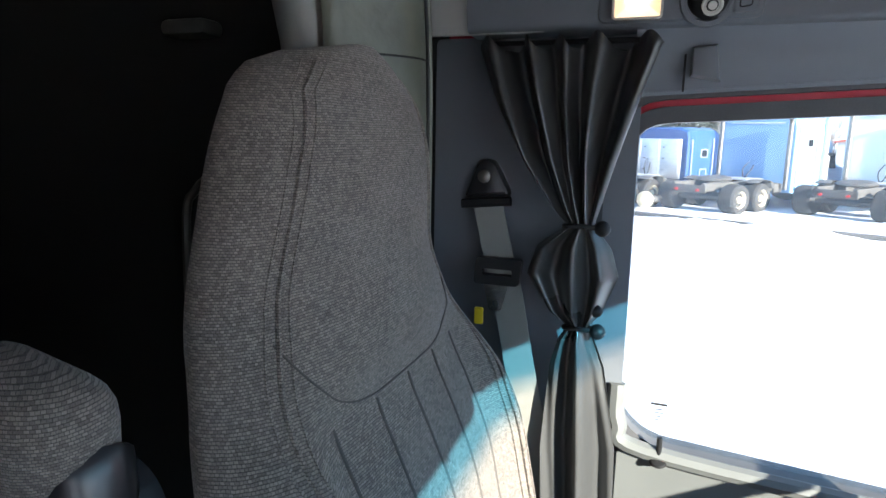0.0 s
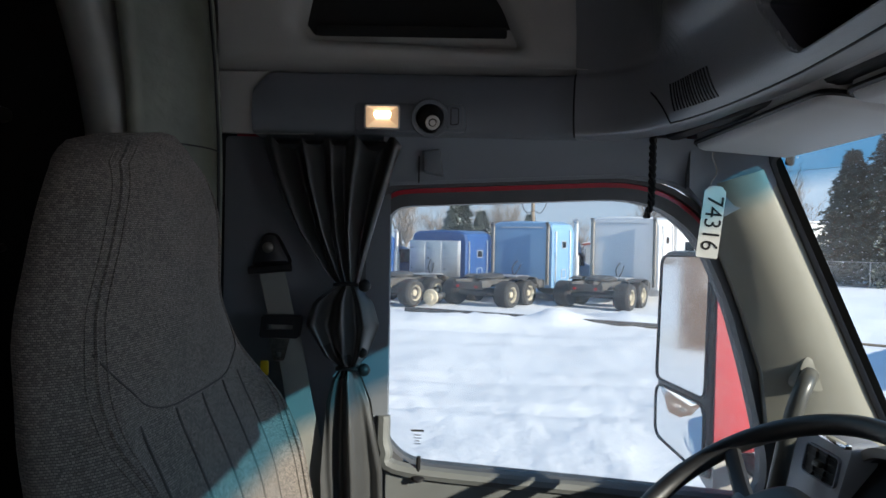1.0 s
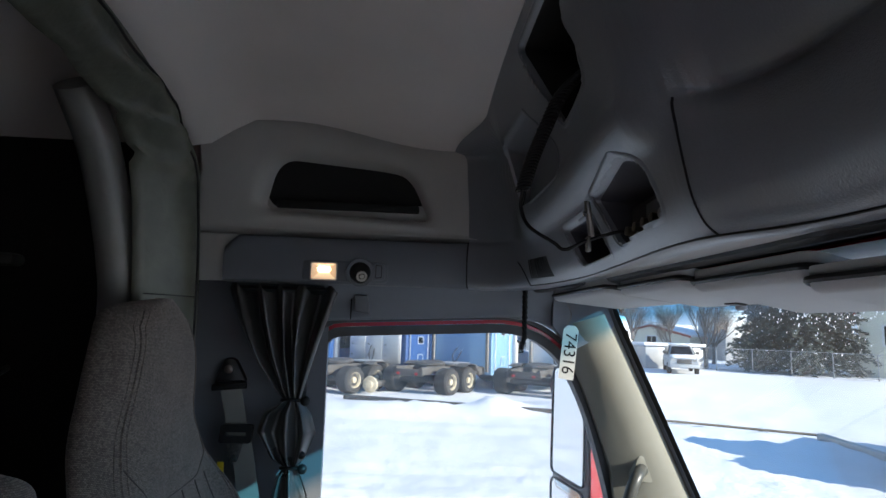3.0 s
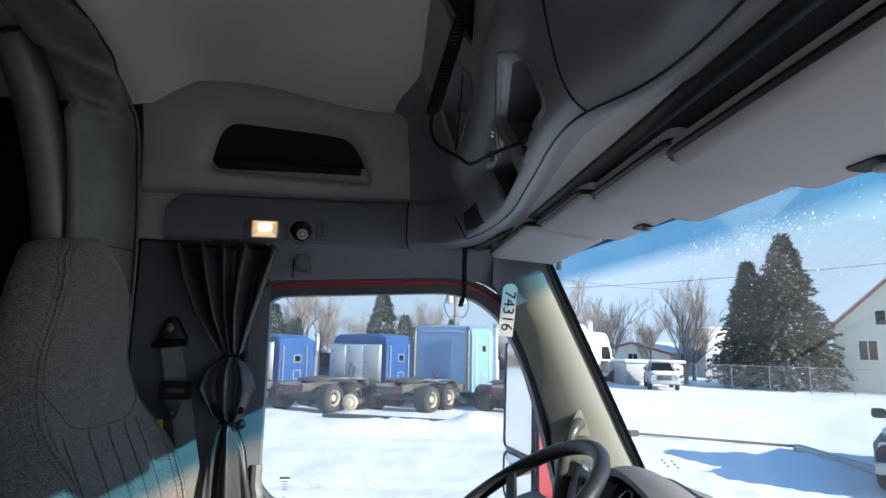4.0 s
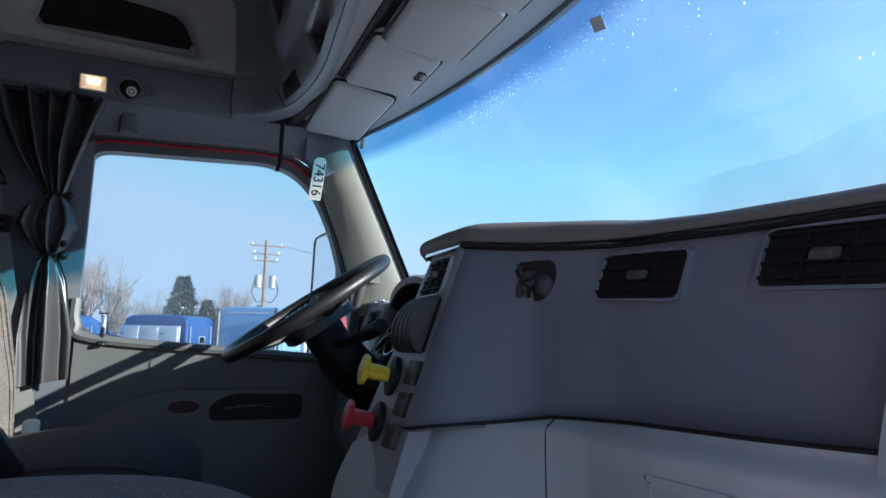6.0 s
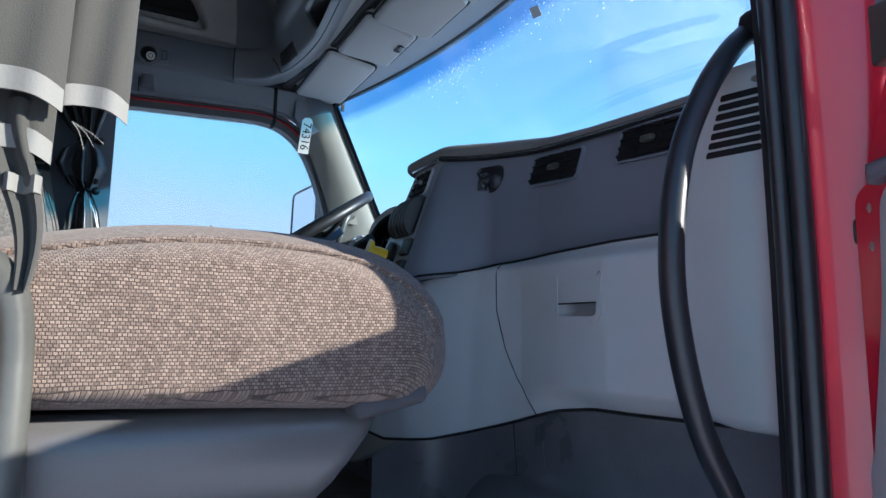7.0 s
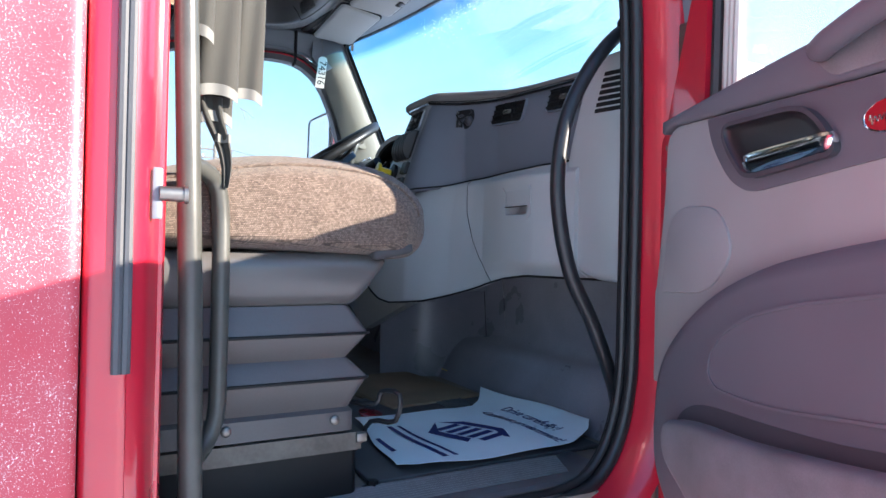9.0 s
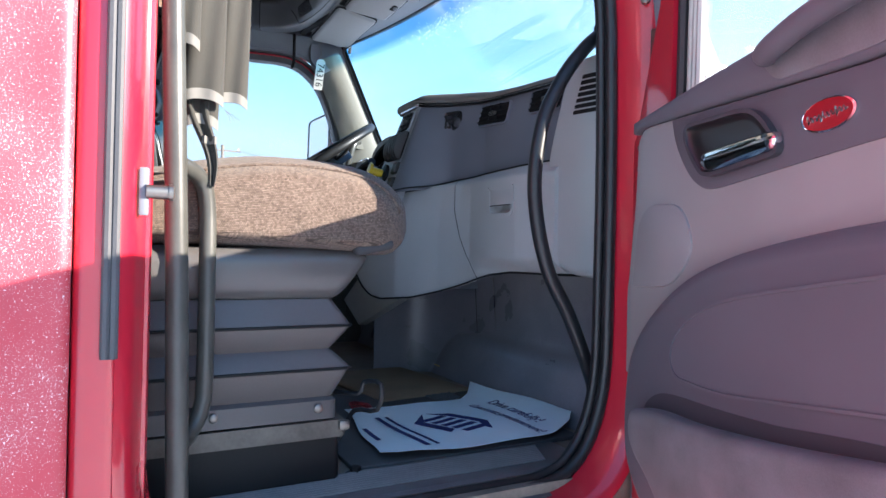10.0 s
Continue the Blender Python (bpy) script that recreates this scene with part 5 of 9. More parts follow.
for i in range(5):
    a0 = 0.24 + 0.112 * i
    bm = B()
    rows = []
    for k in range(13):                             # a tall paddle, bowed out of the panel
        b = 0.066 + 0.082 * k / 12
        o = 0.010 + 0.020 * math.sin(math.pi * k / 12) ** 0.6
        rows.append([stack(a0, b, 0.0), stack(a0, b, o - 0.003), stack(a0 + 0.010, b, o), stack(a0 + 0.054, b, o), stack(a0 + 0.064, b, o - 0.003), stack(a0 + 0.064, b, 0.0)])
    loft(bm, rows)
    part("rocker_switch", bm, M_GLOSS, sw, sharp=50)
for i in range(3):
    bm = B()
    a0, b0 = 0.70, 0.160 + 0.045 * i
    prism(bm, [(a0, b0), (a0 + 0.17, b0), (a0 + 0.17, b0 + 0.034), (a0, b0 + 0.034)], stack, 0.0, 0.010, 0.003)
    part("small_switch", bm, M_GLOSS, st)
for a, b, m_ in ((0.29, 0.185, M_YELLOW), (0.33, 0.255, M_REDKNOB)):
    o = stack(a, b, 0.0)
    bm = B()
    lathe(bm, [(0.030, -0.005), (0.030, 0.006), (0.022, 0.009), (0.010, 0.009)], aim(o, (-0.12, -0.96, 0.22)), 20)
    part("knob_base", bm, M_BLACK, st)
    bm = B()
    lathe(bm, [(0.011, 0.0), (0.012, 0.022), (0.012, 0.040), (0.021, 0.042), (0.023, 0.046), (0.023, 0.051), (0.010, 0.054)], aim(o, (-0.12, -0.96, 0.22)), 8)
    part("brake_knob", bm, m_, st, "yellow knob" if m_ is M_YELLOW else "red knob")

# instrument cluster under its hood
cl = thing("instrument_cluster", (-0.48, 0.64, 0.66), "dark instrument cluster with chrome-ringed gauges under a grey hood", "instrument cluster")
def hood(u, v):
    a = math.pi * u
    x = -0.478 - 0.300 * math.cos(a)
    e = max(0.0, math.sin(a)) ** 0.45
    y = 0.612 - 0.16 * (x + 0.485) + 0.03 * (1 - e) + v * 0.24
    return (x, y, 0.700 + 0.160 * e + 0.012 * math.sin(math.pi * min(1.0, 2.2 * v)) * e - 0.070 * v ** 1.5 * e)
bm = B()
sheet(bm, hood, 44, 10)
thick(bm, (0, 0.004, -0.016))
part("hood", bm, M_PAD, cl, sharp=60)
def dial(x, z, d=0.0):
    """On the leaning face of the cluster, d out of it."""
    return Vector((x, 0.632 + 0.68 * (z - 0.70) - 0.827 * d, z + 0.562 * d))
bm = B()
prism(bm, rounded([(-0.765, 0.640), (-0.205, 0.640), (-0.205, 0.800), (-0.30, 0.838), (-0.66, 0.838), (-0.765, 0.80)], 0.03), dial, -0.02, 0.0)
part("face", bm, M_BLACK, cl)
bm = B()
sheet(bm, lambda u, v: (lambda q: (q[0], q[1] + 0.016 + 0.10 * v, q[2] - 0.018))(hood(u, 0.0)), 40, 4)
part("hood_lining", bm, M_BLACK, cl, sharp=60)
bm = B()
prism(bm, rounded([(-0.80, 0.56), (-0.06, 0.56), (-0.12, 0.655), (-0.78, 0.655)], 0.02), lambda a, b, d: (a, 0.592 - d, b), -0.12, 0.0, 0.01)
part("lower_bezel", bm, M_STACK, cl)
for gx, gz, gr in ((-0.552, 0.702, 0.050), (-0.452, 0.702, 0.050), (-0.352, 0.702, 0.034), (-0.640, 0.768, 0.028), (-0.640, 0.735, 0.026), (-0.640, 0.688, 0.026), (-0.300, 0.760, 0.028)):
    way = (0, -0.827, 0.562)
    bm = B()
    lathe(bm, [(gr + 0.001, 0.0), (gr, 0.016), (gr - 0.002, 0.016), (gr - 0.004, 0.003)], aim(dial(gx, gz), way), 28, cap=False)
    gg = part("gauge", bm, M_BLACK, cl)
    bm = B()
    lathe(bm, [(gr + 0.001, 0.0155), (gr + 0.0008, 0.018), (gr - 0.001, 0.018), (gr - 0.0014, 0.0155)], aim(dial(gx, gz), way), 28, cap=False)
    part("chrome_ring", bm, M_CHROME, gg, "thin chrome ring")
    bm = B()
    lathe(bm, [(gr - 0.003, 0.0), (gr - 0.003, 0.004)], aim(dial(gx, gz), way), 24)
    part("gauge_face", bm, M_GAUGE, gg)
    bm = B()
    tube(bm, [dial(gx, gz, 0.007), dial(gx - gr * 0.5, gz - gr * 0.35, 0.007)], 0.0012, 6)
    part("needle", bm, M_WHITE, gg)
# side of the centre stack, running forward to the cluster
bm = B()
sheet(bm, lambda u, v: tuple(stack(0.0, 0.30 * (1 - v), -0.006).lerp(Vector((-0.196, 0.590, 0.56 + 0.25 * v)), u)), 10, 8)
thick(bm, (0.006, 0.010, 0))
part("stack_side", bm, M_STACK, st, sharp=60)
# left end of the dash with its vent
pl = thing("dash_end_left", (-0.83, 0.64, 0.6), "grey end panel of the dash with an air vent", "dash panel")
bm = B()
LP = rounded([(-0.93, 0.58), (-0.74, 0.58), (-0.755, 0.70), (-0.742, 0.822), (-0.90, 0.826), (-0.94, 0.76)], 0.02)
prism(bm, LP, lambda a, b, d: (a, 0.632 + 0.20 * (b - 0.74) - d, b), -0.05, 0.0, 0.01)
part("panel", bm, M_STACK, pl)
vent(pl, lambda a, b, d: (-0.808 + a, 0.632 + 0.20 * (0.028 + b) - d, 0.768 + b), 0.092, 0.048, 4)
bm = B()
box(bm, (-0.815, 0.640, 0.820), (0.15, 0.012, 0.008), r=0.002)
part("chrome_bar", bm, M_CHROME, pl)
bm = B()
lathe(bm, [(0.016, 0), (0.016, 0.018), (0.012, 0.02)], aim((-0.79, 0.612, 0.66), (0, -1, 0.1)), 14)
part("knob", bm, M_BLACK, pl)
# lower dash on the driver's side
bm = B()
prism(bm, [(0.56, 0.64), (0.54, 0.45), (0.62, 0.30), (0.78, 0.30), (0.78, 0.64)], lambda a, b, d: (d, a, b), -0.86, 0.02)
single("knee_bolster", bm, M_DARK, "dark knee bolster under the steering column", "knee bolster")
# cowl top under the windscreen on the driver's side
bm = B()
sheet(bm, lambda u, v: (-0.86 + 0.98 * u, 0.70 + (screen(-0.86 + 0.98 * u, 0.73)[1] + 0.03 - 0.70) * v, 0.742 - 0.012 * v), 20, 6)
thick(bm, (0, 0, -0.03))
single("dash_cowl", bm, M_RUBBER, "dark dash top below the windscreen", "dash top", kind="structure")

# wipers outside the screen
wp = thing("wiper", (0.1, 1.2, 0.8), "black windscreen wiper parked along the cowl", "wiper")
bm = B()
tube(bm, [(x, screen(x, 0.775)[1] + 0.012, 0.775 + 0.006 * math.sin(9 * x)) for x in np.linspace(-0.35, 0.38, 14)], 0.006, 6)
part("blade", bm, M_BLACK, wp)
bm = B()
tube(bm, [(0.45, 1.22, 0.755), (0.2, 1.26, 0.80), (0.02, 1.25, 0.785)], 0.007, 6)
part("arm", bm, M_BLACK, wp)

# ---- steering wheel ----
WC = Vector((-0.525, 0.384, 0.784))
WT = Matrix.Translation(WC) @ Euler((radians(34.6), 0, 0)).to_matrix().to_4x4()
sw = thing("steering_wheel", WC, "black leather-rimmed truck steering wheel with a padded hub", "steering wheel")
bm = B()
tube(bm, [WT @ Vector((0.213 * math.cos(a), 0.213 * math.sin(a), 0)) for a in np.linspace(0, 2 * math.pi, 65)[:-1]], 0.0155, 12, closed=True)
part("rim", bm, M_LEATHER, sw, sharp=80)
bm = B()
hub = rounded([(-0.075, -0.085), (0.075, -0.085), (0.095, 0.02), (0.06, 0.085), (-0.06, 0.085), (-0.095, 0.02)], 0.035, 5)
prism(bm, hub, lambda a, b, d: WT @ Vector((a, b, d)), -0.06, -0.005, 0.02)
hb = part("hub_pad", bm, M_LEATHER, sw)
bm = B()
tube(bm, [WT @ Vector((a * 0.8, b * 0.8, -0.008)) for a, b in hub], 0.0018, 6, closed=True)
part("hub_trim", bm, M_GREYBAR, hb)
bm = B()
lathe(bm, [(0.018, 0.0), (0.018, 0.003), (0.01, 0.004)], WT @ Matrix.Translation((0, 0.045, -0.007)), 16)
part("hub_badge", bm, M_GREYBAR, hb)
for sx in (-1, 1):
    for k in range(4):
        bm = B()
        prism(bm, rounded([(sx * 0.045, -0.05 + 0.018 * k), (sx * 0.085, -0.05 + 0.018 * k), (sx * 0.085, -0.037 + 0.018 * k), (sx * 0.045, -0.037 + 0.018 * k)], 0.004), lambda a, b, d: WT @ Vector((a, b, d)), -0.01, 0.001, 0.002)
        part("wheel_button", bm, M_GREYBAR, hb)
for a0, a1 in ((18, 8), (162, 172), (-60, -60), (240, 240)):
    bm = B()
    p = Vector((0.205 * math.cos(radians(a0)), 0.205 * math.sin(radians(a0)), -0.002))
    q = Vector((0.07 * math.cos(radians(a1)), 0.07 * math.sin(radians(a1)), -0.035))
    tube(bm, spl([WT @ p, WT @ p.lerp(q, 0.5) + Vector((0, 0, -0.008)), WT @ q], 5), 0.014, 8, flat=(WT.to_3x3() @ Vector((0, 0, 1)), 0.55))
    part("spoke", bm, M_LEATHER, sw)
bm = B()
tube(bm, spl([WT @ Vector((0, 0, -0.04)), WT @ Vector((0, 0, -0.12)), WT @ Vector((0, 0.02, -0.22)), (-0.525, 0.62, 0.58)], 5), [0.05] * 6 + [0.06] * 5 + [0.075] * 5, 14)
part("column_cover", bm, M_BLACK, sw)
bm = B()
tube(bm, spl([WT @ Vector((0.05, 0, -0.11)), (-0.40, 0.455, 0.70), (-0.33, 0.47, 0.715), (-0.26, 0.485, 0.735)], 5), [0.010] * 6 + [0.012] * 5 + [0.016] * 5, 10)
part("stalk", bm, M_BLACK, sw)
bm = B()
tube(bm, spl([WT @ Vector((-0.05, 0, -0.11)), (-0.62, 0.46, 0.71), (-0.70, 0.47, 0.72)], 5), 0.011, 10)
part("stalk", bm, M_BLACK, sw)

# ---- seats ----
def cushion(cx, y_front, y_back, z_low, z_top, half, cloth_mat, parent):
    """A seat cushion with crowned top, rounded front and welted sides."""
    L = y_front - y_back
    prof = [(0.0, 0.55), (0.12, 0.70), (0.30, 0.87), (0.48, 0.985), (0.64, 1.01), (0.80, 0.96), (0.91, 0.82), (0.98, 0.58), (0.995, 0.32), (0.965, 0.10), (0.88, 0.0), (0.55, 0.05), (0.25, 0.08), (0.0, 0.10)]
    base = spl([(y_back + a * L, z_low + b * (z_top - z_low), 0) for a, b in prof], 4, closed=True)
    mid = Vector((sum(p.x for p in base) / len(base), sum(p.y for p in base) / len(base)))
    loops = []
    for k in range(41):
        t = -math.cos(math.pi * k / 40)
        e = (1 - abs(t) ** 5) ** 0.5 if abs(t) < 1 else 0.0
        s = 0.74 + 0.26 * e
        sz = 0.62 + 0.38 * e
        crown = 0.028 * (1 - t * t)
        loop = []
        for p in base:
            y = mid.x + (p.x - mid.x) * s + (0.045 * (1 - t * t) if p.x > mid.x else 0)
            z = mid.y + (p.y - mid.y) * sz
            if p.y > mid.y:
                z += crown
            loop.append((cx + t * half, y, z))
        loops.append(loop)
    bm = B()
    loft(bm, loops)
    c = part("cushion", bm, cloth_mat, parent, sharp=80)
    for t in (-0.93, 0.93):
        e = (1 - abs(t) ** 5) ** 0.5
        s, sz = 0.74 + 0.26 * e, 0.62 + 0.38 * e
        bm = B()
        pts = []
        for p in base:
            if p.y > mid.y - 0.01:
                pts.append((cx + t * half, mid.x + (p.x - mid.x) * s + (0.045 * (1 - t * t) if p.x > mid.x else 0), mid.y + (p.y - mid.y) * sz + 0.035 * (1 - t * t) + 0.001))
        pts.sort(key=lambda q: q[1])
        tube(bm, pts, 0.0028, 6)
        part("welt", bm, cloth_mat, c)
    return c


BACK_Y = [(0.40, -0.235), (0.60, -0.245), (0.80, -0.285), (0.90, -0.328), (0.95, -0.354), (1.0, -0.374), (1.05, -0.386), (1.15, -0.388), (1.225, -0.396), (1.285, -0.418)]


def backrest(cx, dy, z0, z1, cloth_mat, parent, lean=0.0):
    """A high seat back with built-in headrest, side wings, a ribbed middle and piped seams."""
    prof = [(0.0, 0.28), (0.30, 0.295), (0.50, 0.290), (0.60, 0.262), (0.67, 0.232), (0.757, 0.216), (0.86, 0.202), (0.915, 0.180), (0.943, 0.158), (0.965, 0.130), (0.983, 0.095), (0.994, 0.06), (1.0, 0.02)]
    seam = [(0, 0.225), (0.60, 0.213), (0.715, 0.180), (0.86, 0.152), (0.94, 0.128), (0.97, 0.095)]

    def fy(z):
        q = z - z1 + 1.285
        return sum(lerp(BACK_Y, q + o) for o in (-0.03, -0.015, 0, 0.015, 0.03)) / 5 + dy

    def width(v):
        return sum(lerp(prof, v + o) for o in (-0.02, 0, 0.02)) / 3 if v < 0.93 else lerp(prof, v)

    def depth(v, w):
        return 0.072 * min(1.0, w / 0.12) * (1.0 + 0.25 * smooth(0.7, 0.2, v))

    def out(x, v, w):
        """How far the front stands behind the middle's line at x."""
        e = min(0.9995, abs(x) / w)
        dep = depth(v, w)
        s = (1 - e ** (2 / 0.62)) ** 0.5
        y = dep * s ** 0.8 - dep
        y += 0.040 * smooth(0.60, 0.80, e) * smooth(0.66, 0.52, v) * s
        y += 0.010 * smooth(0.74, 0.69, v) * smooth(0.58, 0.66, v) * (1 - e * e)          # the pad's lower roll
        y -= 0.012 * smooth(0.66, 0.62, v) * smooth(0.80, 0.60, e)
        return y
    loops = []
    n = 44
    for k in range(61):
        v = k / 60
        v = v - 0.02 * math.sin(2 * math.pi * v)
        z = z0 + (z1 - z0) * v
        w = width(v)
        dep = depth(v, w)
        loop = []
        for j in range(n):
            a = 2 * math.pi * j / n
            c, s = math.cos(a), math.sin(a)
            x = w * math.copysign(abs(c) ** (0.62 if s >= 0 else 0.95), c)
            if s < 0:
                x *= 1 - 0.12 * abs(s)
            if s >= 0:
                y = fy(z) + out(x, v, w)
            else:
                y = fy(z) - dep - 0.55 * dep * abs(s) ** 0.9
            loop.append((cx + lean * smooth(0.95, 0.68, v) + x, y, z))
        loops.append(loop)
    bm = B()
    loft(bm, loops)
    b = part("backrest", bm, cloth_mat, parent, sharp=80)

    def front(x, z, up=0.002):
        v = (z - z0) / (z1 - z0)
        return (cx + lean * smooth(0.95, 0.68, v) + x, fy(z) + out(x, v, width(v)) + up, z)
    for sx in (-1, 1):
        for o, r, up in ((0.0, 0.0026, 0.0005), (0.011, 0.0012, 0.0003), (-0.011, 0.0012, 0.0003)):
            bm = B()
            tube(bm, [front(sx * (lerp(seam, v) - o), z0 + (z1 - z0) * v, up) for v in np.linspace(0.05, 0.97, 60)], r, 6)
            part("welt" if not o else "stitching", bm, cloth_mat, b)
    zt = z0 + (z1 - z0) * 0.613
    bm = B()
    tube(bm, [front(x, zt + 0.085 * (abs(x) / 0.19) ** 5, 0.0008) for x in np.linspace(-0.188, 0.188, 38)], 0.0011, 6)
    part("arched_seam", bm, M_GROOVE, b)
    for i in range(-2, 3):
        x = 0.076 * i
        bm = B()
        tube(bm, [front(x, z, 0.0002) for z in np.linspace(z0 + 0.05, zt - 0.004, 20)], 0.0019, 6)
        part("rib_groove", bm, M_GROOVE, b)
    return b


ds = thing("driver_seat", (-0.535, -0.3, 0.0), "high-backed driver's seat in dark grey-brown woven cloth with ribbed insert", "seat", group="cab seats")
backrest(-0.555, 0.0, 0.40, 1.287, M_SEATC, ds, 0.028)
cushion(-0.560, 0.13, -0.36, 0.36, 0.475, 0.26, M_SEATRIB, ds)
bm = B()
prism(bm, rounded([(-0.40, 0.0), (0.02, 0.0), (0.08, 0.36), (-0.44, 0.36)], 0.03), lambda a, b, d: (d, a, b), -0.74, -0.33)
part("base", bm, M_BELLOWS, ds)
# folded-up armrest on the inner side
bm = B()
box(bm, (-0.222, -0.525, 0.975), (0.082, 0.135, 0.125), pose(0, 0, 0, -14, 10, 0), 0.038, 6)
ar = part("armrest", bm, M_SEATC, ds, "grey cloth armrest, folded up")
bm = B()
prism(bm, rounded([(-0.56, 0.70), (-0.44, 0.70), (-0.435, 0.92), (-0.46, 0.955), (-0.55, 0.955)], 0.03, 5), lambda a, b, d: (-0.262 + d, a, b), 0.0, 0.075, 0.016)
part("bracket", bm, M_BLKBAR, ar, "glossy black bracket")
bm = B()
tube(bm, spl([(-0.205, -0.440, 0.70), (-0.215, -0.458, 0.84), (-0.226, -0.476, 0.945), (-0.229, -0.481, 0.962), (-0.230, -0.483, 0.966)], 5), [0.034] * 16 + [0.033, 0.030, 0.024, 0.014, 0.004], 20)
part("pivot_cover", bm, M_CUP, ar, "round glossy black pivot cover", sharp=60)
# buckle box on the seat's inner side
bm = B()
box(bm, (-0.27, -0.16, 0.50), (0.03, 0.06, 0.085), pose(0, 0, 0, 35, 0, 0), 0.006)
part("buckle_box", bm, M_BLACK, ds)

ps = thing("passenger_seat", (0.52, -0.1, 0.0), "passenger seat in sunlit brown-grey woven cloth on a bellows base", "seat", group="cab seats")
cushion(0.512, 0.185, -0.36, 0.408, 0.566, 0.262, M_SEATP, ps)
backrest(0.515, -0.08, 0.44, 1.30, M_SEATP, ps)
bm = B()
box(bm, (0.738, 0.112, 0.424), (0.050, 0.075, 0.020), pose(0, 0, 0, 12, 0, 0), 0.009, 4)
part("front_flap", bm, M_FLAP, ps, "grey felt patch under the cushion's front corner")


def shell(rows, x0, x1, r=0.02):
    """Stacks rounded rectangles: rows of (z, y_back, y_front, grow)."""
    bm = B()
    loops = []
    for z, ya, yb, g in rows:
        loops.append([(a, b, z) for a, b in rounded([(x0 - g, ya), (x1 + g, ya), (x1 + g, yb), (x0 - g, yb)], r, 4)])
    loft(bm, loops)
    return bm


part("base_cover", shell([(0.328, -0.32, 0.050, -0.016), (0.336, -0.32, 0.060, -0.004), (0.350, -0.33, 0.072, 0.004), (0.372, -0.34, 0.088, 0.010), (0.392, -0.34, 0.102, 0.012), (0.406, -0.34, 0.110, 0.009), (0.416, -0.34, 0.108, 0.000), (0.420, -0.34, 0.098, -0.012)], 0.30, 0.735, 0.028), M_SEATBASE, ps, "smooth grey plastic cushion pan", sharp=40)
part("bellows", shell([(0.330, -0.30, 0.045, -0.01), (0.288, -0.31, 0.074, 0.008), (0.283, -0.31, 0.076, 0.009), (0.278, -0.31, 0.074, 0.008), (0.240, -0.30, 0.045, -0.012), (0.212, -0.31, 0.074, 0.008), (0.207, -0.31, 0.077, 0.009), (0.202, -0.31, 0.074, 0.008), (0.156, -0.30, 0.050, -0.008), (0.150, -0.30, 0.055, 0.0), (0.118, -0.30, 0.055, 0.002)], 0.30, 0.735, 0.015), M_BELLOWS, ps, "black vinyl bellows with piped folds", sharp=25)
for z in (0.283, 0.207):
    bm = B()
    tube(bm, [(a, b, z) for a, b in rounded([(0.29, -0.312), (0.745, -0.312), (0.745, 0.078), (0.29, 0.078)], 0.015, 4)], 0.0028, 6, closed=True)
    part("piping", bm, M_BLACK, ps)
part("base_rail", shell([(0.085, -0.30, 0.068, 0.0), (0.115, -0.30, 0.068, 0.0)], 0.30, 0.742, 0.006), M_RAIL, ps, "worn bare steel seat rail")
part("base_box", shell([(0.0, -0.30, 0.062, 0.0), (0.084, -0.30, 0.062, -0.004)], 0.30, 0.735, 0.01), M_BLACK, ps)
for y in (-0.155, 0.020):
    bm = B()
    lathe(bm, [(0.008, 0.0), (0.008, 0.004), (0.005, 0.006)], aim((0.737, y, 0.138), (1, 0, 0)), 12)
    part("bolt", bm, M_STEEL, ps)
bm = B()
tube(bm, spl([(0.66, 0.06, 0.150), (0.705, 0.105, 0.150), (0.71, 0.115, 0.172), (0.745, 0.135, 0.172), (0.74, 0.13, 0.125), (0.70, 0.10, 0.118), (0.68, 0.085, 0.075), (0.675, 0.07, 0.05)], 3), 0.0045, 8)
part("adjuster_handle", bm, M_BLKBAR, ps, "bent black wire adjuster handle")
bm = B()
box(bm, (0.742, 0.066, 0.105), (0.012, 0.02, 0.018), r=0.004)
part("rail_end", bm, M_STEEL, ps)

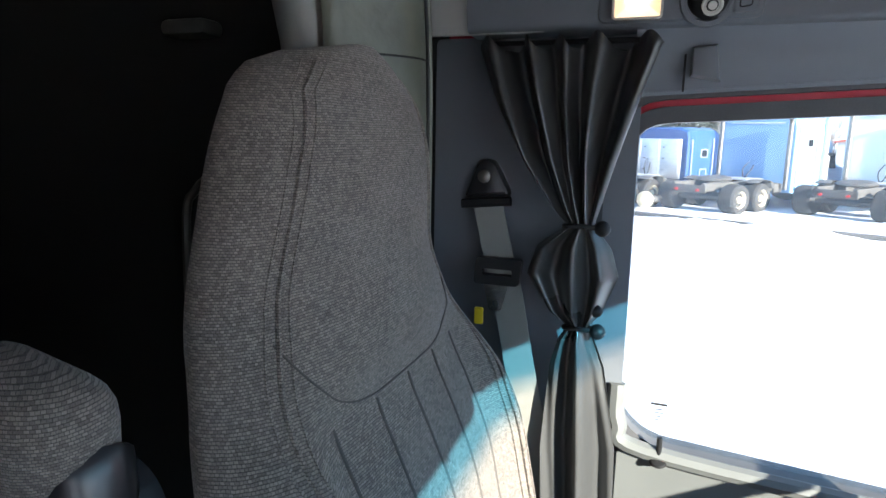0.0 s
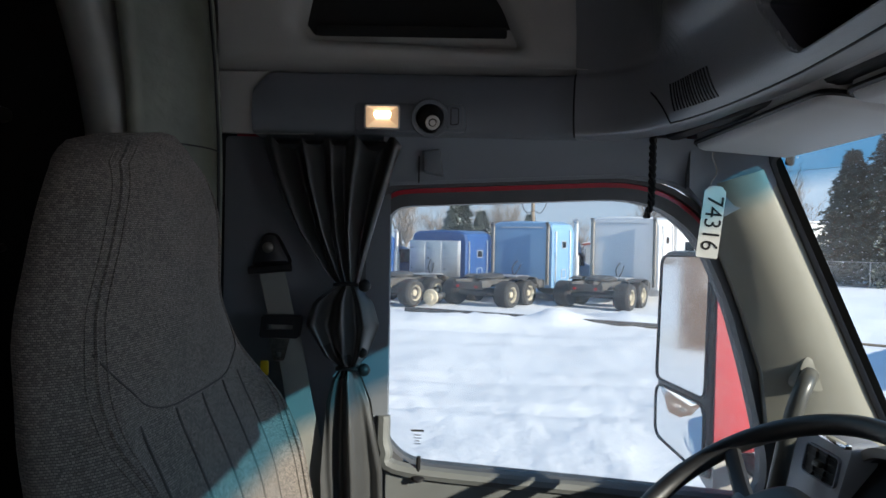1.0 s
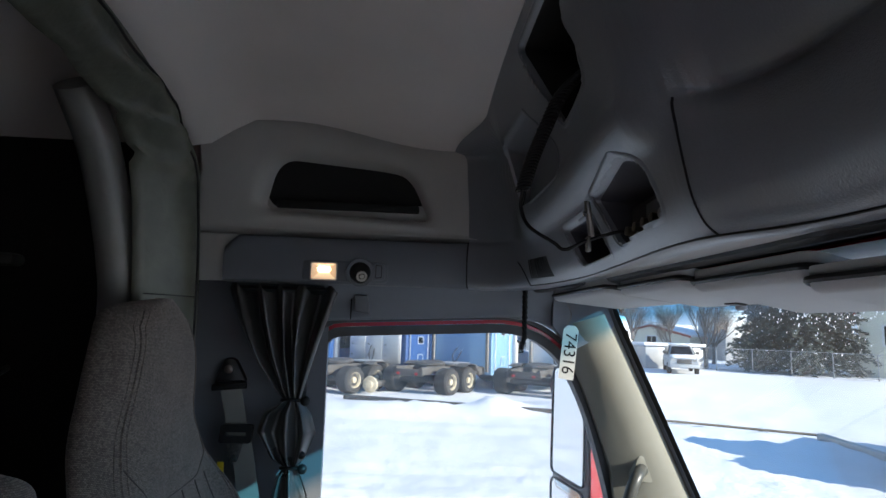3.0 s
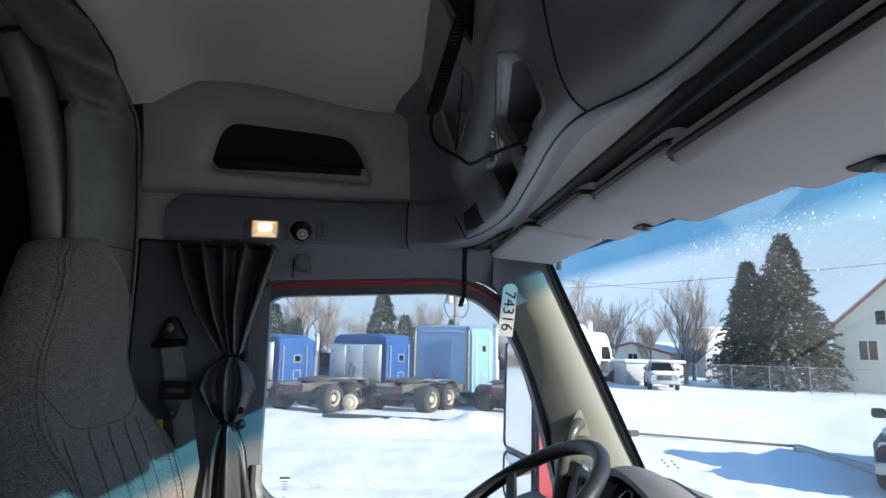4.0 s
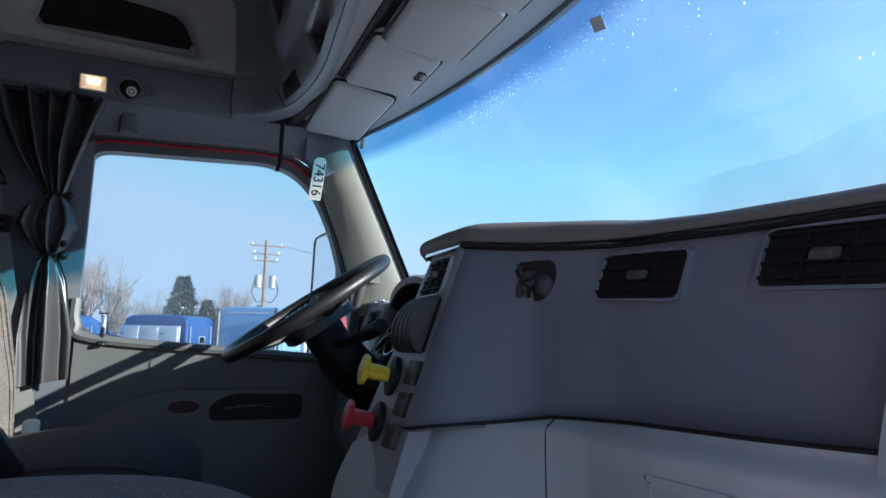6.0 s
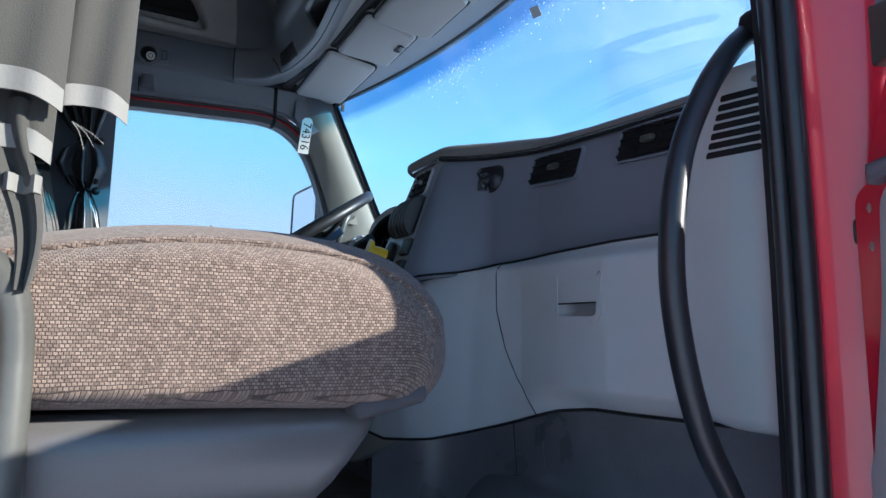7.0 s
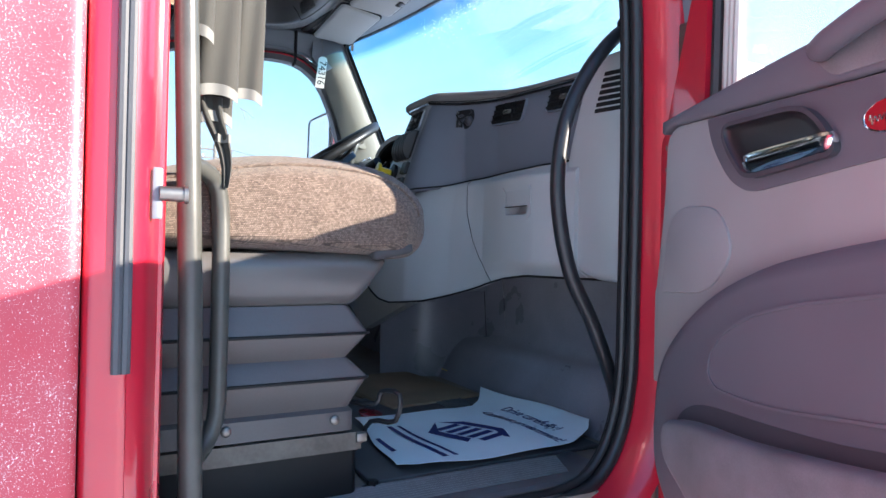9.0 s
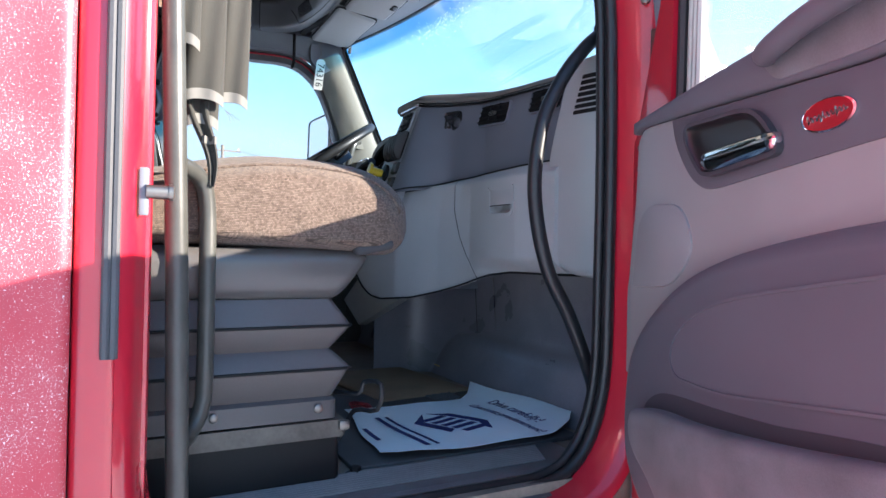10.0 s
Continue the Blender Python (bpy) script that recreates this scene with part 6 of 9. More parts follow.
# ---- curtains ----
def curtain_left():
    th = thing("window_curtain", (-0.87, -0.2, 0.57), "black vinyl window curtain, gathered and tied twice", "curtain", group="cab curtains")
    lo = [(0.57, -0.262), (0.70, -0.268), (0.84, -0.258), (0.885, -0.246), (0.905, -0.232), (0.925, -0.262), (0.985, -0.298), (1.03, -0.284), (1.062, -0.240), (1.085, -0.262), (1.16, -0.315), (1.25, -0.362), (1.343, -0.398)]
    hi = [(0.57, -0.150), (0.70, -0.150), (0.84, -0.172), (0.885, -0.190), (0.905, -0.200), (0.925, -0.182), (0.985, -0.158), (1.03, -0.172), (1.062, -0.202), (1.085, -0.195), (1.16, -0.175), (1.25, -0.150), (1.343, -0.124)]
    am = [(0.57, 0.016), (0.80, 0.015), (0.885, 0.010), (0.905, 0.006), (0.93, 0.009), (0.985, 0.010), (1.04, 0.009), (1.062, 0.006), (1.09, 0.010), (1.2, 0.023), (1.343, 0.024)]
    rnd = random.Random(4)
    ph = [rnd.uniform(0, 6.28) for _ in range(8)]
    def f(u, v):
        z = 0.572 + (1.330 - 0.572) * v
        a, b = lerp(lo, z), lerp(hi, z)
        uu = u + 0.03 * math.sin(7 * u + 5 * v + ph[0])
        y = a + (b - a) * uu
        x = -0.880 + lerp(am, z) * (math.sin(2 * math.pi * (4.6 if z > 1.063 else 2.6 if z > 0.905 else 1.9) * u + 1.3 * math.sin(4 * v + ph[1])) + 0.55 * math.sin(2 * math.pi * 3.1 * u + ph[2] + 5 * v)) + 0.016 * math.sin(math.pi * u)
        zz = z + (0.012 * math.sin(2 * math.pi * 4.6 * u) if v > 0.995 else 0) + 0.02 * u * (1 - v) ** 6
        return (x, y, zz)
    bm = B()
    sheet(bm, f, 120, 90)
    thick(bm, (-0.0016, 0, 0))
    part("fabric", bm, M_VINYL, th, sharp=80)
    for z, y0, y1 in ((1.063, -0.245, -0.196), (0.905, -0.238, -0.194)):
        bm = B()
        tube(bm, spl([(-0.868, y0, z), (-0.856, (y0 + y1) / 2, z + 0.003), (-0.866, y1, z), (-0.895, (y0 + y1) / 2, z)], 6, closed=True), 0.0038, 8, closed=True)
        tie = part("tie_band", bm, M_BLACK, th)
        bm = B()
        bmesh.ops.create_icosphere(bm, subdivisions=2, radius=0.0125, matrix=Matrix.Translation((-0.862, y1 + 0.008, z)))
        part("tie_ball", bm, M_BLACK, tie, "black ball toggle", sharp=80)
    bm = B()
    bmesh.ops.create_icosphere(bm, subdivisions=2, radius=0.010, matrix=Matrix.Translation((-0.866, -0.190, 0.936)))
    part("tie_ball", bm, M_BLACK, tie, sharp=80)
    return th


curtain_left()
bm = B()
tube(bm, [(-0.895, y, 1.334) for y in (-0.385, -0.135)], 0.004, 8)
single("curtain_rail", bm, M_BLACK, "thin black curtain rail over the driver's window", "curtain rail")


def curtain_right():
    th = thing("door_curtain", (0.80, -0.18, 0.53), "taupe cloth door curtain hanging in folds with pale stitched hems", "curtain", group="cab curtains")
    folds = [(-0.120, -0.172, 0.778, 0.640, 0.010), (-0.160, -0.222, 0.805, 0.634, 0.012), (-0.198, -0.246, 0.832, 0.706, 0.010), (-0.165, -0.215, 0.79, 0.600, 0.008)]
    for ya, yb, x, zb, dx in folds:
        def f(u, v, ya=ya, yb=yb, x=x, zb=zb, dx=dx):
            y = ya + (yb - ya) * u
            return (x + dx * math.sin(math.pi * u) + 0.004 * math.sin(7 * v + 9 * u), y + 0.003 * math.sin(4 * v), zb + (1.345 - zb) * v + 0.008 * (1 - v) * math.sin(math.pi * u))
        bm = B()
        sheet(bm, f, 14, 30)
        thick(bm, (-0.002, 0, 0))
        fb = part("fabric", bm, M_CURTCLOTH, th, sharp=80)
        bm = B()
        sheet(bm, lambda u, v, f=f: (f(u, 0.0)[0] + 0.0025, f(u, 0.0)[1], f(u, 0.0)[2] + 0.016 * v - 0.002), 14, 2)
        thick(bm, (-0.002, 0, 0))
        part("hem", bm, M_HEM, fb, "pale stitched hem")
    def tail(u, v):
        w = 0.022 * (0.25 + 0.75 * v)
        return (0.797 + 0.006 * math.sin(3 * math.pi * u) + 0.004 * (1 - v), -0.172 - 0.012 * v - w * (u - 0.3) * 1.6 + 0.006 * math.sin(5 * v), 0.510 + 0.13 * v)
    bm = B()
    sheet(bm, tail, 12, 16)
    thick(bm, (-0.002, 0, 0))
    tl = part("tail", bm, M_CURTCLOTH, th, "narrow end of the curtain hanging free", sharp=80)
    bm = B()
    sheet(bm, lambda u, v: (tail(u, 0.5)[0] + 0.003, tail(u, 0.5)[1], tail(u, 0.5)[2] + 0.012 * v), 12, 2)
    thick(bm, (-0.002, 0, 0))
    part("hem", bm, M_HEM, tl, "pale stitched hem")
    bm = B()
    for k in range(3):
        tube(bm, spl([(0.79, -0.155, 0.632), (0.79, -0.150 + 0.004 * k, 0.625), (0.792, -0.146 + 0.006 * k, 0.612 + 0.003 * k)], 3), 0.0003, 4)
    part("loose_thread", bm, M_HEM, th)


curtain_right()

# ---- driver's belt ----
bl = thing("seat_belt", (-0.94, -0.38, 0.4), "grey webbing seat belt on black anchor with steel tongue", "seat belt")
bm = B()
prism(bm, rounded([(-0.424, 1.090), (-0.340, 1.098), (-0.372, 1.158), (-0.398, 1.158)], 0.014), lambda a, b, d: (-0.937 + d, a, b), 0.0, 0.022, 0.008)
an = part("anchor", bm, M_BLKBAR, bl, "black triangular belt anchor")
bm = B()
tube(bm, [(-0.905, -0.420, 1.084), (-0.905, -0.338, 1.092)], 0.008, 8)
part("guide_loop", bm, M_BLACK, an)
bm = B()
lathe(bm, [(0.011, 0.0), (0.011, 0.005), (0.006, 0.008)], aim((-0.916, -0.386, 1.130), (1, 0, 0)), 12)
part("bolt", bm, M_STEEL, an)
def web(rows, w):
    bm = B()
    R = [Vector(p) for p in spl(rows, 8)]
    def f(u, v):
        k = v * (len(R) - 1)
        i = min(int(k), len(R) - 2)
        p = R[i].lerp(R[i + 1], k - i)
        return (p.x + 0.004 * (u - 0.5), p.y + w * (u - 0.5), p.z)
    sheet(bm, f, 2, 40)
    thick(bm, (-0.0014, 0, 0))
    return bm
part("webbing", web([(-0.905, -0.376, 1.088), (-0.900, -0.366, 1.05), (-0.896, -0.350, 0.99), (-0.894, -0.335, 0.94), (-0.892, -0.312, 0.828), (-0.888, -0.275, 0.673), (-0.875, -0.235, 0.52), (-0.85, -0.20, 0.40)], 0.052), M_WEB, bl, sharp=80)
bm = B()
ring(bm, rounded([(-0.390, 0.958), (-0.314, 0.958), (-0.310, 1.002), (-0.386, 1.002)], 0.008), rounded([(-0.376, 0.974), (-0.326, 0.974), (-0.326, 0.984), (-0.376, 0.984)], 0.003), lambda a, b, d: (-0.889 + d, a, b), -0.004, 0.010)
part("adjuster", bm, M_BLACK, bl, "black belt adjuster frame")
bm = B()
ring(bm, rounded([(-0.362, 0.915), (-0.342, 0.915), (-0.331, 0.960), (-0.373, 0.960)], 0.005), rounded([(-0.357, 0.922), (-0.347, 0.922), (-0.347, 0.932), (-0.357, 0.932)], 0.003), lambda a, b, d: (-0.889 + d, a, b), 0.006, 0.009)
part("tongue", bm, M_CHROME, bl, "steel buckle tongue")
bm = B()
box(bm, (-0.915, -0.389, 0.893), (0.008, 0.016, 0.030), r=0.003)
part("warning_tag", bm, M_YELLOW, bl, "yellow warning tag")
bm = B()
box(bm, (-0.79, -0.20, 0.475), (0.03, 0.035, 0.06), r=0.01)
part("belt_catch", bm, M_WHITE, bl, "pale belt catch beside the seat")

# ---- lamps over the curtain ----
lm = thing("dome_lamp", (-0.87, -0.15, 1.38), "lit square map lamp beside a round swivel lamp, in charcoal trim", "lamp")
def lp(a, b, d):
    return (-0.868 + d, a, b)
bm = B()
prism(bm, rounded([(-0.213, 1.352), (-0.003, 1.352), (-0.003, 1.405), (-0.213, 1.405)], 0.012), lp, -0.004, 0.010, 0.005)
part("housing", bm, M_LAMPBAND, lm)
LENS = rounded([(-0.190, 1.357), (-0.130, 1.357), (-0.130, 1.396), (-0.190, 1.396)], 0.003, 3)
bm = B()
ring(bm, inset(LENS, -0.0035), LENS, lp, 0.0, 0.018)
part("lens_frame", bm, M_LENS, lm)
core = [(-0.160 + (a + 0.160) * 0.45, 1.381 + (b - 1.3765) * 0.42) for a, b in LENS]
n4 = len(LENS) // 4
for k in range(4):                              # the reflector's four sloping sides
    idx = [(k * n4 + q) % len(LENS) for q in range(2, n4 + 3)]
    bm = B()
    R = [[bm.verts.new(lp(*LENS[q], 0.0175)) for q in idx], [bm.verts.new(lp(*core[q], 0.0125)) for q in idx]]
    for q in range(len(idx) - 1):
        bm.faces.new((R[0][q], R[0][q + 1], R[1][q + 1], R[1][q]))
    thick(bm, (-0.0008, 0, 0))
    part("reflector_side", bm, (M_BULB, M_BULBDIM, M_BULB, M_BULBDIM)[k], lm)
bm = B()
prism(bm, core, lp, 0.0105, 0.0128)
part("lit_lens", bm, M_BULBMID, lm, "glowing warm lens")
for yb in (-0.171, -0.160, -0.149):
    bm = B()
    bmesh.ops.create_icosphere(bm, subdivisions=2, radius=0.0050, matrix=Matrix.Translation(lp(yb, 1.382, 0.0135)) @ Matrix.Diagonal((0.5, 1, 1.2, 1)))
    part("bulb", bm, M_FIL, lm, "bright small bulb", sharp=80)
bm = B()
lathe(bm, [(0.036, -0.004), (0.036, 0.008), (0.034, 0.012), (0.028, 0.012), (0.027, 0.004)], aim((-0.864, -0.072, 1.378), (0.95, 0.05, -0.2)), 32)
sv = part("swivel_lamp", bm, M_LAMPBAND, lm, "round unlit swivel lamp", sharp=50)
bm = B()
bmesh.ops.create_uvsphere(bm, u_segments=28, v_segments=18, radius=0.0268, matrix=Matrix.Translation((-0.866, -0.072, 1.378)))
part("ball", bm, M_BLACK, sv, sharp=80)
eye_at = Vector((-0.866, -0.072, 1.378)) + Vector((0.86, 0.22, -0.46)).normalized() * 0.0225
bm = B()
lathe(bm, [(0.0135, 0.0), (0.0135, 0.0045), (0.0105, 0.005), (0.009, 0.003), (0.006, 0.003), (0.0055, 0.005), (0.003, 0.0052)], aim(eye_at, (0.86, 0.22, -0.46)), 20)
part("swivel_lens", bm, M_LENS, sv)
bm = B()
prism(bm, rounded([(-0.042, 1.356), (-0.010, 1.360), (-0.010, 1.402), (-0.042, 1.404)], 0.009), lp, 0.0, 0.015, 0.005)
sb = part("switch", bm, M_LAMPBAND, lm)
bm = B()
tube(bm, [lp(a, b, 0.0152) for a, b in rounded([(-0.033, 1.364), (-0.019, 1.366), (-0.019, 1.395), (-0.033, 1.396)], 0.003)], 0.0009, 5, closed=True)
part("switch_gap", bm, M_BLACK, sb)

# ---- hanging bits ----
tg = thing("key_tag", (-0.885, 0.462, 1.13), "white card tag with handwritten black digits on a bent wire", "tag")
bm = B()
TAGM = Matrix.Translation((-0.882, 0.462, 1.194)) @ Matrix.Rotation(radians(68), 4, 'Z') @ Matrix.Rotation(radians(90), 4, 'X') @ Matrix.Rotation(radians(-6), 4, 'Z')
prism(bm, rounded([(-0.019, -0.066), (0.019, -0.066), (0.019, 0.060), (0.010, 0.070), (-0.010, 0.070), (-0.019, 0.060)], 0.003), lambda a, b, d: TAGM @ Vector((a, b, d)), -0.0006, 0.0006)
card = part("card", bm, M_WHITE, tg)
letters("digits", "74316", 0.042, TAGM @ Matrix.Translation((-0.012, 0.052, 0.0009)) @ Matrix.Rotation(radians(-90), 4, 'Z'), M_INKBLK, card, 0.0002)
bm = B()
tube(bm, spl([(-0.884, 0.462, 1.256), (-0.882, 0.460, 1.270), (-0.880, 0.468, 1.285), (-0.872, 0.464, 1.300), (-0.868, 0.456, 1.322), (-0.862, 0.475, 1.345)], 5), 0.0011, 6)
part("wire", bm, M_STEEL, tg)
rp = thing("cord", (-0.895, 0.349, 1.2), "short twisted black cord hanging from the header", "cord")
for ph0 in (0, math.pi):
    bm = B()
    tube(bm, [(-0.868 - 0.003 * k / 40 + 0.0035 * math.cos(k * 0.9 + ph0), 0.345 + 0.0035 * math.sin(k * 0.9 + ph0) - 0.008 * smooth(32, 40, k), 1.350 - 0.148 * k / 40) for k in range(41)], 0.0042, 6)
    part("strand", bm, M_BLACK, rp)

# coiled radio cord
cc = thing("coiled_cord", (-0.3, 0.33, 1.42), "black coiled radio microphone cord hanging from the overhead shelf", "coiled cord")
bm = B()
mid_ = spl([(-0.10, 0.262, 1.60), (-0.13, 0.236, 1.575), (-0.172, 0.222, 1.535), (-0.205, 0.212, 1.50), (-0.212, 0.20, 1.455)], 10)
pts = []
K = 560
for k in range(K):
    q = k / (K - 1) * (len(mid_) - 1)
    i = min(int(q), len(mid_) - 2)
    p = mid_[i].lerp(mid_[i + 1], q - i)
    a = k * 2 * math.pi / 14
    pts.append((p.x + 0.010 * math.cos(a), p.y + 0.010 * math.sin(a), p.z + 0.002 * math.sin(a)))
tube(bm, pts, 0.0022, 5)
part("coil", bm, M_BLACK, cc, sharp=80)
bm = B()
tube(bm, spl([(-0.212, 0.20, 1.455), (-0.214, 0.198, 1.43), (-0.203, 0.208, 1.40), (-0.185, 0.24, 1.375), (-0.177, 0.255, 1.364), (-0.168, 0.282, 1.376), (-0.145, 0.315, 1.386), (-0.135, 0.332, 1.386)], 6), 0.0028, 6)
part("lead", bm, M_BLACK, cc)
bm = B()
box(bm, (-0.168, 0.286, 1.372), (0.012, 0.006, 0.022), r=0.002)
part("clip", bm, M_STEEL, cc)

# ---- driver's door ----
dd = thing("door_1", (-0.93, 0.2, 0.0), "closed driver's door with grey inner panel and red oval badge", "door", kind="structure")
def dl(a, b, d):
    return (-0.945 + d, a, b)
bm = B()
prism(bm, [(-0.148, 0.0), (0.70, 0.0), (0.66, 0.640), (0.26, 0.664), (-0.112, 0.694), (-0.148, 0.72)], dl, -0.03, 0.018)
part("inner_panel", bm, M_DOORL, dd)
bm = B()
tube(bm, spl([(-0.935, -0.155, 0.80), (-0.930, -0.150, 0.735), (-0.925, -0.105, 0.695), (-0.925, 0.26, 0.666), (-0.925, 0.62, 0.642)], 6), 0.014, 8)
part("window_ledge", bm, M_DOORL, dd)
bm = B()
prism(bm, rounded([(0.035, 0.645), (0.45, 0.625), (0.44, 0.565), (0.05, 0.575)], 0.025), dl, 0.010, 0.022)
part("pull_pocket", bm, M_DOORL, dd)
bm = B()
prism(bm, [(-0.14, 0.0), (0.62, 0.0), (0.62, 0.56), (0.10, 0.562), (0.0, 0.54), (-0.10, 0.48), (-0.14, 0.42)], dl, 0.018, 0.032, 0.01)
part("lower_panel", bm, M_DOORL, dd)
bm = B()
prism(bm, rounded([(0.20, 0.475), (0.455, 0.475), (0.46, 0.545), (0.26, 0.550), (0.20, 0.52)], 0.02), dl, 0.030, 0.034)
bz = part("handle_bezel", bm, M_BLACK, dd)
bm = B()
tube(bm, [(-0.905, 0.235, 0.508), (-0.900, 0.27, 0.515), (-0.900, 0.38, 0.517)], 0.006, 8)
part("lever", bm, M_CHROME, bz, "chrome lever")
bm = B()
loft(bm, [[(-0.913 + d, 0.134 + r * 0.042 * math.cos(a), 0.515 + r * 0.019 * math.sin(a)) for a in np.linspace(0, 2 * math.pi, 25)[:-1]] for r, d in ((1.0, 0.0), (1.0, 0.004), (0.9, 0.006))])
bo = part("badge", bm, M_BADGEDK, dd, "dull dark red oval badge")
bm = B()
tube(bm, [(-0.908, 0.134 + 0.041 * math.cos(a), 0.515 + 0.0185 * math.sin(a)) for a in np.linspace(0, 2 * math.pi, 25)[:-1]], 0.0012, 5, closed=True)
part("badge_rim", bm, M_STEEL, bo)
lk = B()
tube(lk, [(-0.918, -0.083, 0.675), (-0.916, -0.083, 0.726)], 0.0045, 10)
lathe(lk, [(0.014, 0), (0.012, 0.004), (0.005, 0.006)], aim((-0.916, -0.083, 0.684), (0.4, 0, 1)), 14)
part("lock_pin", lk, M_BLACK, dd, "black lock pin")
bm = B()
box(bm, (-0.915, 0.57, 0.655), (0.03, 0.09, 0.012), r=0.004)
part("window_switch", bm, M_BLACK, dd)

# ---- passenger's doorway: seal, red frame, body ----
OPEN = rounded([(-0.252, 1.20), (-0.252, 0.05), (-0.20, -0.012), (0.44, -0.012), (0.515, 0.05), (0.553, 0.17), (0.556, 0.60), (0.548, 0.92), (0.515, 1.06), (0.455, 1.17), (0.36, 1.245)], [0.06, 0.10, 0.05, 0.08, 0.08, 0.08, 0.1, 0.08, 0.06, 0.06, 0.08], 5)
bm = B()
tube(bm, [(0.878, a, b) for a, b in OPEN[12:] + [(-0.20, 1.215)]], 0.012, 10)
fr = thing("door_frame", (0.92, 0.15, 0.0), "red painted passenger doorway with thick black rubber door seal", "door frame", kind="structure")
part("seal", bm, M_SEAL, fr, "black rubber door seal", sharp=80)
bm = B()
tube(bm, [(0.862, a, b) for a, b in inset(OPEN, 0.012)[12:]], 0.009, 10)
part("inner_seal", bm, M_SEAL, fr, "black rubber inner lip", sharp=80)
bm = B()
TO, TI = inset(OPEN, -0.008)[12:], inset(OPEN, 0.006)[12:]
def trim(u, v):
    i = min(int(round(u * (len(TO) - 1))), len(TO) - 1)
    return right(TI[i][0] + (TO[i][0] - TI[i][0]) * v, TI[i][1] + (TO[i][1] - TI[i][1]) * v, 0.0)
sheet(bm, trim, len(TO) - 1, 1)
thick(bm, (0.036, 0, 0))
part("inner_trim", bm, M_SEAL, fr)
bm = B()
prism(bm, [(-0.31, -0.03), (-0.258, -0.03), (-0.258, 1.25), (-0.31, 1.25)], lambda a, b, d: (0.845 + d, a, b), 0.0, 0.06, 0.01)
part("rear_jamb", bm, M_RED, fr, "red painted rear jamb")
bm = B()
loops = [[(x, a, b) for a, b in inset(OPEN, o)] for x, o in ((0.87, -0.006), (0.900, -0.012), (0.930, -0.024), (0.948, -0.032), (0.955, -0.046), (0.945, -0.058), (0.90, -0.062))]
loft(bm, loops, cap=False)
part("jamb", bm, M_RED, fr, "red painted jamb", sharp=60)
# body round the doorway: rear pillar skin with the black rubber channel, rocker, cowl
bm = B()
prism(bm, [(-0.345, -0.9), (-0.296, -0.9), (-0.296, 1.9), (-0.345, 1.9)], lambda a, b, d: (0.90 + d, a, b), 0.0, 0.060, 0.012)
part("pillar_skin", bm, M_RED, fr, sharp=60)
bm = B()
for o in (-0.309, -0.300):
    tube(bm, [(0.964, o, z) for z in (0.28, 0.8, 1.9)], 0.0055, 8)
box(bm, (0.960, -0.3045, 1.09), (0.012, 0.020, 1.62), r=0.003)
part("rubber_channel", bm, M_RUBBER, fr, "black double-lipped rubber strip")
bm = B()
prism(bm, [(-0.35, -0.90), (0.75, -0.90), (0.75, -0.06), (-0.35, -0.06)], lambda a, b, d: (0.90 + d, a, b), 0.0, 0.05, 0.012)
part("rocker", bm, M_RED, fr)
bm = B()
prism(bm, [(0.605, -0.07), (0.80, -0.07), (0.80, 0.60), (0.70, 0.80), (0.655, 1.30), (0.605, 1.30)], lambda a, b, d: (0.90 + d, a, b), 0.0, 0.03, 0.01)
part("hinge_pillar", bm, M_RED, fr)
bm = B()
prism(bm, [(-0.35, 1.27), (0.60, 1.30), (0.60, 1.9), (-0.35, 1.9)], lambda a, b, d: (0.90 + d, a, b), 0.0, 0.05, 0.01)
part("roof_rail", bm, M_RED, fr)
bm = B()
box(bm, (0.955, 0.672, 0.30), (0.13, 0.03, 0.76), r=0.008)
part("hinge_jamb", bm, M_RED, fr)
# striker
bm = B()
box(bm, (0.936, -0.270, 0.486), (0.006, 0.012, 0.062), r=0.003)
sk = part("striker_plate", bm, M_HEADER, fr, "grey striker plate")
bm = B()
tube(bm, [(0.938, -0.268, 0.486), (0.936, -0.240, 0.486)], 0.009, 12)
lathe(bm, [(0.011, 0), (0.011, 0.005), (0.006, 0.007)], aim((0.936, -0.241, 0.486), (0, 1, 0)), 12)
part("striker_pin", bm, M_STEEL, sk)
# sleeper's outer side, salted
bm = B()
sheet(bm, lambda u, v: (0.972 - 0.006 * (1 - min(1.0, (1 - u) * 150)) ** 2, -2.4 + 2.054 * u, -0.9 + 2.8 * v), 400, 14)
thick(bm, (-0.02, 0, 0))
single("body_side", bm, M_REDSALT, "red sleeper side panel speckled with dried road salt", "body panel", kind="structure", sharp=80)
# door hinges
for z in (0.327, 0.60, 0.92):
    bm = B()
    box(bm, (0.935, 0.585, z), (0.03, 0.028, 0.03), r=0.006)
    hg = part("hinge", bm, M_STEEL, fr, "small bolted steel door hinge")
    for dz in (-0.02, 0.02):
        bm = B()
        lathe(bm, [(0.009, 0.0), (0.009, 0.010), (0.006, 0.012)], aim((0.945, 0.572, z + dz), (0.6, -0.8, 0)), 10)
        part("bolt", bm, M_STEEL, hg)

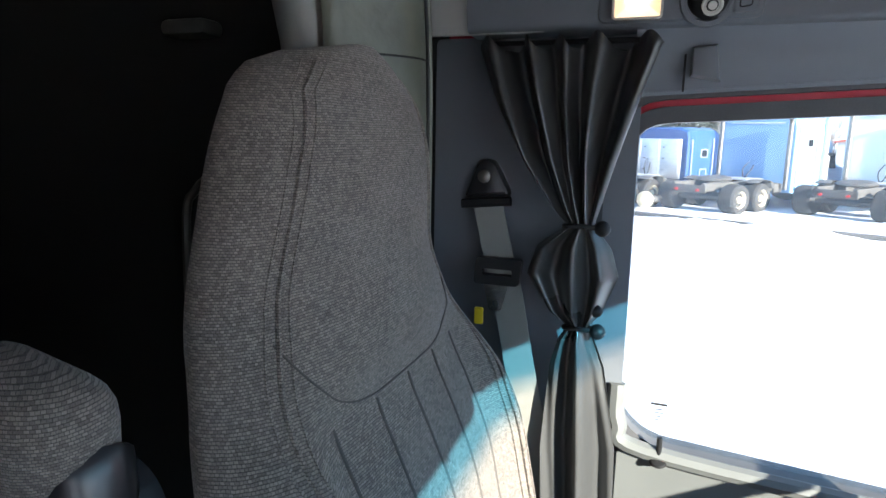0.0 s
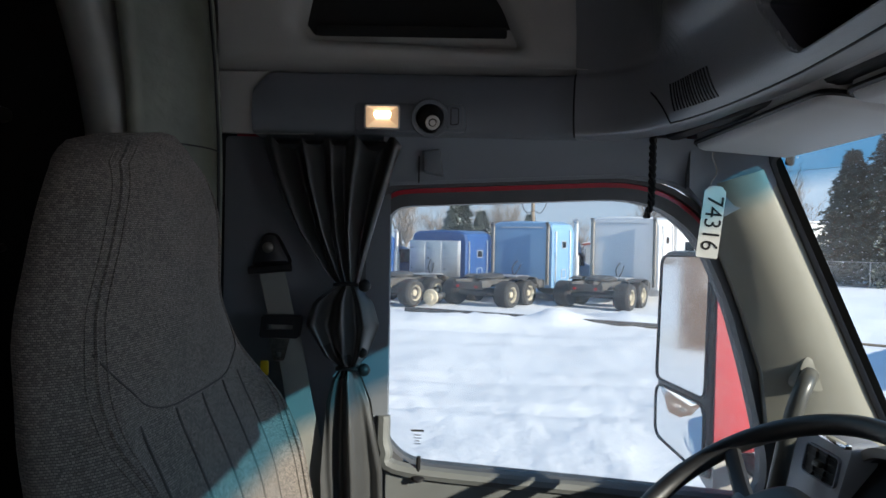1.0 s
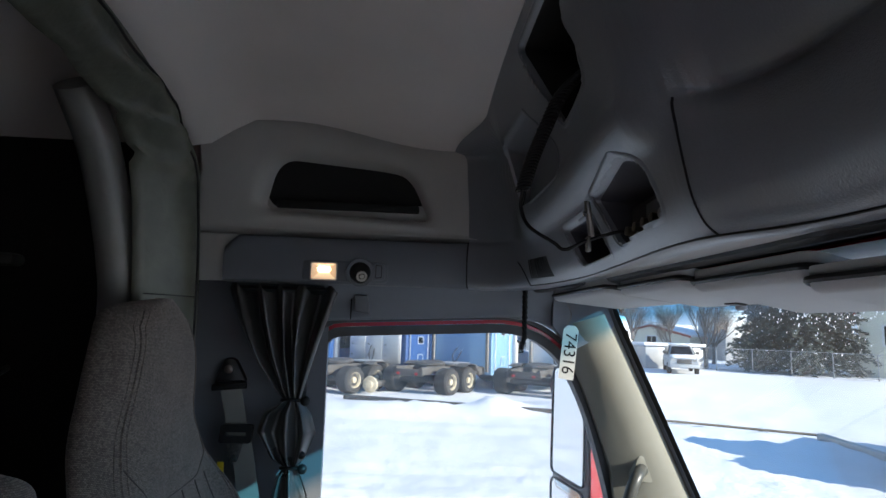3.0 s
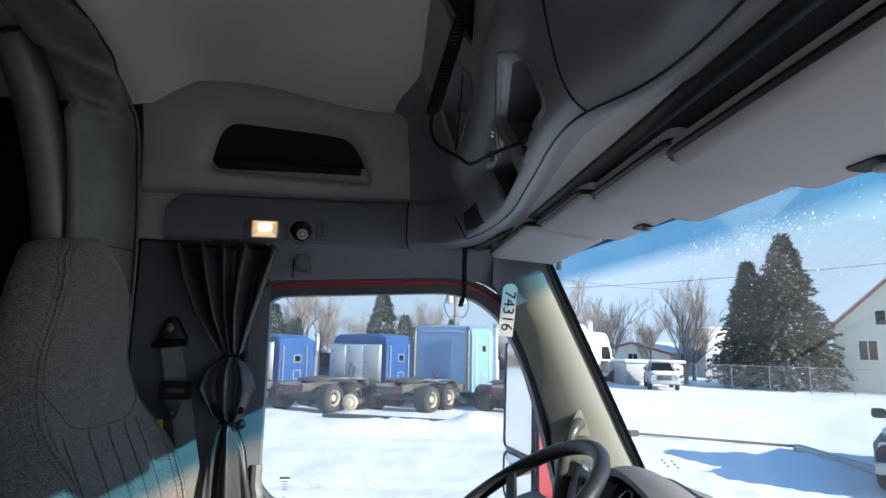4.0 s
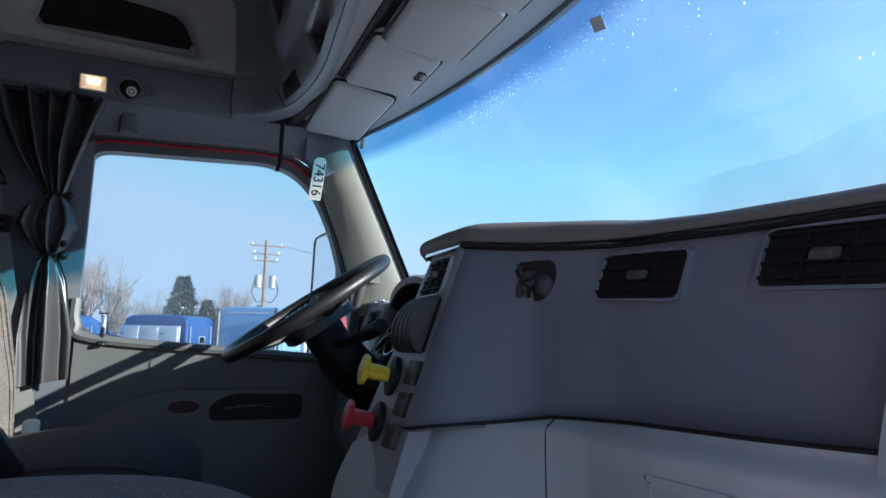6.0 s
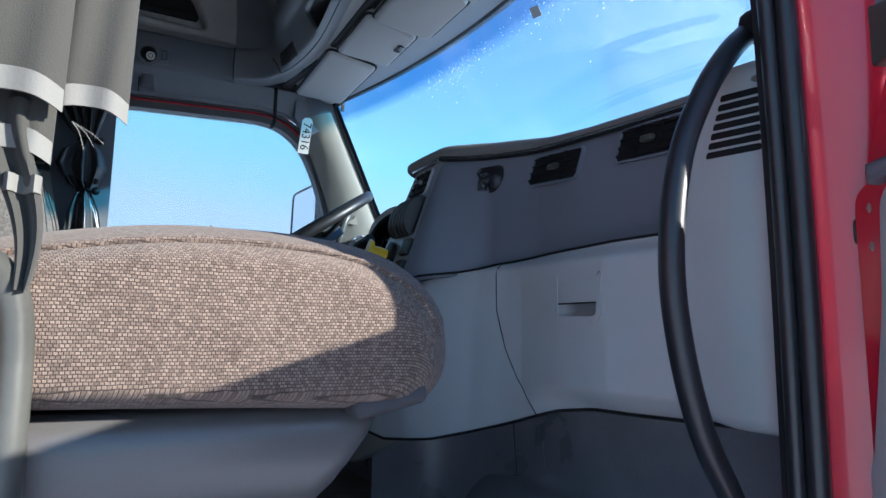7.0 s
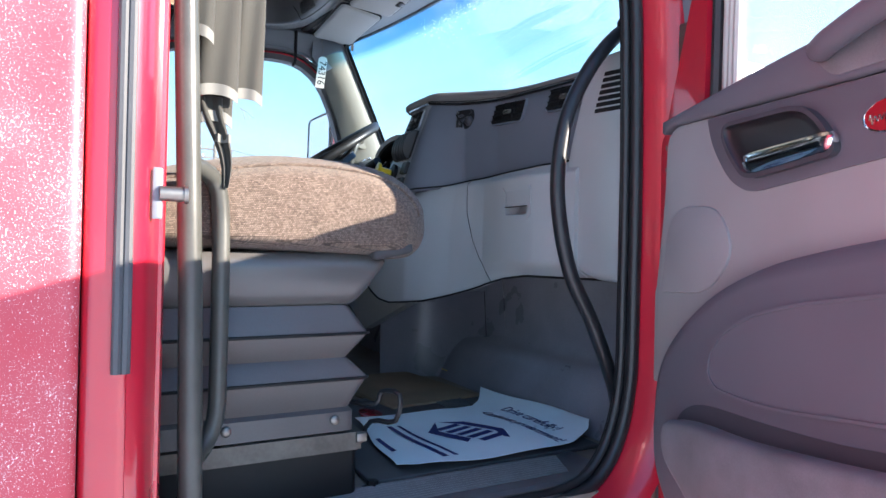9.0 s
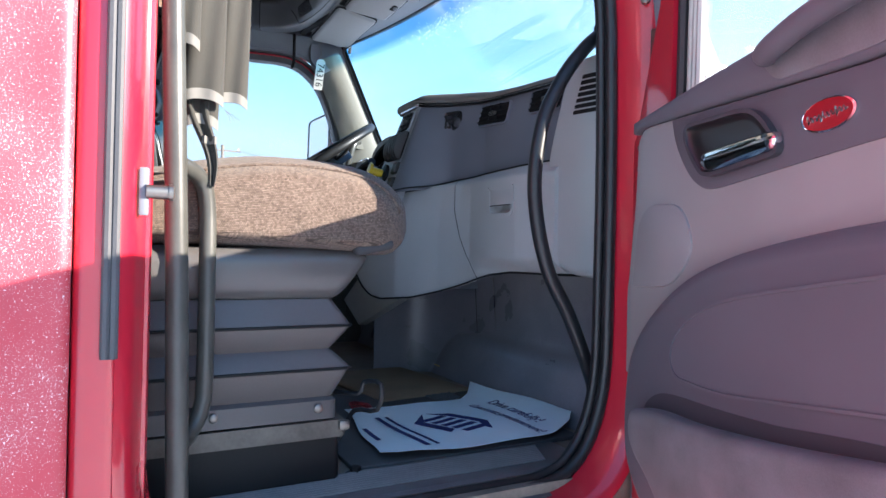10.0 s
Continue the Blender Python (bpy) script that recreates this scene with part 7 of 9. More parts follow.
# the door's hinge pillar: bolts, red stop bracket, rubber buffer
for z in (0.06, 0.42, 0.75):
    bm = B()
    lathe(bm, [(0.011, 0.0), (0.011, 0.006), (0.007, 0.009)], aim((0.945, 0.602, z), (0.7, -0.7, 0)), 6)
    part("bolt", bm, M_STEEL, fr)
bm = B()
ring(bm, rounded([(0.0, 0.0), (0.06, 0.0), (0.06, 0.075), (0.0, 0.075)], 0.012), rounded([(0.012, 0.012), (0.048, 0.012), (0.048, 0.063), (0.012, 0.063)], 0.008), lambda a, b, d: (0.955 + a * 0.6, 0.600 - d, 0.475 + b), -0.02, 0.012)
part("stop_bracket", bm, M_RED, fr, "red painted stop bracket")
bm = B()
lathe(bm, [(0.022, 0.0), (0.024, 0.006), (0.016, 0.012), (0.014, 0.026), (0.006, 0.030)], aim((0.955, 0.600, 0.395), (0.6, -0.8, 0)), 14)
part("rubber_buffer", bm, M_RUBBER, fr, "worn black rubber buffer")

# grab bars
bm = B()
tube(bm, spl([(0.80, 0.60, 0.885), (0.806, 0.575, 0.872), (0.808, 0.535, 0.835), (0.810, 0.487, 0.775), (0.810, 0.443, 0.690), (0.810, 0.423, 0.585), (0.810, 0.429, 0.490), (0.810, 0.459, 0.385), (0.806, 0.517, 0.292), (0.795, 0.582, 0.172), (0.78, 0.61, 0.12)], 6), 0.0145, 14)
ga = thing("grab_bar", (0.81, 0.5, 0.1), "long bowed satin black grab bar beside the passenger doorway", "grab bar", group="doorway grab bars")
part("bar", bm, M_BLKBAR, ga, sharp=80)
bm = B()
box(bm, (0.822, 0.592, 0.885), (0.05, 0.05, 0.04), r=0.014, seg=3)
part("upper_mount", bm, M_BLACK, ga)
gb = thing("grab_bar", (0.85, -0.22, 0.0), "upright grey tube with a hand loop beside the doorway", "grab bar", group="doorway grab bars")
bm = B()
tube(bm, [(0.853, -0.240, 1.32), (0.852, -0.236, 0.76), (0.85, -0.222, 0.35), (0.85, -0.215, 0.0)], 0.0155, 14)
part("upright", bm, M_GREYBAR, gb, sharp=80)
bm = B()
tube(bm, spl([(0.845, -0.232, 0.535), (0.825, -0.212, 0.534), (0.797, -0.190, 0.522), (0.786, -0.178, 0.490), (0.785, -0.175, 0.40), (0.785, -0.175, 0.24), (0.787, -0.178, 0.175), (0.80, -0.195, 0.138), (0.845, -0.222, 0.125)], 6), 0.0128, 12)
part("loop", bm, M_GREYBAR, gb, sharp=80)

# ---- passenger's door, standing open ----
DX, DY = Vector((0.9506, -0.3104, 0)), Vector((0.3104, 0.9506, 0))
DM = Matrix(((DX.x, DY.x, 0, 0.968), (DX.y, DY.y, 0, 0.540), (0, 0, 1, 0), (0, 0, 0, 1)))
pd = thing("door_2", label="open red passenger door, mauve and slate inner panel, chrome lever", category="door", kind="structure", m=DM)
def dp(a, b, d):
    return (a, -d, b)
bm = B()
prism(bm, rounded([(-0.045, 0.0), (0.10, -0.09), (0.86, -0.12), (0.88, 0.70), (0.43, 0.695), (0.20, 0.682), (0.0, 0.655), (-0.045, 0.64)], [0.05, 0.08, 0.05, 0.03, 0.02, 0.02, 0.02, 0.02]), dp, -0.075, -0.012)
part("shell", bm, M_RED, pd, "red painted door shell")
bm = B()
prism(bm, rounded([(-0.04, 0.20), (0.86, 0.16), (0.86, 0.640), (0.50, 0.622), (0.02, 0.648), (-0.005, 0.63), (-0.012, 0.52), (-0.035, 0.37), (-0.04, 0.36)], [0.005, 0.02, 0.01, 0.01, 0.02, 0.02, 0.03, 0.01, 0.01]), dp, -0.012, 0.0, 0.004)
part("mauve_panel", bm, M_DOORP, pd, "mauve grey plastic panel")
bm = B()
prism(bm, rounded([(-0.012, 0.362), (0.112, 0.368), (0.150, 0.388), (0.184, 0.428), (0.172, 0.470), (0.140, 0.503), (0.045, 0.508), (0.008, 0.480)], [0.01, 0.03, 0.03, 0.03, 0.03, 0.03, 0.03, 0.03], 4), dp, -0.002, 0.0042, 0.003)
part("hinge_pad", bm, M_DOORPAD, pd, "smooth grey pad by the hinge")
bm = B()
prism(bm, [(-0.012, 0.640), (0.02, 0.649), (0.50, 0.623), (0.86, 0.640), (0.86, 0.722), (0.50, 0.706), (0.43, 0.700), (0.33, 0.690), (0.20, 0.681), (0.08, 0.670), (-0.012, 0.662)], dp, -0.014, 0.008, 0.006)
part("top_rail", bm, M_DOORD, pd, "dark slate top rail", sharp=60)
# pull handle moulded in the top rail
bm = B()
prism(bm, rounded([(0.345, 0.664), (0.372, 0.636), (0.50, 0.632), (0.86, 0.648), (0.86, 0.700), (0.50, 0.690)], 0.014, 5), dp, 0.006, 0.0095)
part("pull_recess", bm, M_DOORLOW, pd, "shadowed hollow behind the pull bar")
bm = B()
tube(bm, spl([(0.352, -0.004, 0.668), (0.366, -0.020, 0.668), (0.40, -0.030, 0.672), (0.48, -0.034, 0.684), (0.70, -0.036, 0.700), (0.86, -0.036, 0.705)], 6), [0.010] * 6 + [0.015] * 24 + [0.015], 14)
part("pull_bar", bm, M_DOORD, pd, sharp=80)
# slate band carrying lever and badge
bm = B()
BAND = rounded([(0.117, 0.640), (0.50, 0.620), (0.86, 0.632), (0.86, 0.562), (0.495, 0.538), (0.236, 0.516), (0.205, 0.520), (0.170, 0.542), (0.129, 0.597)], [0.004, 0.02, 0.01, 0.01, 0.04, 0.02, 0.02, 0.03, 0.03])
prism(bm, BAND, dp, -0.002, 0.003, 0.002)
part("slate_band", bm, M_DOORD, pd, "slate band")
bm = B()
BEZ = rounded([(0.167, 0.602), (0.172, 0.622), (0.308, 0.617), (0.334, 0.609), (0.355, 0.592), (0.382, 0.556), (0.376, 0.544), (0.240, 0.533), (0.215, 0.538), (0.184, 0.572)], [0.012, 0.020, 0.014, 0.012, 0.012, 0.012, 0.010, 0.012, 0.014, 0.02], 5)
ring(bm, BEZ, inset(BEZ, 0.006), dp, 0.0, 0.013)
hz = part("lever_bezel", bm, M_POCKET, pd, "black lever bezel")
# shallow bowl in near black, a deeper cup's shade put into its colour
bm = B()
BI = inset(BEZ, 0.0055)
bc = (0.285, 0.580)
R = [[bm.verts.new(dp(bc[0] + (a - bc[0]) * k, bc[1] + (b - bc[1]) * k, d)) for a, b in BI] for k, d in ((1.0, 0.0125), (0.97, 0.009), (0.90, 0.0055), (0.7, 0.0038))]
for a, b in zip(R, R[1:]):
    for j in range(len(a)):
        bm.faces.new((a[j], a[(j + 1) % len(a)], b[(j + 1) % len(a)], b[j]))
bm.faces.new(R[-1])
part("lever_cup", bm, M_CUP, hz, sharp=60)
bm = B()
LV = [(-0.016, 0.0), (-0.018, 0.006), (-0.010, 0.013), (-0.001, 0.0155), (0.006, 0.012), (0.012, 0.013), (0.015, 0.008), (0.013, 0.0)]
loft(bm, [[dp(0.222 + 0.158 * t, 0.556 + 0.008 * t + h * e, 0.006 + d * (0.5 + 0.5 * e)) for h, d in LV] for t, e in ((0.0, 0.15), (0.012, 0.55), (0.04, 0.80), (0.12, 0.90), (0.35, 0.88), (0.65, 0.80), (0.90, 0.74), (0.975, 0.58), (1.0, 0.2))])
part("lever", bm, M_CHROME, hz, "chrome pull lever", sharp=40)
bm = B()
loft(bm, [[dp(0.4505 + r * 0.0395 * math.cos(a), 0.5775 + r * 0.0190 * math.sin(a), d) for a in np.linspace(0, 2 * math.pi, 33)[:-1]] for r, d in ((1.0, 0.0), (1.0, 0.006), (0.93, 0.007), (0.91, 0.0055))])
bdg = part("badge", bm, M_CHROME, pd, "chrome-rimmed red oval badge with a pale script stroke")
bm = B()
loft(bm, [[dp(0.4505 + r * 0.0375 * math.cos(a), 0.5775 + r * 0.0172 * math.sin(a), d) for a in np.linspace(0, 2 * math.pi, 33)[:-1]] for r, d in ((1.0, 0.003), (1.0, 0.0062))])
part("badge_face", bm, M_BADGE, bdg)
bm = B()
tube(bm, [dp(0.421 + 0.058 * k / 60, 0.5745 + (0.0035 + 0.003 * (k % 21 < 5)) * math.sin(k * 1.05) + 0.005 * (k / 60), 0.0066) for k in range(61)], 0.0007, 5)
part("badge_stroke", bm, M_CHROME, bdg)
# lower bolster with its long oval recess and the map pocket
ARC = rounded([(0.86, 0.475), (0.50, 0.455), (0.365, 0.436), (0.250, 0.412), (0.150, 0.368), (0.053, 0.294), (0.008, 0.228), (-0.005, 0.10), (0.02, 0.03), (0.10, -0.03), (0.86, -0.09)], [0.01, 0.06, 0.06, 0.06, 0.06, 0.06, 0.05, 0.06, 0.05, 0.05, 0.01], 4)
bm = B()
prism(bm, ARC, dp, 0.0, 0.030, 0.026)
part("bolster", bm, M_DOORD, pd, "slate armrest bolster", sharp=60)
REC = rounded([(0.86, 0.445), (0.50, 0.392), (0.337, 0.366), (0.246, 0.339), (0.190, 0.302), (0.172, 0.262), (0.190, 0.238), (0.297, 0.236), (0.50, 0.266), (0.86, 0.318)], [0.01, 0.05, 0.05, 0.04, 0.03, 0.02, 0.02, 0.05, 0.05, 0.01], 5)
bm = B()
ring(bm, inset(REC, -0.004), REC, dp, 0.024, 0.0330)
part("oval_rim", bm, M_DOORD, pd)
bm = B()
prism(bm, REC, dp, 0.024, 0.0312)
part("oval_insert", bm, M_DOORD, pd, "smooth slate insert")
# flat plate in dark slate, the pocket mouth's shade put into its colour
bm = B()
POC = rounded([(0.085, 0.150), (0.102, 0.180), (0.140, 0.202), (0.185, 0.209), (0.297, 0.214), (0.414, 0.224), (0.50, 0.238), (0.86, 0.285), (0.86, 0.19), (0.10, 0.12)], [0.02, 0.03, 0.03, 0.03, 0.03, 0.03, 0.03, 0.01, 0.01, 0.02], 4)
prism(bm, POC, dp, 0.024, 0.0308)
part("pocket_mouth_shade", bm, M_POCKET, pd, "dark plate painted for the shaded mouth of the map pocket")
bm = B()
LOWP = rounded([(0.095, 0.168), (0.166, 0.181), (0.256, 0.184), (0.351, 0.196), (0.448, 0.210), (0.555, 0.230), (0.86, 0.285), (0.86, -0.09), (0.24, 0.0), (0.165, 0.070), (0.110, 0.096), (0.088, 0.128)], [0.02, 0.04, 0.05, 0.05, 0.05, 0.05, 0.01, 0.01, 0.06, 0.05, 0.03, 0.03], 4)
prism(bm, LOWP, dp, 0.028, 0.062, 0.012)
part("map_pocket", bm, M_DOORLOW, pd, "scuffed slate map pocket", sharp=60)
# window frame of the open door
bm = B()
loft(bm, [[(a0, 0.06, z), (a1, 0.06, z), (a1, 0.012, z), (a0, 0.012, z)] for a0, a1, z in ((-0.030, 0.086, 0.655), (0.045, 0.090, 0.86), (0.095, 0.135, 1.08), (0.17, 0.215, 1.25), (0.28, 0.34, 1.31))])
part("front_post", bm, M_RED, pd, "red window post")
bm = B()
for o in (0.0, 0.012, 0.024):
    tube(bm, [(0.116 + o, 0.030, 0.67), (0.120 + o, 0.030, 0.86), (0.166 + o, 0.030, 1.08), (0.235 + o, 0.030, 1.24)], 0.0068, 8)
part("glass_channel", bm, M_LENS, pd, "pale aluminium glass channel")
bm = B()
tube(bm, [(0.099, 0.026, 0.67), (0.103, 0.026, 0.86), (0.149, 0.026, 1.08), (0.222, 0.026, 1.24)], 0.011, 8)
part("channel_rubber", bm, M_SEAL, pd)
bm = B()
prism(bm, [(0.34, 1.26), (0.84, 1.25), (0.84, 1.31), (0.34, 1.32)], dp, -0.06, -0.005)
part("top_frame", bm, M_RED, pd)
bm = B()
prism(bm, [(0.82, 0.70), (0.88, 0.70), (0.86, 1.30), (0.80, 1.30)], dp, -0.06, -0.005)
part("rear_post", bm, M_RED, pd)
bm = B()
prism(bm, [(0.13, 0.68), (0.83, 0.70), (0.82, 1.27), (0.26, 1.27), (0.18, 1.08)], dp, -0.036, -0.032)
g = part("pane", bm, M_GLASS, pd)
g.visible_shadow = False
bm = B()
prism(bm, rounded([(-0.055, 0.775), (0.035, 0.785), (0.035, 0.835), (-0.045, 0.850)], 0.008), dp, -0.075, -0.035, 0.004)
part("check_bracket", bm, M_GREYBAR, pd, "dark grey upper hinge bracket")

# ---- floor mat ----
fm = thing("paper_floor_mat", (0.5, 0.4, 0.0), "pale blue printed paper floor mat with a curled corner", "floor mat")


def mat_z(x, y):
    """The paper's height: slack waves, lifting towards the toe board."""
    return 0.021 + 0.003 * math.sin(17 * x + 9 * y) + 0.002 * math.sin(23 * y - 6 * x) + 0.016 * smooth(0.57, 0.68, y) + 0.012 * smooth(0.56, 0.70, x) * smooth(0.52, 0.68, y)


def mat_at(u, v):
    y0, y1 = 0.203 - 0.043 * u + 0.004 * math.sin(9 * u), 0.640 + 0.052 * u
    y = y0 + (y1 - y0) * v
    xl = lerp([(0.20, 0.335), (0.35, 0.338), (0.48, 0.334), (0.54, 0.318), (0.59, 0.27), (0.64, 0.196), (0.70, 0.19)], y)
    xr = lerp([(0.16, 0.692), (0.19, 0.710), (0.35, 0.708), (0.567, 0.692), (0.64, 0.667), (0.69, 0.610)], y) + 0.004 * math.sin(26 * y)
    x = xl + (xr - xl) * u
    return (x, y, mat_z(x, y) + 0.007 * smooth(0.93, 1.0, u) * smooth(0.3, 0.0, v))


bm = B()
sheet(bm, mat_at, 48, 48)
thick(bm, (0, 0, -0.0008))
sheet_ob = part("sheet", bm, M_PAPER, fm, sharp=80)


def on_mat(o):
    """Lays flat print onto the wavy sheet."""
    for vtx in o.data.vertices:
        vtx.co.z = mat_z(vtx.co.x, vtx.co.y) + 0.0012 + 0.0004 * (vtx.co.z > 0)
    o.data.update()


def print_line(text, x, y, turn, length, high):
    o = letters("motto", text, 1.0, Matrix(), M_INK, sheet_ob, 0.001, 0.12)
    w = max(v.co.x for v in o.data.vertices)
    o.data.transform(Matrix.Translation((x, y, 0)) @ Matrix.Rotation(turn, 4, 'Z') @ Matrix.Diagonal((length / w, high, 1, 1)))
    on_mat(o)


def print_plate(poly, name, label="", at_=(0, 0), turn=0.0):
    bm = B()
    ro = Matrix.Translation((*at_, 0)) @ Matrix.Rotation(turn, 4, 'Z')
    prism(bm, poly, lambda a, b, d: ro @ Vector((a, b, d)), 0.0, 0.1)
    bmesh.ops.triangulate(bm, faces=list(bm.faces))
    bmesh.ops.subdivide_edges(bm, edges=list(bm.edges), cuts=3, use_grid_fill=True)
    bmesh.ops.triangulate(bm, faces=list(bm.faces))
    o = part(name, bm, M_INK, sheet_ob, label)
    on_mat(o)
    return o


print_line("Drive carefully!", 0.390, 0.580, 0.0, 0.226, 0.042)
print_line("Conduisez prudemment!", 0.398, 0.517, 0.07, 0.288, 0.038)
EM = ((0.532, 0.396), 0.35)
print_plate([(-0.098, 0.018), (-0.055, 0.058), (0.060, 0.062), (0.105, 0.025), (0.09, 0.022), (0.05, 0.042), (-0.05, 0.038)], "emblem_block", "navy printed emblem block", *EM)
print_plate([(-0.104, 0.010), (-0.06, -0.060), (0.056, -0.060), (0.045, -0.036), (-0.05, -0.036)], "emblem_block", "navy printed emblem block", *EM)
for i in range(5):
    x = -0.062 + 0.032 * i
    print_plate([(x - 0.006, -0.030), (x + 0.012, -0.030), (x + 0.020, 0.032), (x + 0.002, 0.032)], "emblem_bar", "", *EM)
for k, wd in ((0.0, 0.012), (0.026, 0.008)):
    print_plate([(0.0, k), (0.25, k), (0.25, k + wd), (0.0, k + wd)], "print_bar", "", (0.430, 0.246), 0.06)
print_plate([(0.0, 0.0), (0.09, 0.0), (0.09, 0.010), (0.0, 0.010)], "print_bar", "", (0.505, 0.188), 0.0)

# rubber mat under the paper, with a red oval badge
rm = thing("rubber_mat", (0.4, 0.4, 0.0), "black ribbed rubber mat under the paper mat", "rubber mat")
bm = B()
box(bm, (0.40, 0.37, 0.005), (0.60, 0.54, 0.010), r=0.004)
part("sheet", bm, M_RUBBER, rm)
bm = B()
loft(bm, [[(0.272 + r * 0.050 * math.cos(a), 0.268 + r * 0.026 * math.sin(a), 0.010 + d) for a in np.linspace(0, 2 * math.pi, 25)[:-1]] for r, d in ((1.0, 0.0), (1.0, 0.004), (0.9, 0.005))])
part("badge", bm, M_BADGE, rm, "worn red oval badge")
for i in range(16):
    bm = B()
    box(bm, (0.16 + 0.014 * i, 0.52, 0.011), (0.006, 0.09, 0.006), pose(0, 0, 0, 0, 0, -20), 0.002)
    part("tread", bm, M_RUBBER, rm)
bm = B()
lathe(bm, [(0.020, 0), (0.020, 0.006), (0.010, 0.008), (0.010, 0.018), (0.006, 0.019)], aim((0.715, 0.10, 0.0), (0, 0, 1)), 6)
single("floor_bolt", bm, M_BLACK, "grimy seat mounting bolt on the floor", "bolt")
bm = B()
box(bm, (0.02, 0.46, 0.008), (0.42, 0.30, 0.016), pose(0, 0, 0, 0, 0, 8), 0.01, 3)
single("tunnel_step", bm, mat("dusty_tunnel_carpet", (0.22, 0.160, 0.105), 0.9, vary=0.3, fine=200, bump=0.3), "dusty brown carpet strip beside the engine tunnel", "tunnel", kind="structure")

# ---- driver's outside mirror ----
mr = thing("mirror", (-1.46, 0.66, 0.55), "tall outside mirror with a lower convex glass, black case, red shell", "mirror")
MM = Matrix.Translation((-1.435, 0.62, 0.84)) @ Matrix.Rotation(radians(8), 4, 'Z')
def mp(a, b, d):
    return MM @ Vector((a, d, b))
bm = B()
prism(bm, rounded([(-0.15, -0.27), (0.14, -0.30), (0.155, 0.27), (0.12, 0.30), (-0.13, 0.295)], 0.045, 5), mp, 0.055, 0.0, 0.012)
part("case", bm, M_GREYBAR, mr)
MR = Matrix.Translation((-1.435, 0.62, 0.84)) @ Matrix.Rotation(radians(-10), 4, 'Z')
def mq(a, b, d):
    return MR @ Vector((a, d, b))
bm = B()
prism(bm, rounded([(-0.138, -0.085), (0.130, -0.085), (0.14, 0.255), (0.11, 0.285), (-0.12, 0.28)], 0.03, 5), mp, 0.0, -0.004)
part("flat_glass", bm, M_MIRROR, mr, "flat mirror glass")
for gl_ in (rounded([(-0.138, -0.085), (0.130, -0.085), (0.14, 0.255), (0.11, 0.285), (-0.12, 0.28)], 0.03, 5), rounded([(-0.138, -0.255), (0.128, -0.285), (0.130, -0.10), (-0.138, -0.10)], 0.04, 5)):
    bm = B()
    ring(bm, inset(gl_, -0.002), inset(gl_, 0.003), mp, 0.0, -0.008)
    part("glass_frame", bm, M_BLACK, mr)
bm = B()
PG = rounded([(-0.138, -0.255), (0.128, -0.285), (0.130, -0.10), (-0.138, -0.10)], 0.04, 5)
cx_, cz_ = 0.0, -0.185
loft(bm, [[mp(cx_ + (a - cx_) * k, cz_ + (b - cz_) * k, -0.004 - 0.016 * (1 - k * k)) for a, b in PG] for k in (1.0, 0.8, 0.6, 0.4, 0.2, 0.02)])
part("convex_glass", bm, M_MIRROR, mr, "convex mirror glass", sharp=80)
bm = B()
prism(bm, rounded([(-0.14, -0.22), (0.145, -0.22), (0.15, 0.26), (-0.12, 0.27)], 0.05, 5), mq, 0.056, 0.20, 0.05)
part("red_shell", bm, M_REDSALT, mr, "red painted mirror shell")
bm = B()
prism(bm, rounded([(-0.12, -0.33), (0.14, -0.33), (0.145, -0.225), (-0.13, -0.225)], 0.03, 4), mq, 0.056, 0.18, 0.02)
part("base", bm, M_SIDE, mr, "grey mirror base")
bm = B()
tube(bm, [(-1.33, 0.75, 0.60), (-1.10, 0.74, 0.60), (-0.97, 0.74, 0.62)], 0.025, 10)
part("arm", bm, M_BLACK, mr)


# ---- outside ----
GROUND = -1.35
M_SNOW = mat("packed_snow", (0.68, 0.70, 0.735), 0.75, vary=0.07, scale=0.9, fine=7, bump=0.42, dist=0.04)
M_BARK = mat("grey_bark", (0.17, 0.145, 0.125), 0.9, vary=0.3, scale=8, fine=60, bump=0.4)
M_TWIG = mat("bare_twigs", (0.21, 0.175, 0.15), 0.9, vary=0.2, bump=0)
M_NEEDLE = mat("fir_needles", (0.105, 0.125, 0.11), 0.8, vary=0.4, scale=2, fine=30, bump=0)
M_BRUSH = mat("brown_brush", (0.12, 0.09, 0.07), 0.95, vary=0.4, scale=0.6, bump=0)
M_BLUE = mat("blue_truck_paint", (0.010, 0.060, 0.205), 0.45, vary=0.08, bump=0, coat=0.15)
M_PALE = mat("pale_blue_truck_paint", (0.15, 0.30, 0.49), 0.5, vary=0.06, scale=3, bump=0, coat=0.1)
M_TWHITE = mat("white_truck_paint", (0.62, 0.63, 0.66), 0.4, vary=0.08, scale=3, bump=0, coat=0.4)
M_ALU = mat("brushed_aluminium", (0.55, 0.55, 0.56), 0.4, metal=0.7, vary=0.15, scale=4, fine=80, bump=0.05)
M_CHASSIS = mat("grimy_chassis", (0.065, 0.062, 0.06), 0.7, vary=0.4, scale=5, fine=60, bump=0.2)
M_TYRE = mat("tyre_rubber", (0.025, 0.025, 0.026), 0.85, vary=0.3, scale=6, fine=60, bump=0.3)
M_DGLASS = mat("dark_window", (0.005, 0.007, 0.010), 0.25, vary=0.1, bump=0, spec=0.2)
M_RIM = mat("dirty_cream_rim", (0.42, 0.37, 0.28), 0.6, vary=0.3, scale=6, bump=0)
M_TAIL = mat("tail_lamp_red", (0.4, 0.02, 0.02), 0.3, bump=0)
M_STUCCO = mat("cream_stucco", (0.62, 0.60, 0.50), 0.9, vary=0.06, scale=2, fine=40, bump=0.2)
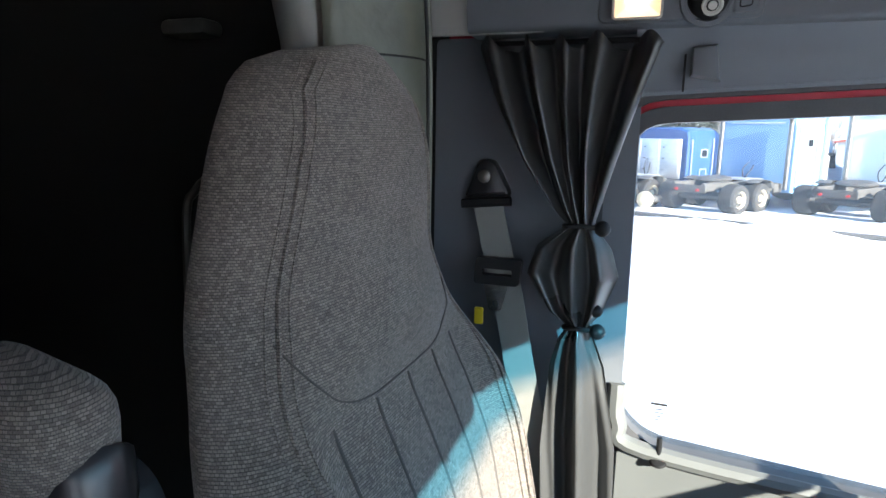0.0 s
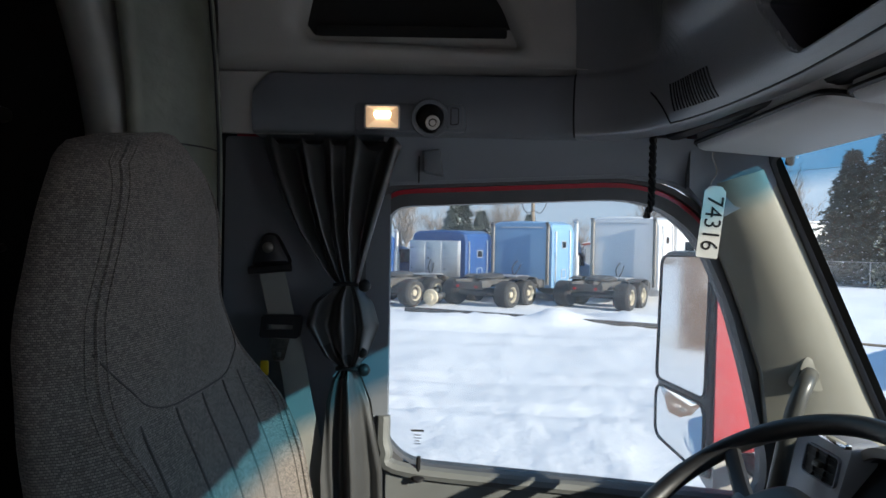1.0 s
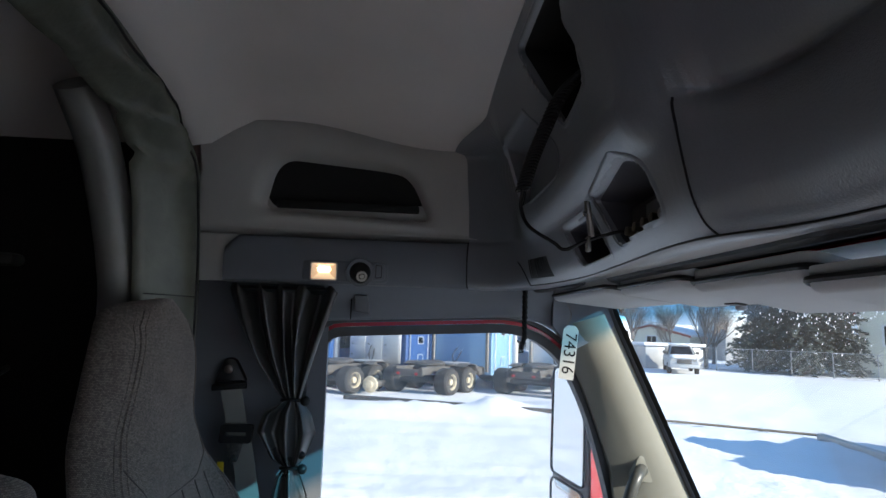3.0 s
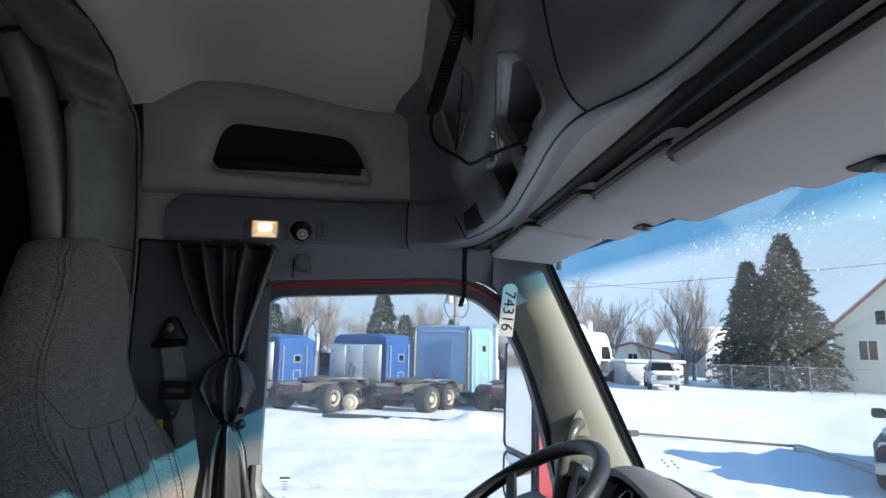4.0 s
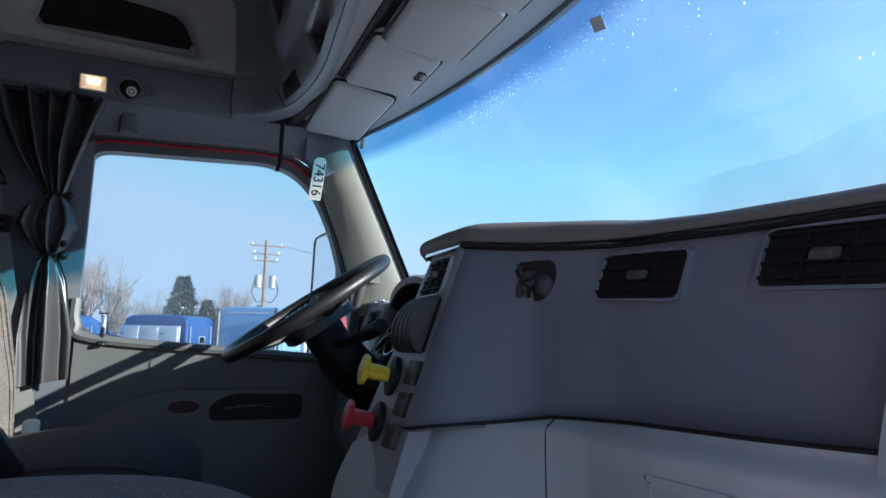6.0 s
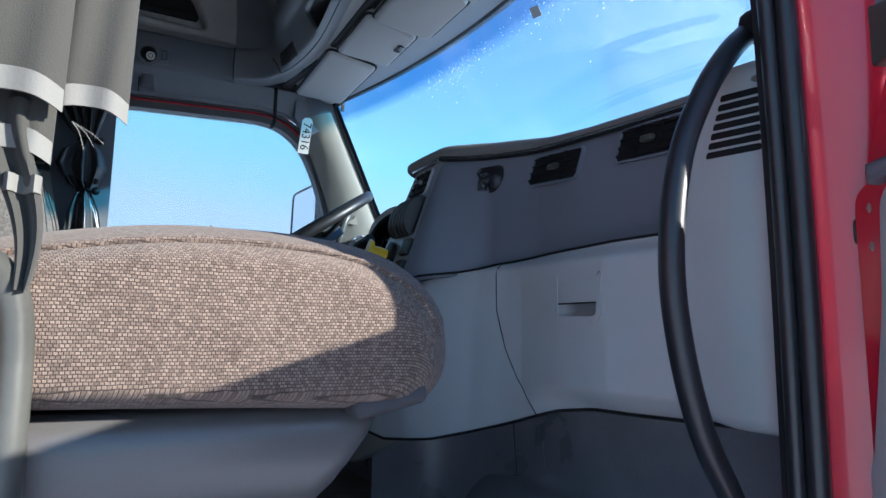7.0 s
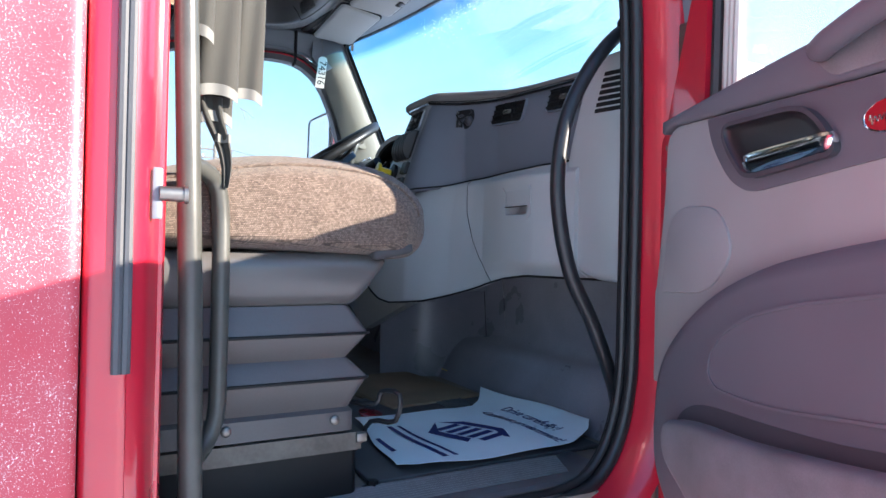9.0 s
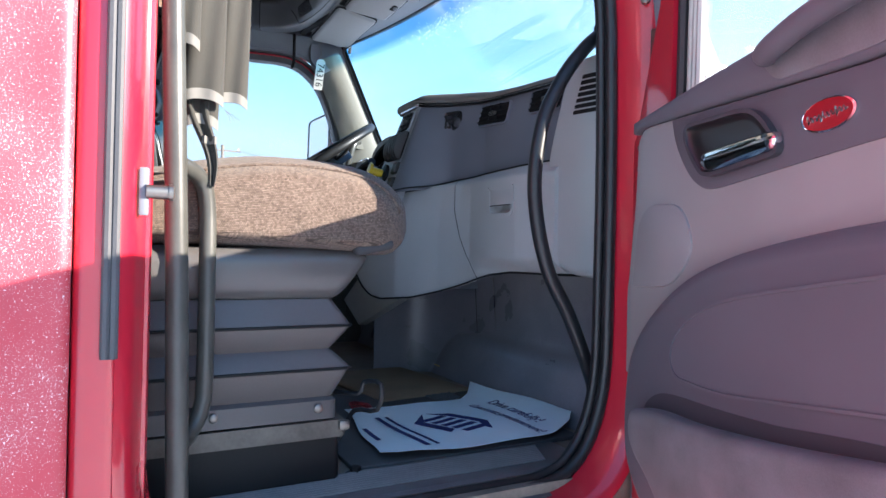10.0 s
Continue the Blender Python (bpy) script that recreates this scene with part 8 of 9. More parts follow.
M_BRICK = mat("red_brick", (0.32, 0.10, 0.06), 0.9, vary=0.25, scale=6, fine=20, bump=0.3)
M_BROWNW = mat("brown_wall", (0.24, 0.12, 0.08), 0.9, vary=0.2, scale=3, bump=0.2)
M_TRIM = mat("red_brown_trim", (0.25, 0.06, 0.045), 0.7, vary=0.1, bump=0)
M_POLE = mat("weathered_pole", (0.20, 0.16, 0.12), 0.9, vary=0.3, scale=3, fine=30, bump=0.3)
M_GALV = mat("galvanised_steel", (0.40, 0.41, 0.42), 0.5, metal=0.6, vary=0.15, bump=0)
M_DKBLUE = mat("dark_blue_car_paint", (0.003, 0.012, 0.045), 0.4, vary=0.1, bump=0, coat=0.1, spec=0.25)


# the snow: one sheet, low ridges and trodden lumps
def snow_z(x, y):
    r = math.hypot(x, y)
    z = GROUND + 0.06 * noise.noise((x * 0.25, y * 0.25, 0.0))
    far = smooth(120, 40, r)
    z += far * 0.06 * max(0.0, noise.noise((x * 0.8, y * 0.8, 3.0))) * smooth(3, 8, r)
    near = smooth(45, 20, r) * smooth(3, 6, r)
    z += far * 0.035 * max(0.0, noise.noise((x * 2.3, y * 2.3, 7.0))) * smooth(3, 6, r)
    z += near * 0.06 * max(0.0, noise.noise((x * 5.1, y * 5.1, 9.0)) - 0.05)
    for c, w in ((-9.0, 0.24), (-10.9, 0.24), (-15.2, 0.3), (-17.0, 0.3)):      # wheel ruts
        d = (x - c - 0.5 * noise.noise((y * 0.15, c, 2.0)) - 0.04 * y) / w
        z += near * (0.075 * math.exp(-(abs(d) - 1.5) ** 2 * 2.5) * (0.6 + 0.8 * noise.noise((x * 4, y * 4, 5.0))) - 0.05 * math.exp(-d * d))
    for bx, by, h, w in ((-19.5, 3.4, 0.45, 0.9), (-19.0, -1.0, 0.22, 1.6), (-19.6, -4.0, 0.2, 1.5), (-20.2, 6.0, 0.25, 1.4), (-19.2, 1.2, 0.2, 1.2)):
        z += h * math.exp(-((x - bx) ** 2 + (y - by) ** 2) / (w * w)) * (1 + 0.5 * noise.noise((x * 3, y * 3, 1)))
    return z


bm = B()
def snow(u, v):
    r = 0.6 * (4000 / 0.6) ** u
    a = 2 * math.pi * v
    x, y = r * math.cos(a), r * math.sin(a)
    return (x, y, snow_z(x, y))
V = sheet(bm, snow, 300, 480)
single("ground", bm, M_SNOW, "trodden packed snow over the yard", "snow", kind="structure", sharp=80)


# ---- parked tractor trucks ----
def wheel(parent, x, y, z, r, w, out):
    """A tyre and its rim under a truck; out: the side that shows."""
    m = aim((x, y, z), (0, out, 0))
    bm = B()
    lathe(bm, [(r * 0.55, 0), (r * 0.9, 0), (r, w * 0.15), (r, w * 0.85), (r * 0.9, w), (r * 0.6, w), (r * 0.55, w * 0.8)], m, 22)
    t = part("wheel", bm, M_TYRE, parent)
    bm = B()
    lathe(bm, [(r * 0.60, w * 0.5), (r * 0.58, w * 0.97), (r * 0.52, w * 0.95), (r * 0.46, w * 0.70), (r * 0.25, w * 0.62), (r * 0.22, w * 0.9), (r * 0.08, w * 0.95)], m, 18)
    part("rim", bm, M_RIM, t, "dirty cream steel rim")


def tractor(origin, turn, paint, roof, label, rack=False, wide=1.0, seed=0):
    m = Matrix.Translation(origin) @ Matrix.Rotation(radians(turn), 4, 'Z')
    m = m @ Matrix.Diagonal((1.12, 1.22 * wide, 1, 1))
    th = thing("tractor_truck", label=label, category="truck", group="trucks parked in a row", m=m)
    # sleeper and cab: lofted sections, rounded at the roof
    W = 1.12
    def sec(x, h, w, lo=0.62):
        return [(x, -w, lo), (x, -w, h - 0.35), (x, -w + 0.06, h - 0.12), (x, -w + 0.28, h), (x, 0, h + 0.03), (x, w - 0.28, h), (x, w - 0.06, h - 0.12), (x, w, h - 0.35), (x, w, lo)]
    bm = B()
    loft(bm, [sec(0.0, roof - 0.06, W - 0.05), sec(0.06, roof, W), sec(1.7, roof + 0.04, W), sec(2.2, roof - 0.18, W - 0.02), sec(2.9, roof - 0.75, W - 0.06)])
    body = part("sleeper", bm, paint, th, "painted sleeper cab", sharp=30)
    bm = B()
    loft(bm, [sec(2.0, 2.25, W - 0.01), sec(3.1, 2.25, W - 0.06), sec(3.6, 1.75, W - 0.08)])
    part("cab", bm, paint, th, sharp=30)
    bm = B()
    loft(bm, [sec(3.5, 1.70, W - 0.1, 0.7), sec(4.8, 1.55, W - 0.16, 0.7), sec(5.4, 1.25, W - 0.24, 0.7)])
    part("hood", bm, paint, th, sharp=30)
    for s in (-1, 1):
        for x0, z0, w_, h_ in ((0.75, roof - 1.15, 0.42, 0.34), (0.75, 1.0, 0.42, 0.40)):
            bm = B()
            ring(bm, rounded([(x0, z0), (x0 + w_, z0), (x0 + w_, z0 + h_), (x0, z0 + h_)], 0.06), rounded([(x0 + 0.04, z0 + 0.04), (x0 + w_ - 0.04, z0 + 0.04), (x0 + w_ - 0.04, z0 + h_ - 0.04), (x0 + 0.04, z0 + h_ - 0.04)], 0.04), lambda a, b, d: (a, s * (W + d), b), -0.01, 0.02)
            wf = part("window", bm, M_ALU, body, "bright-framed sleeper hatch")
            bm = B()
            prism(bm, rounded([(x0 + 0.03, z0 + 0.03), (x0 + w_ - 0.03, z0 + 0.03), (x0 + w_ - 0.03, z0 + h_ - 0.03), (x0 + 0.03, z0 + h_ - 0.03)], 0.04), lambda a, b, d: (a, s * (W + d), b), -0.02, 0.012)
            part("pane", bm, M_DGLASS if z0 > 1.2 else paint, wf)
        bm = B()
        prism(bm, rounded([(2.35, 1.5), (3.2, 1.5), (3.0, 2.12), (2.35, 2.12)], 0.05), lambda a, b, d: (a, s * (W - 0.02 + d), b), -0.04, 0.01)
        part("side_window", bm, M_DGLASS, th)
        # stacks
        if s < 0:
            bm = B()
            tube(bm, spl([(2.05, s * 1.16, 0.8), (2.05, s * 1.16, roof - 0.2), (2.04, s * 1.16, roof + 0.02), (1.94, s * 1.16, roof + 0.14)], 4), 0.08, 12)
            part("exhaust_stack", bm, M_ALU, th, "dull chrome exhaust stack")
            bm = B()
            tube(bm, [(2.05, s * 1.16, 0.9), (2.05, s * 1.16, 2.0)], 0.13, 12)
            part("heat_shield", bm, M_ALU, th)
            for xg, zg in ((0.12, roof - 0.55), (1.45, roof - 0.5)):
                bm = B()
                tube(bm, spl([(xg, s * 1.13, 0.95), (xg, s * 1.17, 1.0), (xg, s * 1.17, zg), (xg, s * 1.13, zg + 0.05)], 4), 0.02, 6)
                part("side_rail", bm, M_ALU, th)
        if seed > 2:
            bm = B()
            tube(bm, spl([(-0.14, s * 0.98, 0.75), (-0.14, s * 0.98, roof - 0.6), (-0.14, s * 0.98, roof - 0.22), (-0.24, s * 0.98, roof - 0.06)], 4), 0.06, 12)
            part("rear_stack", bm, M_STEEL, th, "dull exhaust stack behind the sleeper")
        # fuel tank and steps
        bm = B()
        lathe(bm, [(0.2, 0.0), (0.31, 0.02), (0.31, 1.3), (0.2, 1.32)], aim((0.3, s * 0.85, 0.62), (1, 0, 0)), 18)
        part("fuel_tank", bm, M_ALU if not seed % 2 else M_CHASSIS, th)
        # chassis rails
        bm = B()
        box(bm, (-1.8, s * 0.42, 0.92), (4.2, 0.09, 0.28))
        part("chassis_rail", bm, M_CHASSIS, th)
        for x in (-1.75, -3.05):
            wheel(th, x, s * 0.66, 0.52, 0.52, 0.42, s)
        wheel(th, 4.5, s * 0.78, 0.52, 0.52, 0.3, s)
        bm = B()
        lathe(bm, [(0.05, 0), (0.05, 0.03), (0.03, 0.04)], aim((-3.92, s * 0.30, 0.82), (-1, 0, 0)), 12)
        part("tail_lamp", bm, M_TAIL, th)
        bm = B()
        tube(bm, spl([(-1.05, s * 0.88, 0.86), (-1.25, s * 0.88, 1.10), (-1.75, s * 0.88, 1.16), (-2.15, s * 0.88, 1.06)], 5), 0.20, 8, flat=((0, 0, 1), 0.10))
        part("mudguard", bm, M_CHASSIS, th)
        bm = B()
        lathe(bm, [(0.10, 0.0), (0.19, 0.02), (0.19, 0.62), (0.10, 0.64)], aim((-1.0, s * 0.60, 0.78), (1, 0, 0)), 14)
        part("air_tank", bm, M_CHASSIS, th)
        bm = B()
        box(bm, (3.6, s * 1.32, 1.75), (0.10, 0.26, 0.55), r=0.03)
        part("mirror", bm, M_CHASSIS, th)
    bm = B()
    box(bm, (-3.86, 0, 0.86), (0.08, 1.0, 0.26), r=0.02)
    part("rear_crossmember", bm, M_CHASSIS, th)
    bm = B()
    lathe(bm, [(0.1, 0), (0.46, 0.0), (0.48, 0.05), (0.40, 0.12), (0.12, 0.13)], Matrix.Translation((-2.4, 0, 1.10)) @ Matrix.Rotation(radians(-7), 4, 'Y'), 20)
    part("fifth_wheel", bm, M_CHASSIS, th)
    bm = B()
    box(bm, (-0.75, 0, 1.10), (1.1, 0.8, 0.06), r=0.01)
    part("deck_plate", bm, M_ALU, th)
    for x in (-1.75, -3.05):
        bm = B()
        tube(bm, [(x, -0.9, 0.52), (x, 0.9, 0.52)], 0.11, 10)
        part("axle", bm, M_CHASSIS, th)
    bm = B()
    box(bm, (0.9, 0, 0.8), (2.8, 1.7, 0.35), r=0.05)
    part("underbody", bm, M_CHASSIS, th)
    # hoses on the back wall
    bm = B()
    tube(bm, spl([(-0.34 if rack else -0.05, 0.10, 1.75), (-0.42, 0.12, 1.45), (-0.46, 0.05, 1.12), (-0.42, -0.03, 1.25), (-0.36 if rack else -0.06, -0.04, 1.60)], 6), 0.018, 6)
    part("air_hose", bm, M_TYRE, th)
    if rack:
        bm = B()
        box(bm, (-0.26, 0, 1.78), (0.06, 2.05, 1.55), r=0.02)
        hbd = part("headboard", bm, M_ALU, th, "aluminium headboard")
        for k in range(3):
            bm = B()
            box(bm, (-0.30, -0.67 + 0.67 * k, 1.78), (0.03, 0.60, 1.40), r=0.015)
            pn = part("panel", bm, M_ALU, hbd)
            for dz in (-0.45, 0.0, 0.45):
                bm = B()
                box(bm, (-0.322, -0.67 + 0.67 * k + 0.22, 1.78 + dz), (0.02, 0.08, 0.05), r=0.008)
                part("catch", bm, M_CHASSIS, pn)
    else:
        bm = B()
        box(bm, (-0.01, 0, roof - 0.25), (0.03, 1.5, 0.05), r=0.01)
        part("back_seam", bm, M_ALU, th)
    return th


tractor((-27.0, -5.0, GROUND), 146, M_BLUE, 2.86, "blue sleeper tractor truck parked in snow", rack=True, seed=1)
tractor((-27.0, -0.60, GROUND), 146, M_BLUE, 2.98, "dark blue sleeper tractor truck with an aluminium headboard", rack=True, wide=1.08, seed=2)
tractor((-27.0, 3.05, GROUND), 146, M_PALE, 3.46, "pale blue high-roof sleeper tractor truck", wide=1.12, seed=3)
tractor((-27.0, 7.55, GROUND), 146, M_TWHITE, 3.75, "white high-roof sleeper tractor truck", wide=1.15, seed=4)
# a bare axle hub standing in the snow behind the row
hb_ = thing("axle_hub", (-23.6, -0.6, GROUND), "rusty axle with a cream hub lying in the snow", "axle")
bm = B()
lathe(bm, [(0.10, 0.0), (0.30, 0.02), (0.32, 0.10), (0.30, 0.14), (0.16, 0.16), (0.14, 0.24), (0.05, 0.25)], aim((-23.6, -0.75, GROUND + 0.36), (0.9, -0.42, 0)), 18)
part("hub", bm, M_RIM, hb_)
bm = B()
tube(bm, [(-23.6, -0.75, GROUND + 0.36), (-24.6, -0.28, GROUND + 0.36)], 0.14, 10)
part("axle_tube", bm, M_CHASSIS, hb_)


# ---- cars ----
def pickup(origin, turn, paint, label, suv=False, size=1.04):
    m = Matrix.Translation(origin) @ Matrix.Rotation(radians(turn), 4, 'Z') @ Matrix.Diagonal((size, size, size, 1))
    th = thing("suv" if suv else "pickup_truck", label=label, category="car", m=m)
    def sec(x, h, w, lo=0.42):
        return [(x, -w, lo), (x, -w, h - 0.18), (x, -w + 0.10, h - 0.03), (x, 0, h), (x, w - 0.10, h - 0.03), (x, w, h - 0.18), (x, w, lo)]
    bm = B()
    loft(bm, [sec(-2.6, 1.15, 0.93), sec(-0.9, 1.16, 0.97), (sec(1.2, 1.16, 0.97)), sec(2.4, 1.08, 0.94), sec(2.75, 0.95, 0.86)])
    part("body", bm, paint, th, sharp=30)
    back = -2.5 if suv else -0.9
    bm = B()
    loft(bm, [sec(back, 1.15, 0.90, 1.0), sec(back + 0.25, 1.82, 0.68, 1.0), sec(0.5, 1.86, 0.68, 1.0), sec(1.35, 1.16, 0.90, 1.0)])
    part("cabin", bm, paint, th, sharp=30)
    bm = B()
    prism(bm, [(-0.74, 1.22), (0.74, 1.22), (0.57, 1.74), (-0.57, 1.74)], lambda a, b, d: (1.30 - (b - 1.16) * 1.18 + 0.03 + d, a, b), -0.02, 0.02)
    part("windscreen", bm, M_DGLASS, th)
    for s in (-1, 1):
        bm = B()
        prism(bm, [(back + 0.3, 1.22), (1.05, 1.22), (0.5, 1.70), (back + 0.4, 1.70)], lambda a, b, d: (a, s * (0.905 - (b - 1.2) * 0.36 + d), b), -0.03, 0.012)
        part("side_window", bm, M_DGLASS, th)
        for x in (-1.6, 1.75):
            wheel(th, x, s * 0.72, 0.38, 0.38, 0.26, s)
        bm = B()
        box(bm, (2.68, s * 0.66, 0.86), (0.14, 0.32, 0.20), r=0.04)
        part("headlamp", bm, M_LENS, th)
        bm = B()
        box(bm, (0.85, s * 1.04, 1.34), (0.12, 0.26, 0.20), r=0.05)
        part("mirror", bm, M_CHASSIS, th)
    bm = B()
    box(bm, (2.76, 0, 0.82), (0.06, 0.9, 0.28), r=0.03)
    part("grille", bm, M_CHASSIS, th)
    bm = B()
    box(bm, (2.80, 0, 0.52), (0.16, 1.75, 0.22), r=0.05)
    part("bumper", bm, M_GALV, th)
    def cap(x0, x1, half, z0, z1, h):
        """Lumpy snow with a ragged edge, lying on a sloping panel."""
        rings = []
        for r, k in ((1.0, 0.0), (0.99, 0.55), (0.94, 0.85), (0.75, 1.0), (0.45, 1.05), (0.02, 1.0)):
            loop = []
            for j in range(48):
                a = 2 * math.pi * j / 48
                c, s = math.cos(a), math.sin(a)
                e = max(abs(c), abs(s)) ** -0.72
                q = r * (1 + 0.13 * noise.noise((c * 2.2 + x0, s * 2.2, 4.0)) * (r > 0.7)) * e
                x = (x0 + x1) / 2 + (x1 - x0) / 2 * c * q
                y = half * s * q
                t = (x - x0) / (x1 - x0)
                loop.append((x, y, z0 + (z1 - z0) * t - 0.012 + h * k * (1 + 0.5 * noise.noise((x * 3, y * 3, 2.0)))))
            rings.append(loop)
        bm = B()
        loft(bm, rings)
        return bm
    part("snow_cap", cap(1.42, 2.62, 0.80, 1.165, 1.03, 0.09), M_SNOW, th, "snow lying on the bonnet", sharp=80)
    part("snow_cap", cap(back + 0.15 if suv else -0.72, 0.55, 0.66, 1.83, 1.86, 0.07), M_SNOW, th, "snow lying on the roof", sharp=80)
    return th


pickup((-11.12, 11.75, GROUND), -49, M_DKBLUE, "dark blue pickup truck with snow on roof and bonnet", size=1.0)
pickup((-42.5, 20.4, GROUND), -20, M_GALV, "silver-grey car with snow on it, parked far off", suv=True)

# concrete parking kerb half buried in the snow, with a rusty rail running on from it
bm = B()
K0, K1 = Vector((-15.10, 11.21, GROUND + 0.06)), Vector((-11.79, 10.74, GROUND + 0.06))
kd = K1 - K0
box(bm, (K0 + kd * 0.5), (kd.length, 0.22, 0.24), Matrix.Rotation(math.atan2(kd.y, kd.x), 4, 'Z'), 0.05)
single("parking_kerb", bm, M_GALV, "grey concrete parking kerb half buried in snow", "kerb")
bm = B()
tube(bm, [(-17.64, 7.61, GROUND + 0.10), K0 + Vector((0, 0, 0.06))], 0.035, 8)
single("yard_rail", bm, M_POLE, "long brown rail lying in the snow", "rail")

# weathered timber along the back of the parked row
bm = B()
T0, T1 = Vector((-21.4, -1.6, GROUND + 0.12)), Vector((-17.4, 7.9, GROUND + 0.12))
td = T1 - T0
box(bm, T0 + td * 0.5, (td.length, 0.16, 0.16), Matrix.Rotation(math.atan2(td.y, td.x), 4, 'Z'), 0.03)
single("yard_timber", bm, M_CHASSIS, "long weathered timber lying in the snow behind the trucks", "timber")

# white van body far off
vb = thing("box_van", (-50, 18.4, GROUND), "white truck cab and van body far off in the yard", "van")
bm = B()
prism(bm, rounded([(-3.0, 0.5), (3.0, 0.5), (3.0, 1.6), (2.2, 1.9), (1.6, 3.3), (1.2, 4.0), (-3.0, 4.3)], 0.25), lambda a, b, d: (-50.5 + d, 18.3 + a * 0.62, GROUND + b), -1.2, 1.2, 0.15)
part("box", bm, M_TWHITE, vb, sharp=50)
bm = B()
prism(bm, rounded([(0.5, 1.9), (1.75, 1.9), (1.45, 2.9), (0.5, 2.9)], 0.08), lambda a, b, d: (-49.3 + d, 18.3 + a * 0.62, GROUND + b), 0.0, 0.03)
part("side_window", bm, M_DGLASS, vb)
bm = B()
box(bm, (-49.0, 19.5, GROUND + 2.4), (0.2, 0.25, 0.7), r=0.05)
part("mirror", bm, M_CHASSIS, vb)
for dx in (-1.3, 1.3):
    for dy in (-0.95, 0.95):
        bm = B()
        lathe(bm, [(0.3, 0), (0.5, 0.02), (0.5, 0.26), (0.3, 0.28)], aim((-50.5 + dy, 18.3 + dx, GROUND + 0.5), (1, 0, 0)), 16)
        part("wheel", bm, M_TYRE, vb)

# brown building behind the yard, met in the driver's mirror
M_DKBROWN = mat("dark_brown_cladding", (0.075, 0.050, 0.040), 0.8, vary=0.2, scale=3, bump=0.2)
bb_ = thing("brown_building", (-12.4, -10.4, GROUND), "brown clad building with pale windows and snow on its roof", "building")
BM_ = pose(-12.4, -10.4, GROUND, 0, 0, 45)
bm = B()
box(bm, BM_ @ Vector((0, 0, 1.5)), (3.0, 4.4, 3.0), BM_.to_3x3().to_4x4(), 0.03)
part("wall", bm, M_DKBROWN, bb_)
bm = B()
box(bm, BM_ @ Vector((0, 0, 3.08)), (3.4, 4.8, 0.20), BM_.to_3x3().to_4x4(), 0.07)
part("roof", bm, M_SNOW, bb_, "snow-covered flat roof")
for dy_ in (-1.2, 1.2):
    bm = B()
    box(bm, BM_ @ Vector((1.5, dy_, 1.75)), (0.06, 0.7, 0.55), BM_.to_3x3().to_4x4(), 0.01)
    wd_ = part("window", bm, M_TWHITE, bb_, "pale window frame")
    bm = B()
    box(bm, BM_ @ Vector((1.53, dy_, 1.75)), (0.03, 0.56, 0.42), BM_.to_3x3().to_4x4())
    part("pane", bm, M_DGLASS, wd_)

# low shed with a snowy roof behind the parked car
sd = thing("shed", (-47.5, 21.6, GROUND), "low dark grey shed with snow on its roof", "shed")
bm = B()
box(bm, (-47.5, 21.7, GROUND + 0.85), (2.6, 4.6, 1.7), r=0.03)
part("wall", bm, M_GALV, sd)
bm = B()
box(bm, (-47.5, 21.7, GROUND + 1.82), (3.0, 5.0, 0.26), r=0.10, seg=3)
part("roof", bm, M_SNOW, sd, "snow-covered roof")
gb_ = thing("grey_building", (-66, 37.0, GROUND), "plain grey flat-roofed building far off", "building")
bm = B()
box(bm, (-66, 37.4, GROUND + 2.6), (6.0, 4.6, 5.2), r=0.05)
part("wall", bm, M_GALV, gb_)
bm = B()
box(bm, (-66, 37.4, GROUND + 5.3), (6.3, 4.9, 0.22), r=0.06)
part("roof", bm, M_SNOW, gb_)


